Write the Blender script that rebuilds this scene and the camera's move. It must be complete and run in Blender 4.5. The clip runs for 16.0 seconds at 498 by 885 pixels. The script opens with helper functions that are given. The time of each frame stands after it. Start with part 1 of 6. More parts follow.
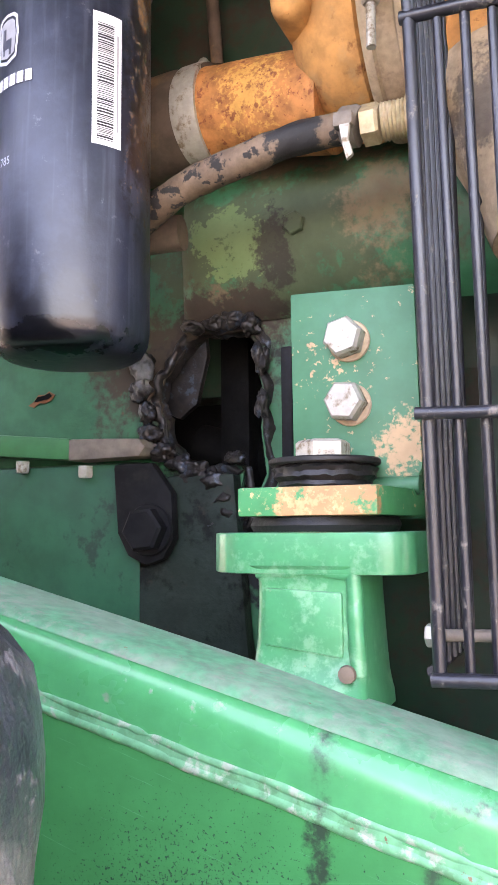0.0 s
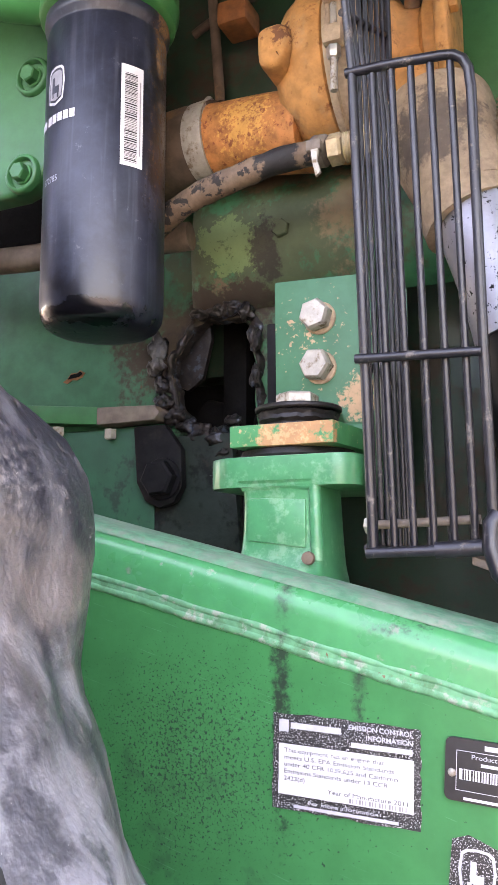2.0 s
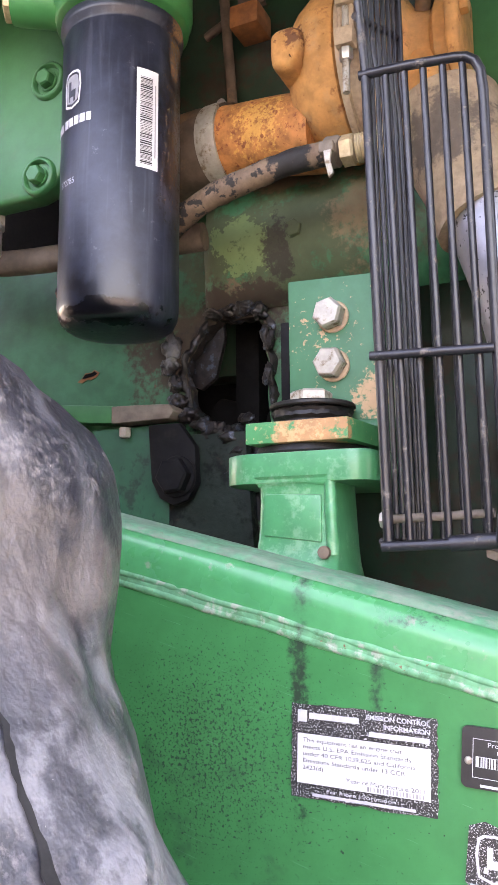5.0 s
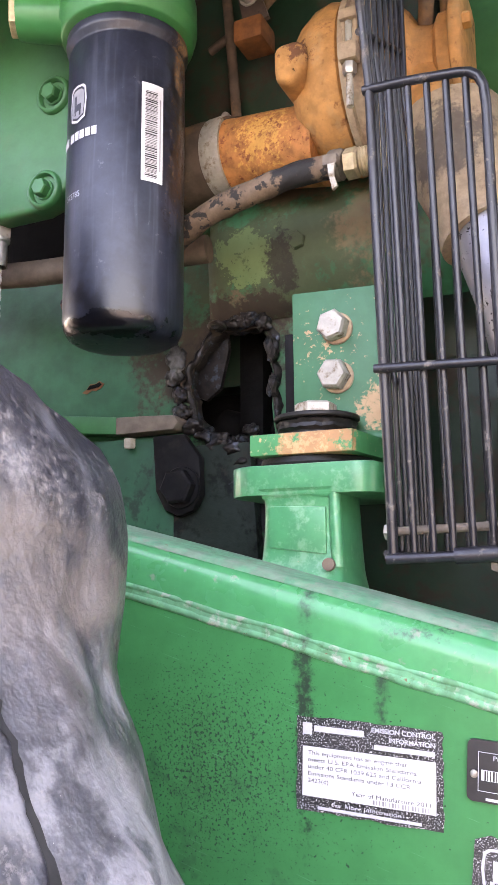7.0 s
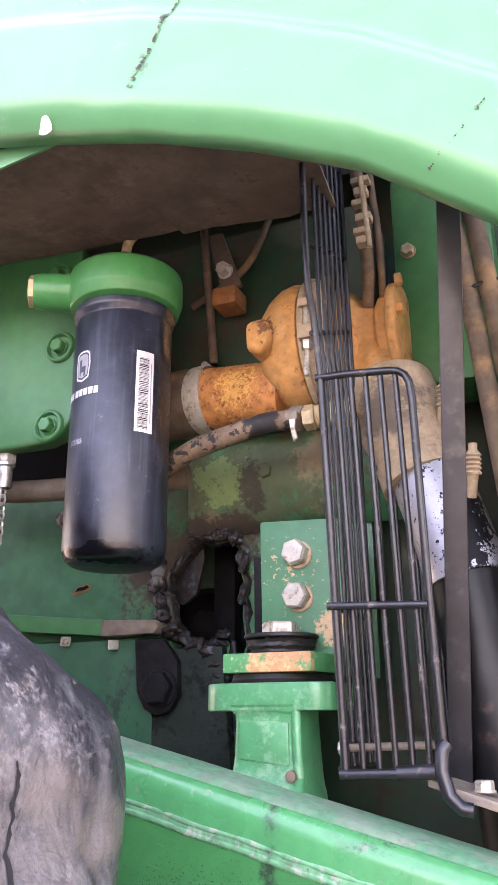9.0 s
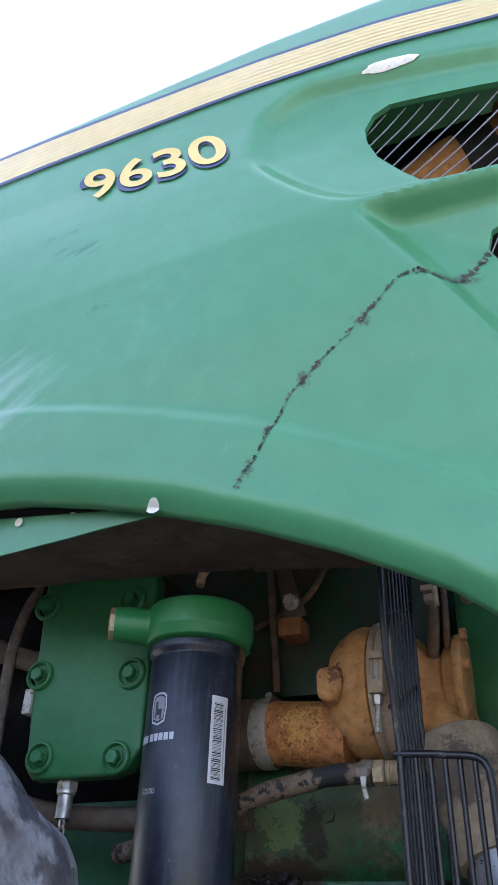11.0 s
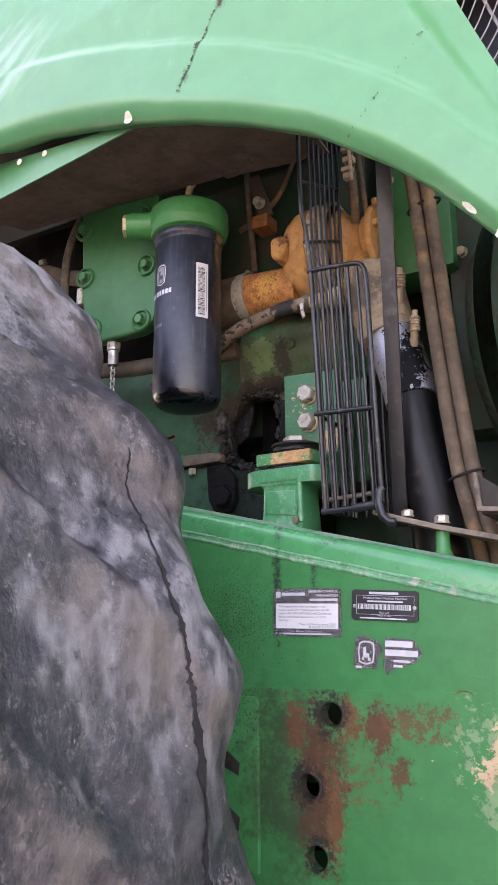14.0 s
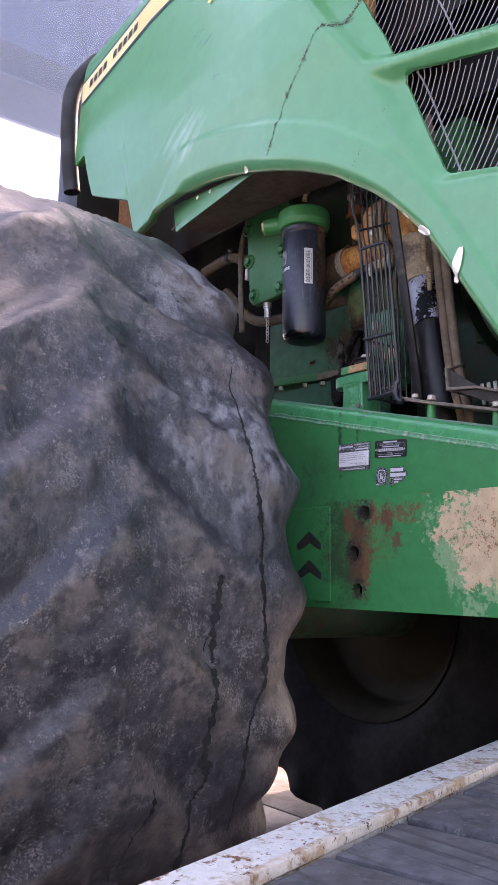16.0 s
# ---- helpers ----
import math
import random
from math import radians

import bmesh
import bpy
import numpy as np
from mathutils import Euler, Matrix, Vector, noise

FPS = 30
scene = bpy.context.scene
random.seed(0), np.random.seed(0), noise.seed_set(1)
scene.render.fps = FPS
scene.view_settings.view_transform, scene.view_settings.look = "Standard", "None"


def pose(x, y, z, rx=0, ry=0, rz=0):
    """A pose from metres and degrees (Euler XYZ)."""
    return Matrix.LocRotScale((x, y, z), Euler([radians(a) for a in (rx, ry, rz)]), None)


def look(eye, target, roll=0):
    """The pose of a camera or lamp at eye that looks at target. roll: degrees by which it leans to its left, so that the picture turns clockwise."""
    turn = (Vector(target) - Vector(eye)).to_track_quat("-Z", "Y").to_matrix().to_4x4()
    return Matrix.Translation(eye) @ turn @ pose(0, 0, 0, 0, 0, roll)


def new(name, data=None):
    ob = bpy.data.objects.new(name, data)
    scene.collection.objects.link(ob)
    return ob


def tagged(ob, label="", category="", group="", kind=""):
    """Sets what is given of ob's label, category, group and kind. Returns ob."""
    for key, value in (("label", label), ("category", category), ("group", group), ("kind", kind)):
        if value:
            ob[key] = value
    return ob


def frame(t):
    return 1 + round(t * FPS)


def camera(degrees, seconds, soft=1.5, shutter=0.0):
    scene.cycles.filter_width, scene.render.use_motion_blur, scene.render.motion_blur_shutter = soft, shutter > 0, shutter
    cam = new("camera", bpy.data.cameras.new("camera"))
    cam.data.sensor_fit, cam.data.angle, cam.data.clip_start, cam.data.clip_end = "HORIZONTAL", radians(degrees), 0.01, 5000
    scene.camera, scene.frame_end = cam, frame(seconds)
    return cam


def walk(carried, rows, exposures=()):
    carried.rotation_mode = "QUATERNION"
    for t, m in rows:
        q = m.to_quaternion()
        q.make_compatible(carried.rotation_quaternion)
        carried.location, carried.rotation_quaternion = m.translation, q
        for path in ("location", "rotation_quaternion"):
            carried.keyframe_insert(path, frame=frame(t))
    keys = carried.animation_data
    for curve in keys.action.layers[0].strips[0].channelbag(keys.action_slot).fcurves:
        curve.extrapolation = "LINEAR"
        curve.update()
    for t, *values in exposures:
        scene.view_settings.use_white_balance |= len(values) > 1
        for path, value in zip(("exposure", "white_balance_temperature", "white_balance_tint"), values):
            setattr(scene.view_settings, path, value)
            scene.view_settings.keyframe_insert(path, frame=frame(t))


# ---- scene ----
cam = camera(34.1, 16.0)
PATH = [
    (0, (0.186, 0.197, 1.557), (-0.613, 2.018, 1.772), -0.5),
    (0.5, (0.232, 0.115, 1.526), (-0.551, 1.937, 1.779), -0.7),
    (1, (0.269, 0.075, 1.49), (-0.524, 1.891, 1.757), -0.5),
    (1.5, (0.27, 0.063, 1.482), (-0.551, 1.866, 1.752), -0.3),
    (2, (0.27, 0.064, 1.478), (-0.564, 1.863, 1.742), -0.1),
    (2.5, (0.272, 0.061, 1.476), (-0.557, 1.863, 1.732), -0.1),
    (3, (0.271, 0.057, 1.475), (-0.556, 1.859, 1.735), -0.1),
    (3.5, (0.274, 0.055, 1.476), (-0.555, 1.856, 1.739), -0.2),
    (4, (0.276, 0.052, 1.477), (-0.558, 1.851, 1.742), -0.2),
    (4.5, (0.267, 0.051, 1.473), (-0.576, 1.846, 1.738), -0.2),
    (7, (0.267, 0.048, 1.476), (-0.586, 1.834, 1.762), -0.3),
    (7.5, (0.273, 0.041, 1.483), (-0.571, 1.827, 1.794), -0.3),
    (8, (0.278, 0.025, 1.497), (-0.549, 1.812, 1.851), -0.1),
    (8.5, (0.286, 0.002, 1.501), (-0.517, 1.785, 1.921), -0.0),
    (9, (0.327, -0.083, 1.525), (-0.427, 1.656, 2.163), -0.4),
    (9.5, (0.338, -0.141, 1.6), (-0.32, 1.523, 2.492), -0.3),
    (10, (0.314, -0.201, 1.637), (-0.29, 1.407, 2.661), -0.4),
    (10.2, (0.313, -0.211, 1.638), (-0.302, 1.359, 2.714), 0.6),
    (12.3, (0.287, -0.231, 1.652), (-0.466, 1.246, 2.77), 2.0),
    (12.5, (0.291, -0.227, 1.648), (-0.466, 1.262, 2.747), 1.8),
    (13, (0.312, -0.215, 1.575), (-0.456, 1.383, 2.501), 0.1),
    (13.2, (0.347, -0.224, 1.522), (-0.44, 1.421, 2.344), -0.5),
    (13.5, (0.445, -0.282, 1.418), (-0.414, 1.398, 2.082), -0.8),
    (14, (0.595, -0.397, 1.294), (-0.398, 1.271, 1.775), -0.3),
    (14.5, (0.748, -0.582, 1.237), (-0.348, 1.038, 1.652), -1.2),
    (15, (0.937, -0.675, 1.164), (-0.261, 0.876, 1.566), 0.1),
    (15.5, (1.187, -0.696, 1.107), (-0.208, 0.683, 1.494), 1.5),
    (16, (1.381, -0.744, 1.063), (-0.159, 0.49, 1.386), 0.6),
]
EXPOSURES = [(0, 4.78, 8500, 32), (0.5, 4.60, 8600, 32), (1.5, 4.40, 8900, 33), (4.5, 4.42, 8900, 33), (8.5, 4.45, 8900, 33), (9, 4.45, 8800, 39), (9.5, 3.45, 8000, 28),
             (10.2, 2.80, 7200, 23), (12.3, 2.65, 6100, 16), (12.5, 2.65, 6100, 16), (13, 2.95, 6500, 20), (13.5, 3.65, 8500, 31), (14, 3.65, 8900, 35), (14.5, 3.65, 8700, 38), (15, 3.50, 8500, 39), (15.5, 3.25, 8100, 37), (16, 3.00, 7700, 34)]
walk(cam, [(t, look(eye, target, roll)) for t, eye, target, roll in PATH], EXPOSURES)

# ---------- world, sun ----------
world = bpy.data.worlds.new("sky")
scene.world = world
world.use_nodes = True
wn = world.node_tree.nodes
sky = wn.new("ShaderNodeTexSky")
sky.sky_type = "NISHITA"
sky.sun_disc = False
sky.sun_elevation = radians(47)
sky.sun_rotation = radians(-20)
sky.air_density, sky.dust_density = 1.0, 3.0
wn["Background"].inputs["Strength"].default_value = 0.15
world.node_tree.links.new(sky.outputs[0], wn["Background"].inputs["Color"])
sun = new("sun", bpy.data.lights.new("sun", "SUN"))
sun.data.energy, sun.data.angle, sun.data.color = 3.0, radians(0.6), (1.0, 0.94, 0.86)
sun.matrix_world = look((-2.3, 6.4, 7.3), (0, 0, 0))


# ---------- materials ----------
def rgba(c):
    return (c[0], c[1], c[2], 1.0)


def material(name, base, rough=0.5, metal=0.0, vary=0.12, grain=60.0, layers=(), bump=((40.0, 0.1),), coat=0.0, spec=0.5, dust=None):
    """layers: (colour, roughness, scale, low, high, place, radii). Without a place a layer is spread all over by its
    noise;
    with one it is a patch round that place."""
    m = bpy.data.materials.new(name)
    m.use_nodes = True
    n, l = m.node_tree.nodes, m.node_tree.links
    bsdf = n["Principled BSDF"]
    bsdf.inputs["Metallic"].default_value = metal
    bsdf.inputs["Coat Weight"].default_value = coat
    bsdf.inputs["Coat Roughness"].default_value = 0.15
    bsdf.inputs["Specular IOR Level"].default_value = spec
    co = n.new("ShaderNodeTexCoord").outputs["Object"]

    def noise_at(scale, detail=6.0, rough_=0.6):
        t = n.new("ShaderNodeTexNoise")
        t.inputs["Scale"].default_value = scale
        t.inputs["Detail"].default_value = detail
        t.inputs["Roughness"].default_value = rough_
        l.new(co, t.inputs["Vector"])
        return t.outputs["Fac"]

    def ramp(v, lo, hi, a=0.0, b=1.0):
        r = n.new("ShaderNodeMapRange")
        r.interpolation_type = "SMOOTHSTEP"
        for k, x in zip(("From Min", "From Max", "To Min", "To Max"), (lo, hi, a, b)):
            r.inputs[k].default_value = x
        l.new(v, r.inputs["Value"])
        return r.outputs["Result"]

    def calc(op, a, b):
        c = n.new("ShaderNodeMath")
        c.operation = op
        for s, v in zip(c.inputs, (a, b)):
            if isinstance(v, (int, float)):
                s.default_value = v
            else:
                l.new(v, s)
        return c.outputs[0]

    def mix(f, a, b):
        x = n.new("ShaderNodeMix")
        x.data_type = "RGBA"
        l.new(f, x.inputs[0])
        for s, v in ((x.inputs[6], a), (x.inputs[7], b)):
            if isinstance(v, tuple):
                s.default_value = rgba(v)
            else:
                l.new(v, s)
        return x.outputs[2]

    fine = ramp(noise_at(grain), 0.3, 0.7)
    broad = ramp(noise_at(grain / 12), 0.35, 0.65)
    colour = mix(fine, tuple(c * (1 - vary) for c in base), tuple(min(1, c * (1 + vary)) for c in base))
    colour = mix(broad, colour, mix(fine, tuple(c * (1 - 1.6 * vary) for c in base), base))
    rgh = ramp(broad, 0, 1, rough * 0.85, min(1, rough * 1.15))
    for lc, lr, scale, lo, hi, place, radii in layers:
        if isinstance(scale, tuple) and scale[0] == "streak":
            # streaks: lengths along three axes, turned about the y axis
            sm = n.new("ShaderNodeMapping")
            sm.vector_type = "TEXTURE"
            sm.inputs["Rotation"].default_value = (0, radians(scale[2]), 0)
            sm.inputs["Scale"].default_value = scale[1]
            l.new(co, sm.inputs["Vector"])
            t = n.new("ShaderNodeTexNoise")
            t.inputs["Scale"].default_value = 1.0
            t.inputs["Detail"].default_value = 5.0
            l.new(sm.outputs[0], t.inputs["Vector"])
            v, scale = t.outputs["Fac"], 50
        elif isinstance(scale, tuple):
            v = calc("ADD", calc("MULTIPLY", noise_at(scale[0], 8.0, 0.65), 0.62), calc("MULTIPLY", noise_at(scale[1], 8.0, 0.65), 0.38))
            if place is not None:
                v = calc("ADD", calc("MULTIPLY", v, 2.0), -0.5)
            scale = scale[0]
        else:
            v = noise_at(scale, 8.0, 0.65)
        if place is not None:
            mp = n.new("ShaderNodeVectorMath")
            mp.operation = "SUBTRACT"
            l.new(co, mp.inputs[0])
            mp.inputs[1].default_value = place
            md = n.new("ShaderNodeVectorMath")
            md.operation = "DIVIDE"
            l.new(mp.outputs[0], md.inputs[0])
            md.inputs[1].default_value = radii
            ln = n.new("ShaderNodeVectorMath")
            ln.operation = "LENGTH"
            l.new(md.outputs[0], ln.inputs[0])
            near, far = (0.02, -0.30) if scale > 140 else (0.15, -0.35) if lo >= 0.6 else (0.26, -0.50)
            v = calc("ADD", v, ramp(ln.outputs["Value"], 0.0, 1.6, near, far))
        f = ramp(v, lo, hi, 0.0, lc[3] if len(lc) > 3 else 1.0)
        lc = tuple(lc[:3])
        colour = mix(f, colour, mix(fine, tuple(c * 0.8 for c in lc), lc))
        mr = n.new("ShaderNodeMix")
        l.new(f, mr.inputs[0])
        l.new(rgh, mr.inputs[2])
        mr.inputs[3].default_value = lr
        rgh = mr.outputs[0]
    if dust:
        # dust that has settled on marked stretches of the mesh
        at = n.new("ShaderNodeAttribute")
        at.attribute_name = dust[0]
        f = calc("MULTIPLY", at.outputs["Fac"], ramp(noise_at(dust[2], 8.0, 0.7), 0.44, 0.60, 0.05, 0.75))
        colour = mix(f, colour, mix(fine, tuple(c * 0.7 for c in dust[1]), dust[1]))
    l.new(colour, bsdf.inputs["Base Color"])
    l.new(rgh, bsdf.inputs["Roughness"])
    last = None
    for scale, strength in bump:
        b = n.new("ShaderNodeBump")
        b.inputs["Strength"].default_value = strength
        b.inputs["Distance"].default_value = 0.25 / scale
        l.new(noise_at(scale), b.inputs["Height"])
        if last:
            l.new(last, b.inputs["Normal"])
        last = b.outputs["Normal"]
    if last:
        l.new(last, bsdf.inputs["Normal"])
    return m


SOOT = (0.012, 0.012, 0.013)
TAN = (0.50, 0.33, 0.19)
GREEN = (0.012, 0.172, 0.054)
hood_green = material("hood_paint", (0.050, 0.235, 0.098), 0.34, vary=0.05, grain=25, coat=0.25, spec=0.45, bump=((6, 0.03), (90, 0.02)), layers=[
    ((0.085, 0.28, 0.15, 0.5), 0.45, (5, 60), 0.52, 0.68, None, None),
    ((0.15, 0.34, 0.23, 0.4), 0.6, (40, 300), 0.61, 0.66, None, None),
    ((0.50, 0.60, 0.55, 0.9), 0.8, 210, 0.735, 0.75, None, None),
    # pale streaks: sky reflection painted into the hood's colour
    ((0.30, 0.46, 0.38, 0.6), 0.35, ("streak", (0.16, 0.2, 0.026), -27), 0.55, 0.95, (-0.38, 0.45, 2.27), (0.26, 0.4, 0.15)),
    ((0.025, 0.085, 0.075, 0.6), 0.5, (50, 200), 0.60, 0.85, (-0.29, 0.4, 2.545), (0.07, 0.3, 0.022)),
    ((0.025, 0.085, 0.075, 0.6), 0.5, ("streak", (0.06, 0.1, 0.008), -20), 0.60, 0.80, (-0.26, 0.4, 2.50), (0.10, 0.3, 0.05)),
    ((0.025, 0.085, 0.075, 0.5), 0.5, (50, 200), 0.62, 0.85, (-0.20, 0.4, 2.36), (0.06, 0.3, 0.018)),
    ((0.045, 0.055, 0.035, 0.75), 0.7, (90, 260), 0.58, 0.85, (0.012, 0.4, 2.074), (0.016, 0.3, 0.022)),
    ((0.045, 0.055, 0.035, 0.75), 0.7, (90, 260), 0.58, 0.85, (0.036, 0.4, 2.113), (0.012, 0.3, 0.024)),
    ((0.045, 0.055, 0.035, 0.75), 0.7, (90, 260), 0.58, 0.85, (0.072, 0.4, 2.170), (0.018, 0.3, 0.020)),
    ((0.045, 0.055, 0.035, 0.75), 0.7, (90, 260), 0.58, 0.85, (0.140, 0.4, 2.225), (0.022, 0.3, 0.020)),
    ((0.045, 0.055, 0.035, 0.75), 0.7, (70, 240), 0.44, 0.80, (0.240, 0.4, 2.272), (0.042, 0.3, 0.014)),
    ((0.16, 0.15, 0.06, 0.6), 0.6, (20, 120), 0.55, 0.85, (0.40, 0.4, 2.02), (0.03, 0.3, 0.03))])
rail_green = material("rail_paint", GREEN, 0.40, vary=0.10, grain=40, coat=0.08, spec=0.35, bump=((30, 0.05),), layers=[
    ((0.02, 0.045, 0.025), 0.7, 420, 0.54, 0.58, (-0.03, 0.6, 1.33), (0.18, 0.3, 0.16)),
    ((0.02, 0.040, 0.022), 0.7, 300, 0.60, 0.63, (0.02, 0.6, 1.33), (0.30, 0.3, 0.22)),
    ((0.10, 0.30, 0.16, 0.5), 0.6, ("streak", (0.05, 0.1, 0.0012), 15), 0.66, 0.70, None, None),
    ((0.02, 0.05, 0.03, 0.5), 0.7, (30, 160), 0.60, 0.9, (-0.04, 0.6, 1.28), (0.16, 0.3, 0.14)),
    ((0.012, 0.035, 0.018), 0.6, (50, 200), 0.40, 0.80, (0.046, 0.6, 1.39), (0.012, 0.3, 0.16)),
    ((0.015, 0.05, 0.025), 0.6, (50, 200), 0.48, 0.95, (0.102, 0.6, 1.38), (0.009, 0.3, 0.12))])
stained_green = material("stained_rail_paint", GREEN, 0.44, vary=0.10, grain=40, coat=0.06, spec=0.35, bump=((30, 0.06),), layers=[
    ((0.02, 0.045, 0.025), 0.7, 300, 0.565, 0.61, (0.0, 0.6, 1.2), (0.15, 0.3, 0.15)),
    ((0.030, 0.045, 0.022, 0.8), 0.7, (22, 120), 0.36, 0.80, (0.06, 0.6, 1.12), (0.11, 0.3, 0.18)),
    ((0.085, 0.038, 0.021, 0.95), 0.8, (45, 190), 0.36, 0.66, (0.104, 0.6, 1.12), (0.052, 0.3, 0.15)),
    ((0.14, 0.056, 0.025, 0.9), 0.85, (60, 220), 0.44, 0.68, (0.146, 0.6, 1.20), (0.034, 0.3, 0.05)),
    ((0.13, 0.052, 0.024, 0.9), 0.85, (60, 220), 0.44, 0.68, (0.070, 0.6, 1.19), (0.026, 0.3, 0.06)),
    ((0.15, 0.062, 0.027, 0.9), 0.85, (60, 220), 0.46, 0.68, (0.124, 0.6, 1.075), (0.018, 0.3, 0.09)),
    ((0.10, 0.042, 0.021, 0.95), 0.8, (50, 220), 0.42, 0.68, (0.188, 0.6, 1.190), (0.036, 0.3, 0.055)),
    ((0.10, 0.042, 0.021, 0.9), 0.8, (60, 220), 0.46, 0.70, (0.214, 0.6, 1.140), (0.026, 0.3, 0.035)),
    ((0.16, 0.07, 0.03, 0.6), 0.85, (110, 300), 0.60, 0.74, (0.15, 0.6, 1.13), (0.12, 0.3, 0.11)),
    ((0.02, 0.018, 0.016, 0.9), 0.8, (60, 190), 0.42, 0.70, (0.120, 0.6, 1.206), (0.044, 0.3, 0.046)),
    ((0.02, 0.018, 0.016, 0.9), 0.8, (60, 190), 0.42, 0.70, (0.086, 0.6, 1.118), (0.042, 0.3, 0.044)),
    ((0.02, 0.018, 0.016, 0.9), 0.8, (60, 190), 0.46, 0.72, (0.102, 0.6, 1.036), (0.038, 0.3, 0.038)),
    ((0.13, 0.055, 0.028, 0.8), 0.8, (70, 240), 0.58, 0.76, (0.24, 0.6, 1.20), (0.10, 0.3, 0.05)),
    ((0.20, 0.32, 0.17, 0.7), 0.7, (12, 70), 0.36, 0.46, (0.46, 0.6, 1.13), (0.19, 0.3, 0.15)),
    ((0.47, 0.345, 0.215), 0.75, (13, 80), 0.42, 0.48, (0.47, 0.6, 1.14), (0.19, 0.3, 0.14)),
    ((0.10, 0.22, 0.11, 0.8), 0.75, (30, 160), 0.72, 0.86, (0.47, 0.6, 1.14), (0.25, 0.3, 0.2)),
    ((0.25, 0.10, 0.05, 0.9), 0.85, (60, 240), 0.64, 0.84, (0.44, 0.6, 1.15), (0.20, 0.3, 0.14)),
    ((0.25, 0.12, 0.06), 0.85, (50, 200), 0.70, 0.82, (0.60, 0.6, 1.06), (0.3, 0.3, 0.10))])
edge_green = material("worn_green_edge", (0.06, 0.25, 0.13), 0.6, vary=0.2, grain=110, bump=((60, 0.15),), layers=[
    ((0.16, 0.25, 0.17, 0.9), 0.85, (22, 130), 0.42, 0.56, None, None), ((0.22, 0.25, 0.19, 0.8), 0.85, 90, 0.53, 0.66, None, None), ((0.20, 0.10, 0.06), 0.8, 70, 0.66, 0.72, None, None)])
bead_green = material("chipped_pale_bead", (0.065, 0.27, 0.135), 0.55, vary=0.2, grain=140, bump=((120, 0.3),), layers=[
    ((0.27, 0.33, 0.26), 0.8, 80, 0.52, 0.62, None, None), ((0.05, 0.20, 0.09), 0.6, 50, 0.55, 0.62, None, None), ((0.16, 0.09, 0.05), 0.8, 120, 0.64, 0.68, None, None), ((0.03, 0.05, 0.035), 0.7, (60, 200), 0.50, 1.0, (0.046, 0.6, 1.418), (0.013, 0.3, 0.05))])
shoulder_green = material("glossy_shoulder_paint", (0.022, 0.25, 0.092), 0.28, vary=0.1, grain=50, coat=0.3, bump=((30, 0.05),), layers=[
    ((0.25, 0.25, 0.20), 0.85, 90, 0.60, 0.74, None, None), ((0.02, 0.045, 0.03), 0.7, (60, 200), 0.50, 1.0, (0.046, 0.61, 1.44), (0.013, 0.3, 0.06)), ((0.02, 0.05, 0.03), 0.7, (60, 200), 0.60, 0.9, (0.13, 0.61, 1.43), (0.05, 0.3, 0.02))])
mount_green = material("mount_paint", (0.022, 0.215, 0.090), 0.42, vary=0.10, grain=60, coat=0.15, bump=((50, 0.06), (160, 0.05)), layers=[
    ((0.15, 0.36, 0.21, 0.7), 0.6, (22, 140), 0.50, 0.60, None, None),
    ((0.35, 0.30, 0.2), 0.8, 130, 0.68, 0.73, None, None)])
bracket_green = material("bracket_paint", (0.030, 0.165, 0.08), 0.5, vary=0.1, grain=60, bump=((60, 0.08),), layers=[
    (TAN, 0.8, 130, 0.62, 0.67, None, None), (TAN, 0.85, (70, 240), 0.44, 0.62, (0.054, 0.76, 1.618), (0.028, 0.05, 0.036)), (TAN, 0.85, (110, 300), 0.66, 0.74, (0.004, 0.76, 1.685), (0.055, 0.05, 0.06)), ((0.30, 0.27, 0.20), 0.85, 60, 0.54, 0.9, (0.0, 0.76, 1.615), (0.05, 0.05, 0.02))])
orange_green = material("chipped_bracket_foot", (0.02, 0.22, 0.08), 0.55, vary=0.1, grain=60, bump=((60, 0.1),), layers=[
    ((0.42, 0.22, 0.10), 0.75, (50, 240), 0.36, 0.52, (0.024, 0.69, 1.575), (0.042, 0.06, 0.05)), ((0.52, 0.36, 0.18, 0.8), 0.8, (90, 260), 0.60, 0.76, (0.010, 0.69, 1.575), (0.06, 0.06, 0.05)), ((0.50, 0.33, 0.16), 0.8, 150, 0.56, 0.62, (0.0, 0.69, 1.58), (0.08, 0.1, 0.05)),
    ((0.45, 0.33, 0.18), 0.8, 120, 0.62, 0.66, None, None)])
# engine green darkened to carry the shade of deep parts, with real dust
shaded_engine_green = material("shaded_engine_paint", (0.013, 0.046, 0.023), 0.5, vary=0.15, grain=40, bump=((25, 0.08),), layers=[
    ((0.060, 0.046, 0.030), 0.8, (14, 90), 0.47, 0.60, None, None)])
# the pan's green, its shade included in the colour
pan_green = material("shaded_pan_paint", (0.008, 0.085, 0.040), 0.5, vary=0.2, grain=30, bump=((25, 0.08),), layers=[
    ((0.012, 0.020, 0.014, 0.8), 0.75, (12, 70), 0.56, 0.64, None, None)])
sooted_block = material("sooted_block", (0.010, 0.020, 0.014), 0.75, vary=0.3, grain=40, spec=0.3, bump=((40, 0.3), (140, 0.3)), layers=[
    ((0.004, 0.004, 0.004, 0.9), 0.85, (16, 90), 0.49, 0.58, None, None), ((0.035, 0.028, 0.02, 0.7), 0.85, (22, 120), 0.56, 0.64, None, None)])
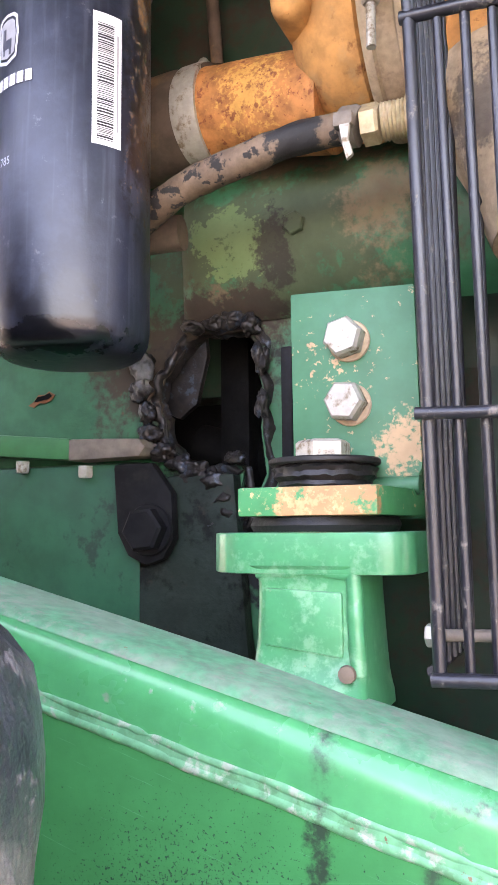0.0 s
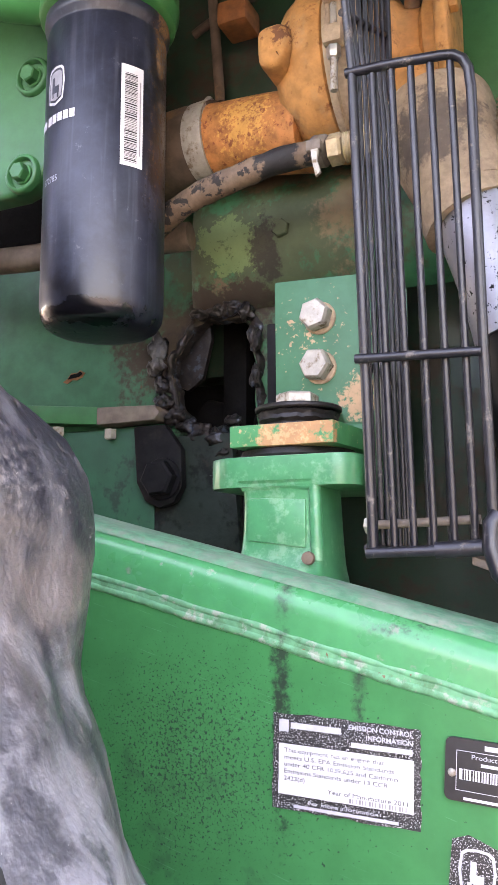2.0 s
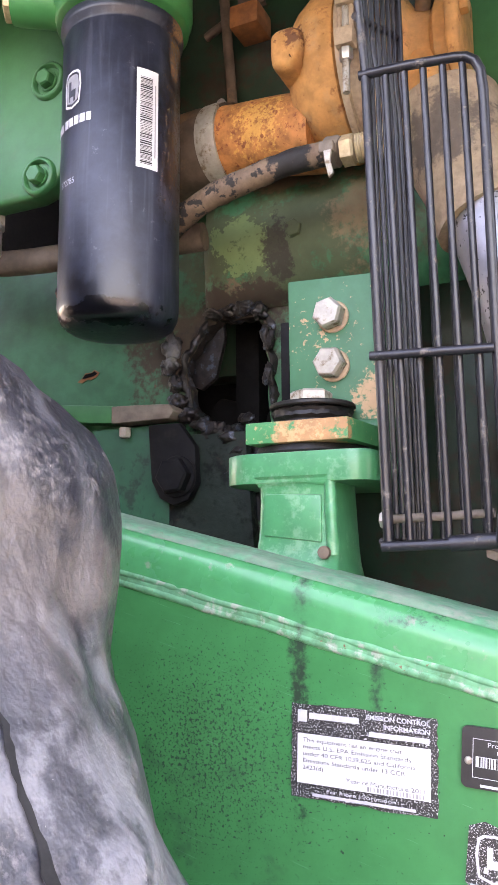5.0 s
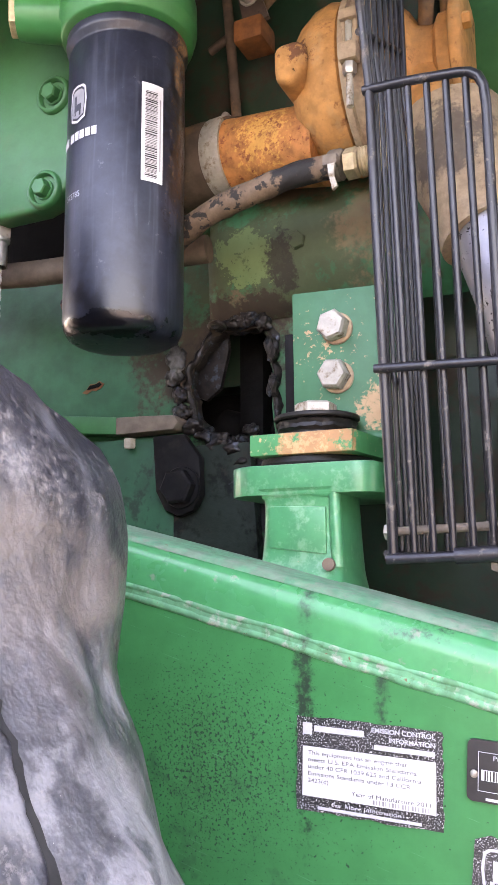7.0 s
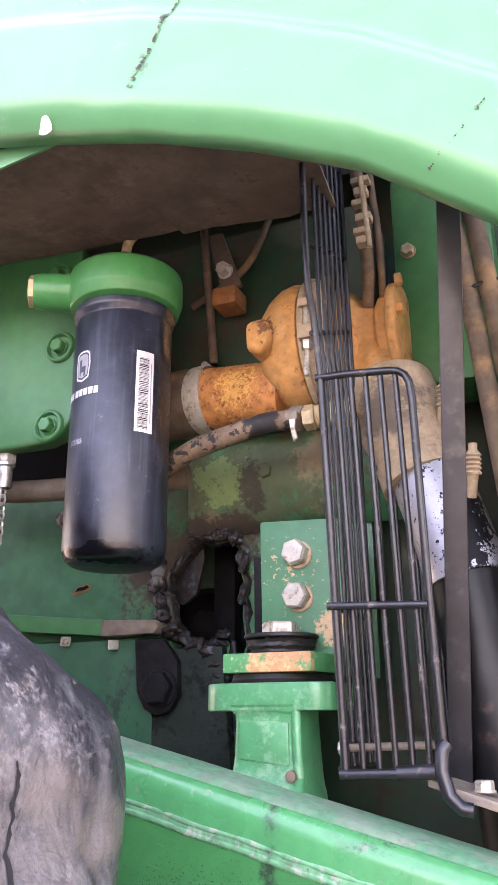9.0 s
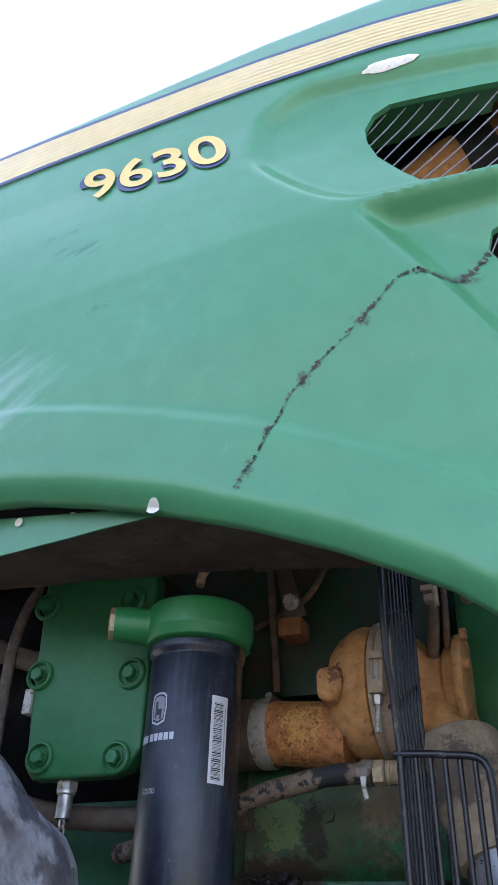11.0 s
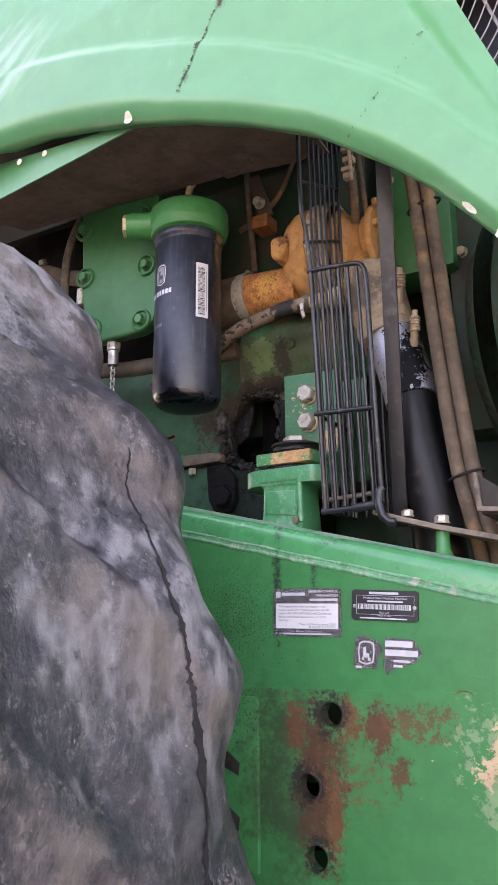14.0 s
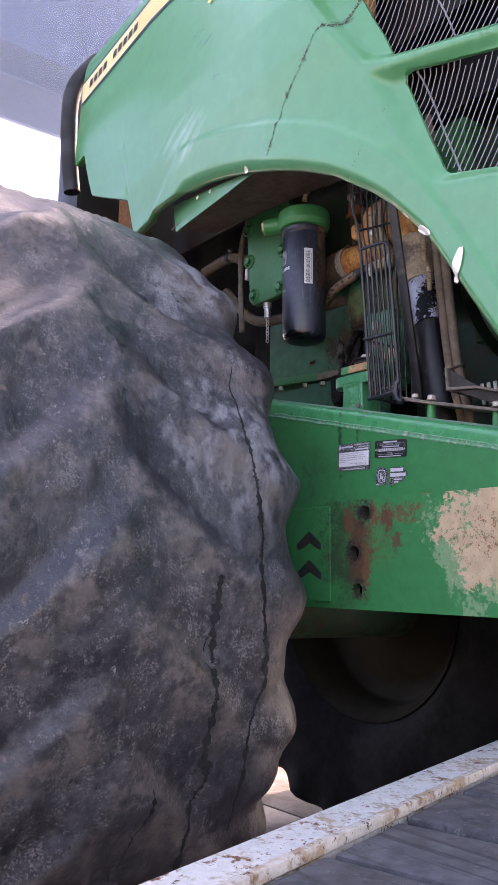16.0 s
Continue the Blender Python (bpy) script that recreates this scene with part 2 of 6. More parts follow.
cover_green = material("cover_paint", (0.02, 0.15, 0.05), 0.5, vary=0.1, grain=50, bump=((60, 0.12),), layers=[
    ((0.10, 0.12, 0.06), 0.8, 12, 0.6, 0.8, None, None)])
head_green = material("filter_head_paint", (0.02, 0.20, 0.06), 0.45, vary=0.08, grain=70, bump=((120, 0.10),), layers=[
    ((0.16, 0.15, 0.08), 0.8, 20, 0.58, 0.8, None, None)])
housing = material("scorched_housing", (0.020, 0.130, 0.060), 0.48, vary=0.2, grain=35, bump=((30, 0.12), (180, 0.15)), layers=[
    ((0.075, 0.075, 0.037, 0.75), 0.8, (26, 160), 0.38, 0.58, (-0.05, 0.83, 1.80), (0.20, 0.2, 0.10)),
    ((0.24, 0.17, 0.10, 0.8), 0.85, (20, 140), 0.50, 0.80, (0.040, 0.80, 1.80), (0.055, 0.2, 0.09)),
    ((0.20, 0.13, 0.08, 0.75), 0.85, (26, 150), 0.50, 0.78, (-0.03, 0.80, 1.862), (0.12, 0.2, 0.035)),
    ((0.125, 0.20, 0.075, 0.9), 0.65, (34, 220), 0.46, 0.50, (-0.088, 0.80, 1.796), (0.056, 0.2, 0.044)),
    ((0.05, 0.085, 0.035, 0.8), 0.7, (90, 280), 0.72, 0.82, (-0.088, 0.80, 1.796), (0.08, 0.2, 0.06)),
    ((0.028, 0.022, 0.016, 0.9), 0.75, (34, 180), 0.46, 0.66, (-0.052, 0.80, 1.785), (0.028, 0.2, 0.055)),
    ((0.062, 0.038, 0.026, 0.95), 0.85, (22, 150), 0.32, 0.60, (-0.17, 0.83, 1.70), (0.13, 0.2, 0.085)),
    ((0.17, 0.115, 0.075, 0.8), 0.85, (40, 200), 0.56, 0.74, (-0.10, 0.80, 1.752), (0.045, 0.2, 0.016)),
    ((0.020, 0.014, 0.011, 0.95), 0.8, (30, 160), 0.38, 0.66, (-0.115, 0.83, 1.705), (0.085, 0.2, 0.055)),
    (SOOT + (0.95,), 0.8, (30, 160), 0.46, 0.70, (-0.14, 0.83, 1.63), (0.085, 0.2, 0.08)),
    ((0.045, 0.030, 0.021, 0.95), 0.85, (30, 180), 0.36, 0.60, (-0.11, 0.80, 1.742), (0.09, 0.2, 0.024)),
    ((0.16, 0.06, 0.035, 0.8), 0.85, (60, 220), 0.70, 0.84, (-0.225, 0.83, 1.665), (0.03, 0.2, 0.03)),
    (SOOT, 0.7, (16, 120), 0.40, 0.62, (-0.10, 0.85, 1.54), (0.12, 0.3, 0.08))])
charred = material("charred_metal", (0.018, 0.014, 0.012), 0.48, metal=0.3, vary=0.5, grain=120, bump=((140, 0.5), (420, 0.5)), layers=[
    ((0.05, 0.068, 0.095), 0.32, 90, 0.53, 0.66, None, None), ((0.16, 0.16, 0.155), 0.6, 40, 0.40, 0.75, (-0.193, 0.83, 1.695), (0.016, 0.05, 0.03))])
# black for soot, and for shade painted into deep places
soot_shade_black = material("soot_and_shade_black", (0.0040, 0.0038, 0.0038), 0.85, vary=0.4, grain=60, bump=((40, 0.4), (140, 0.4)), spec=0.15)
soot_arm = material("sooted_steel", (0.005, 0.005, 0.006), 0.8, vary=0.4, grain=80, spec=0.2, bump=((60, 0.3),), layers=[
    ((0.014, 0.012, 0.011), 0.7, 30, 0.52, 0.7, None, None)])
filter_black = material("filter_paint", (0.012, 0.0155, 0.027), 0.34, vary=0.3, grain=30, coat=0.0, bump=((12, 0.04), (50, 0.05), (200, 0.06)), layers=[
    ((0.030, 0.036, 0.056, 0.5), 0.42, (10, 90), 0.46, 0.62, None, None),
    ((0.09, 0.10, 0.125, 0.22), 0.6, ("streak", (0.006, 0.006, 0.10), 0), 0.52, 0.68, None, None),
    ((0.14, 0.14, 0.145, 0.5), 0.7, (60, 300), 0.60, 0.66, None, None),
    ((0.004, 0.004, 0.006, 0.9), 0.30, (18, 90), 0.52, 0.72, (-0.150, 0.63, 1.715), (0.06, 0.08, 0.05)),
    ((0.003, 0.003, 0.004, 0.95), 0.22, (14, 70), 0.30, 0.60, (-0.174, 0.64, 1.692), (0.09, 0.09, 0.014)),
    ((0.004, 0.004, 0.005, 0.9), 0.35, (40, 160), 0.50, 0.66, (-0.115, 0.70, 1.88), (0.014, 0.05, 0.22)),
    ((0.26, 0.15, 0.07), 0.85, (60, 300), 0.46, 0.72, (-0.108, 0.71, 1.97), (0.020, 0.05, 0.09)),
    ((0.16, 0.11, 0.07, 0.7), 0.85, (130, 380), 0.62, 0.72, (-0.112, 0.70, 1.88), (0.022, 0.05, 0.18))])
black_wire = material("guard_wire_paint", (0.013, 0.0135, 0.018), 0.36, vary=0.3, grain=120, bump=((120, 0.15),), layers=[
    ((0.13, 0.115, 0.10), 0.8, (40, 300), 0.555, 0.64, None, None)])
black_bar = material("black_bar_paint", (0.014, 0.015, 0.018), 0.45, vary=0.3, grain=60, bump=((50, 0.1),), layers=[
    ((0.08, 0.07, 0.06), 0.8, 30, 0.55, 0.8, None, None)])
turbo_orange = material("heat_rusted_casting", (0.56, 0.265, 0.085), 0.75, vary=0.22, grain=60, bump=((90, 0.25), (20, 0.1), (260, 0.2)), layers=[
    ((0.26, 0.11, 0.045, 0.7), 0.85, (24, 150), 0.55, 0.66, None, None),
    ((0.44, 0.27, 0.13), 0.85, 18, 0.54, 0.75, None, None), ((0.26, 0.10, 0.035), 0.85, 70, 0.58, 0.70, None, None),
    ((0.13, 0.045, 0.022, 0.9), 0.85, (60, 220), 0.56, 0.72, (-0.004, 0.725, 1.965), (0.03, 0.06, 0.030))])
pipe_rust = material("flaking_rust_pipe", (0.42, 0.165, 0.050), 0.8, vary=0.3, grain=90, bump=((120, 0.4), (300, 0.3)), layers=[
    ((0.60, 0.30, 0.07, 0.9), 0.75, (130, 360), 0.54, 0.72, (-0.06, 0.8, 1.915), (0.06, 0.2, 0.06)),
    ((0.20, 0.055, 0.022, 0.9), 0.85, (110, 330), 0.535, 0.60, None, None)])
elbow_tan = material("dusty_casting", (0.40, 0.295, 0.195), 0.85, vary=0.2, grain=120, bump=((160, 0.4),), layers=[
    ((0.20, 0.14, 0.10, 0.5), 0.85, (30, 200), 0.52, 0.62, None, None),
    ((0.10, 0.078, 0.062, 0.9), 0.85, (40, 240), 0.28, 0.58, (0.136, 0.74, 1.842), (0.050, 0.1, 0.046))])
chrome = material("flaking_bright_pipe", (0.46, 0.46, 0.50), 0.42, metal=0.8, vary=0.1, grain=60, bump=((40, 0.05),), layers=[
    (SOOT, 0.5, (90, 260), 0.47, 0.52, (0.212, 0.72, 1.69), (0.032, 0.1, 0.10)), (SOOT, 0.5, (120, 300), 0.56, 0.60, None, None)])
black_pipe = material("burnt_black_hose", (0.004, 0.004, 0.005), 0.5, spec=0.3, vary=0.4, grain=40, bump=((25, 0.08),), layers=[
    ((0.06, 0.04, 0.03), 0.7, 30, 0.60, 0.75, None, None), ((0.35, 0.35, 0.33), 0.6, 150, 0.72, 0.74, None, None)])
steel = material("dirty_steel", (0.50, 0.48, 0.44), 0.42, metal=0.85, vary=0.2, grain=120, bump=((120, 0.1),), layers=[
    ((0.26, 0.18, 0.11), 0.85, 40, 0.54, 0.72, None, None)])
bolt_pale = material("pale_plated_bolt", (0.43, 0.40, 0.34), 0.5, metal=0.35, vary=0.12, grain=150, bump=((150, 0.12),), layers=[
    ((0.22, 0.16, 0.10), 0.8, 90, 0.52, 0.68, None, None)])
brass = material("dusty_brass_fitting", (0.46, 0.36, 0.22), 0.6, metal=0.4, vary=0.2, grain=120, bump=((90, 0.2),), layers=[
    ((0.62, 0.50, 0.34), 0.85, 40, 0.52, 0.64, None, None)])
hose_brown = material("cracked_rubber_hose", (0.15, 0.10, 0.065), 0.85, vary=0.25, grain=80, bump=((120, 0.5),), layers=[
    ((0.02, 0.018, 0.017), 0.8, 70, 0.53, 0.58, None, None), ((0.014, 0.013, 0.013), 0.7, 50, 0.46, 0.56, (-0.01, 0.745, 1.85), (0.035, 0.05, 0.05))])
hose_dust = material("dusty_rubber_line", (0.12, 0.085, 0.06), 0.8, vary=0.25, grain=50, bump=((60, 0.2),), layers=[
    ((0.30, 0.17, 0.08), 0.85, 12, 0.52, 0.7, None, None)])
rubber = material("black_rubber_washer", (0.007, 0.0065, 0.0065), 0.65, vary=0.3, grain=120, bump=((120, 0.4),))
shroud_mat = material("dusty_heat_shield", (0.125, 0.090, 0.070), 0.8, vary=0.3, grain=20, bump=((30, 0.15),), layers=[
    ((0.16, 0.12, 0.09, 0.6), 0.85, (12, 90), 0.52, 0.62, None, None), ((0.03, 0.022, 0.018, 0.7), 0.8, (20, 120), 0.56, 0.66, None, None)])
tyre_mat = material("weathered_tyre_rubber", (0.021, 0.0215, 0.028), 0.44, vary=0.25, grain=45, bump=((10, 0.4), (45, 0.35), (240, 0.4)), layers=[
    ((0.075, 0.070, 0.074, 0.7), 0.6, (4.0, 40), 0.48, 0.60, None, None),
    ((0.011, 0.012, 0.018, 0.9), 0.34, (5.5, 30), 0.495, 0.545, None, None),
    ((0.20, 0.18, 0.17, 0.7), 0.85, (13, 210), 0.53, 0.60, None, None),
    ((0.15, 0.14, 0.14, 0.6), 0.8, (60, 420), 0.54, 0.60, None, None),
    ((0.16, 0.10, 0.065, 0.5), 0.9, (7, 60), 0.585, 0.68, None, None),
    ((0.23, 0.23, 0.24, 0.7), 0.75, ("streak", (0.03, 0.03, 0.20), 20), 0.52, 0.84, (0.06, 0.28, 1.33), (0.28, 0.34, 0.34)),
    ((0.25, 0.245, 0.25, 0.8), 0.8, (12, 200), 0.34, 0.86, (-0.17, 0.30, 1.73), (0.24, 0.26, 0.18)),
    ((0.26, 0.24, 0.22, 0.8), 0.85, (34, 300), 0.59, 0.65, None, None),
    ((0.012, 0.013, 0.019, 0.75), 0.38, (6.5, 26), 0.52, 0.59, None, None),
    ((0.006, 0.006, 0.008, 0.8), 0.8, (26, 120), 0.59, 0.64, None, None),
    ((0.36, 0.34, 0.31, 0.8), 0.8, 330, 0.675, 0.72, None, None)], dust=("dust", (0.125, 0.105, 0.095), 15))
slot_brown = material("shaded_rusty_slot", (0.022, 0.016, 0.012), 0.85, vary=0.3, grain=80, bump=((80, 0.3),), layers=[((0.005, 0.005, 0.005), 0.8, (20, 90), 0.50, 0.60, None, None)])
crack_mat = material("deep_crack", (0.006, 0.006, 0.006), 0.9, vary=0.4, grain=120)
hood_crack_mat = material("brown_crack", (0.055, 0.042, 0.034), 0.9, vary=0.5, grain=200, layers=[((0.10, 0.20, 0.11), 0.6, 160, 0.52, 0.58, None, None)])
strip_mat = material("dusty_grey_strip", (0.19, 0.155, 0.125), 0.75, metal=0.2, vary=0.25, grain=60, bump=((60, 0.2),), layers=[((0.06, 0.05, 0.045), 0.7, 20, 0.52, 0.7, None, None)])
# far wheel's rubber and rim yellow, with the shade put into both colours
shaded_tyre = material("shaded_tyre_rubber", (0.006, 0.006, 0.007), 0.9, spec=0.1, vary=0.3, grain=30, bump=((20, 0.3),), layers=[
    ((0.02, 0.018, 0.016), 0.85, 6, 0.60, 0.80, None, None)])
rim_mat = material("shade_darkened_rim", (0.011, 0.0085, 0.0042), 0.75, spec=0.12, vary=0.2, grain=20)
plank_grey = material("weathered_plank", (0.076, 0.073, 0.080), 0.8, vary=0.35, grain=35, bump=((60, 0.3), (14, 0.2)), layers=[
    ((0.022, 0.022, 0.024, 0.9), 0.85, (16, 70), 0.54, 0.62, None, None), ((0.16, 0.15, 0.15, 0.7), 0.85, (50, 260), 0.57, 0.63, None, None), ((0.03, 0.03, 0.032, 0.8), 0.85, ("streak", (0.5, 0.012, 0.05), 0), 0.55, 0.64, None, None)])
plank_brown = material("brown_plank", (0.050, 0.038, 0.029), 0.85, vary=0.35, grain=30, bump=((60, 0.3),), layers=[
    ((0.04, 0.03, 0.025), 0.85, 12, 0.55, 0.72, None, None)])
rail_white = material("rusty_white_chequer_plate", (0.60, 0.585, 0.55), 0.45, metal=0.2, vary=0.1, grain=60, bump=((60, 0.15),), layers=[
    ((0.40, 0.31, 0.22), 0.85, (14, 80), 0.50, 0.59, None, None), ((0.17, 0.07, 0.03), 0.85, (24, 90), 0.555, 0.60, None, None), ((0.03, 0.028, 0.026), 0.8, (60, 200), 0.585, 0.61, None, None)])
rail_rust = material("rusted_white_paint", (0.50, 0.45, 0.39), 0.6, metal=0.1, vary=0.15, grain=60, bump=((60, 0.25),), layers=[
    ((0.38, 0.26, 0.16), 0.85, (12, 70), 0.47, 0.60, None, None), ((0.19, 0.085, 0.035, 0.8), 0.85, (22, 90), 0.54, 0.62, None, None), ((0.04, 0.03, 0.026), 0.8, (50, 200), 0.58, 0.62, None, None)])
paper = material("white_label", (0.56, 0.57, 0.58), 0.45, vary=0.04, grain=90, bump=(), layers=[
    ((0.45, 0.36, 0.26), 0.7, 60, 0.62, 0.75, (0.096, 0.6, 1.335), (0.012, 0.1, 0.03))])
label_black = material("speckled_black_print", (0.016, 0.016, 0.017), 0.45, vary=0.2, grain=200, bump=(), layers=[
    ((0.55, 0.55, 0.55), 0.6, 900, 0.55, 0.59, None, None)])
ink_black = material("black_print", (0.014, 0.014, 0.015), 0.45, vary=0.2, grain=150, bump=())
ink_white = material("white_print", (0.46, 0.47, 0.50), 0.5, vary=0.1, grain=150, bump=())
ink_grey = material("grey_print", (0.25, 0.25, 0.26), 0.5, vary=0.1, grain=150, bump=())
yellow = material("yellow_decal", (0.72, 0.52, 0.12), 0.4, vary=0.05, grain=40, coat=0.2, bump=())
pale_yellow = material("pale_yellow_decal", (0.76, 0.62, 0.30), 0.4, vary=0.05, grain=40, bump=())
navy = material("navy_decal", (0.030, 0.045, 0.11), 0.4, vary=0.1, grain=40, bump=())
bare_pale = material("bare_fibreglass", (0.80, 0.76, 0.66), 0.7, vary=0.1, grain=120, bump=((120, 0.3),), layers=[
    (TAN, 0.8, 90, 0.60, 0.68, None, None), ((0.25, 0.14, 0.08), 0.8, 160, 0.66, 0.70, None, None)])
wire_grey = material("vent_wire", (0.22, 0.215, 0.22), 0.45, metal=0.6, vary=0.1, grain=90, bump=())
ground_mat = material("dry_dirt", (0.165, 0.16, 0.15), 0.95, vary=0.15, grain=3, bump=((8, 0.4),))
leaf_mat = material("tree_leaves", (0.05, 0.09, 0.03), 0.7, vary=0.35, grain=3, bump=())
bark_mat = material("bark", (0.10, 0.075, 0.055), 0.9, vary=0.3, grain=20, bump=((30, 0.4),))
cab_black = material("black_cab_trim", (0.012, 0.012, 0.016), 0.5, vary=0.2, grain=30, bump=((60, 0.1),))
visor_mat = material("tinted_visor", (0.075, 0.080, 0.13), 0.25, vary=0.1, grain=10, bump=())
orange_dull = material("dull_orange_box", (0.24, 0.09, 0.03), 0.8, vary=0.25, grain=80, bump=((90, 0.2),))
dark_sheet = material("dark_dusty_sheet", (0.030, 0.024, 0.020), 0.7, vary=0.3, grain=40, bump=((40, 0.2),), layers=[((0.10, 0.075, 0.055, 0.6), 0.85, (20, 120), 0.54, 0.66, None, None)])
ink_text = material("dark_grey_print", (0.07, 0.07, 0.075), 0.5, vary=0.1, grain=150, bump=())
stripe_line_mat = material("stripe_line_decal", (0.74, 0.55, 0.21), 0.4, vary=0.05, grain=40, bump=())
glass = bpy.data.materials.new("tinted_cab_glass")
glass.use_nodes = True
gb = glass.node_tree.nodes["Principled BSDF"]
gb.inputs["Base Color"].default_value = (0.55, 0.60, 0.68, 1)
gb.inputs["Roughness"].default_value = 0.04
gb.inputs["Transmission Weight"].default_value = 0.9
gb.inputs["IOR"].default_value = 1.45


# ---------- mesh helpers ----------
def part(name, bm, mat, parent=None, label="", angle=50):
    me = bpy.data.meshes.new(name)
    bmesh.ops.recalc_face_normals(bm, faces=bm.faces)
    bm.to_mesh(me)
    bm.free()
    me.materials.append(mat)
    me.polygons.foreach_set("use_smooth", [True] * len(me.polygons))
    me.set_sharp_from_angle(angle=radians(angle))
    ob = new(name, me)
    ob.parent = parent
    if label:
        tagged(ob, label)
    return ob


def thing(name, label, category, group="", kind=""):
    return tagged(new(name), label, category, group, kind)


def box(x0, x1, y0, y1, z0, z1, bevel=0.0, bm=None, m=None):
    bm = bm or bmesh.new()
    vs = [bm.verts.new((x, y, z)) for x in (x0, x1) for y in (y0, y1) for z in (z0, z1)]
    if m is not None:
        for v in vs:
            v.co = m @ v.co
    fs = [bm.faces.new([vs[i] for i in q]) for q in ((0, 1, 3, 2), (4, 6, 7, 5), (0, 4, 5, 1), (2, 3, 7, 6), (0, 2, 6, 4), (1, 5, 7, 3))]
    if bevel:
        es = list({e for f in fs for e in f.edges})
        bmesh.ops.bevel(bm, geom=es, offset=bevel, segments=2, profile=0.6, affect="EDGES")
    return bm


def prism(pts, a, b, axis="y", bevel=0.0, bm=None, segments=2):
    """A polygon in the plane across the axis, drawn out from a to b."""
    bm = bm or bmesh.new()

    def at(p, q):
        return {"x": (q, p[0], p[1]), "y": (p[0], q, p[1]), "z": (p[0], p[1], q)}[axis]
    va = [bm.verts.new(at(p, a)) for p in pts]
    vb = [bm.verts.new(at(p, b)) for p in pts]
    fs = [bm.faces.new(va), bm.faces.new(list(reversed(vb)))]
    for i in range(len(pts)):
        j = (i + 1) % len(pts)
        fs.append(bm.faces.new((va[i], vb[i], vb[j], va[j])))
    bmesh.ops.recalc_face_normals(bm, faces=fs)
    if bevel:
        bmesh.ops.bevel(bm, geom=list({e for f in fs for e in f.edges}), offset=bevel, segments=segments, profile=0.6, affect="EDGES")
    return bm


def smooth_path(pts, steps=8):
    pts = [Vector(p) for p in pts]
    out = []
    for i in range(len(pts) - 1):
        p0, p1, p2, p3 = pts[max(i - 1, 0)], pts[i], pts[i + 1], pts[min(i + 2, len(pts) - 1)]
        for k in range(steps):
            t = k / steps
            out.append(0.5 * (2 * p1 + (p2 - p0) * t + (2 * p0 - 5 * p1 + 4 * p2 - p3) * t * t + (3 * p1 - p0 - 3 * p2 + p3) * t ** 3))
    return out + [pts[-1]]


def tube(pts, r, seg=12, bm=None, closed=False, rough=0.0, flat=1.0):
    bm = bm or bmesh.new()
    pts = [Vector(p) for p in pts]
    n = len(pts)
    side, rings = None, []
    for i, p in enumerate(pts):
        a = pts[i - 1] if i or closed else p
        b = pts[(i + 1) % n] if i < n - 1 or closed else p
        d = (b - a).normalized()
        if side is None:
            side = d.orthogonal().normalized()
        side = (side - d * side.dot(d)).normalized()
        up = d.cross(side)
        ri = r[i] if isinstance(r, (list, tuple)) else r
        ring = []
        for k in range(seg):
            w = 2 * math.pi * k / seg
            q = p + (side * math.cos(w) * flat + up * math.sin(w)) * ri
            if rough:
                q += Vector(noise.noise_vector(q * 90)) * rough + Vector(noise.noise_vector(q * 300)) * rough * 0.5
            ring.append(bm.verts.new(q))
        rings.append(ring)
    for i in range(n if closed else n - 1):
        s, t = rings[i], rings[(i + 1) % n]
        for k in range(seg):
            bm.faces.new((s[k], s[(k + 1) % seg], t[(k + 1) % seg], t[k]))
    if not closed:
        bm.faces.new(rings[0])
        bm.faces.new(list(reversed(rings[-1])))
    return bm


def lathe(profile, origin, axis=(0, 0, 1), seg=40, bm=None, start=0.0):
    """profile: (radius, height) along the axis from the origin."""
    bm = bm or bmesh.new()
    q = Vector((0, 0, 1)).rotation_difference(Vector(axis).normalized())
    o = Vector(origin)
    rings = []
    for r, h in profile:
        if r < 1e-6:
            rings.append([bm.verts.new(o + q @ Vector((0, 0, h)))])
        else:
            rings.append([bm.verts.new(o + q @ Vector((r * math.cos(start + 2 * math.pi * k / seg), r * math.sin(start + 2 * math.pi * k / seg), h))) for k in range(seg)])
    for s, t in zip(rings, rings[1:]):
        for k in range(seg):
            j = (k + 1) % seg
            if len(s) == 1 and len(t) > 1:
                bm.faces.new((s[0], t[j], t[k]))
            elif len(t) == 1 and len(s) > 1:
                bm.faces.new((s[k], s[j], t[0]))
            elif len(s) > 1:
                bm.faces.new((s[k], s[j], t[j], t[k]))
    return bm


def hex_bolt(name, at, axis, af, mat, parent, washer=True, height=None, turn=0.3, label=""):
    """A hexagon head with a chamfered crown, over a washer."""
    h = height or af * 0.55
    r = af / math.sqrt(3)
    bm = bmesh.new()
    w0 = af * 0.12 if washer else 0.0
    if washer:
        lathe([(0, 0), (af * 0.66, 0), (af * 0.67, w0 * 0.5), (af * 0.64, w0), (0, w0)], at, axis, 28, bm)
    lathe([(0, w0), (r, w0), (r, w0 + h * 0.82), (r * 0.86, w0 + h), (r * 0.55, w0 + h * 1.01), (0, w0 + h * 0.97)], at, axis, 6, bm, turn)
    return part(name, bm, mat, parent, label, 25)


def disc(name, at, axis, profile, mat, parent=None, label="", seg=40):
    return part(name, lathe(profile, at, axis, seg), mat, parent, label, 30)


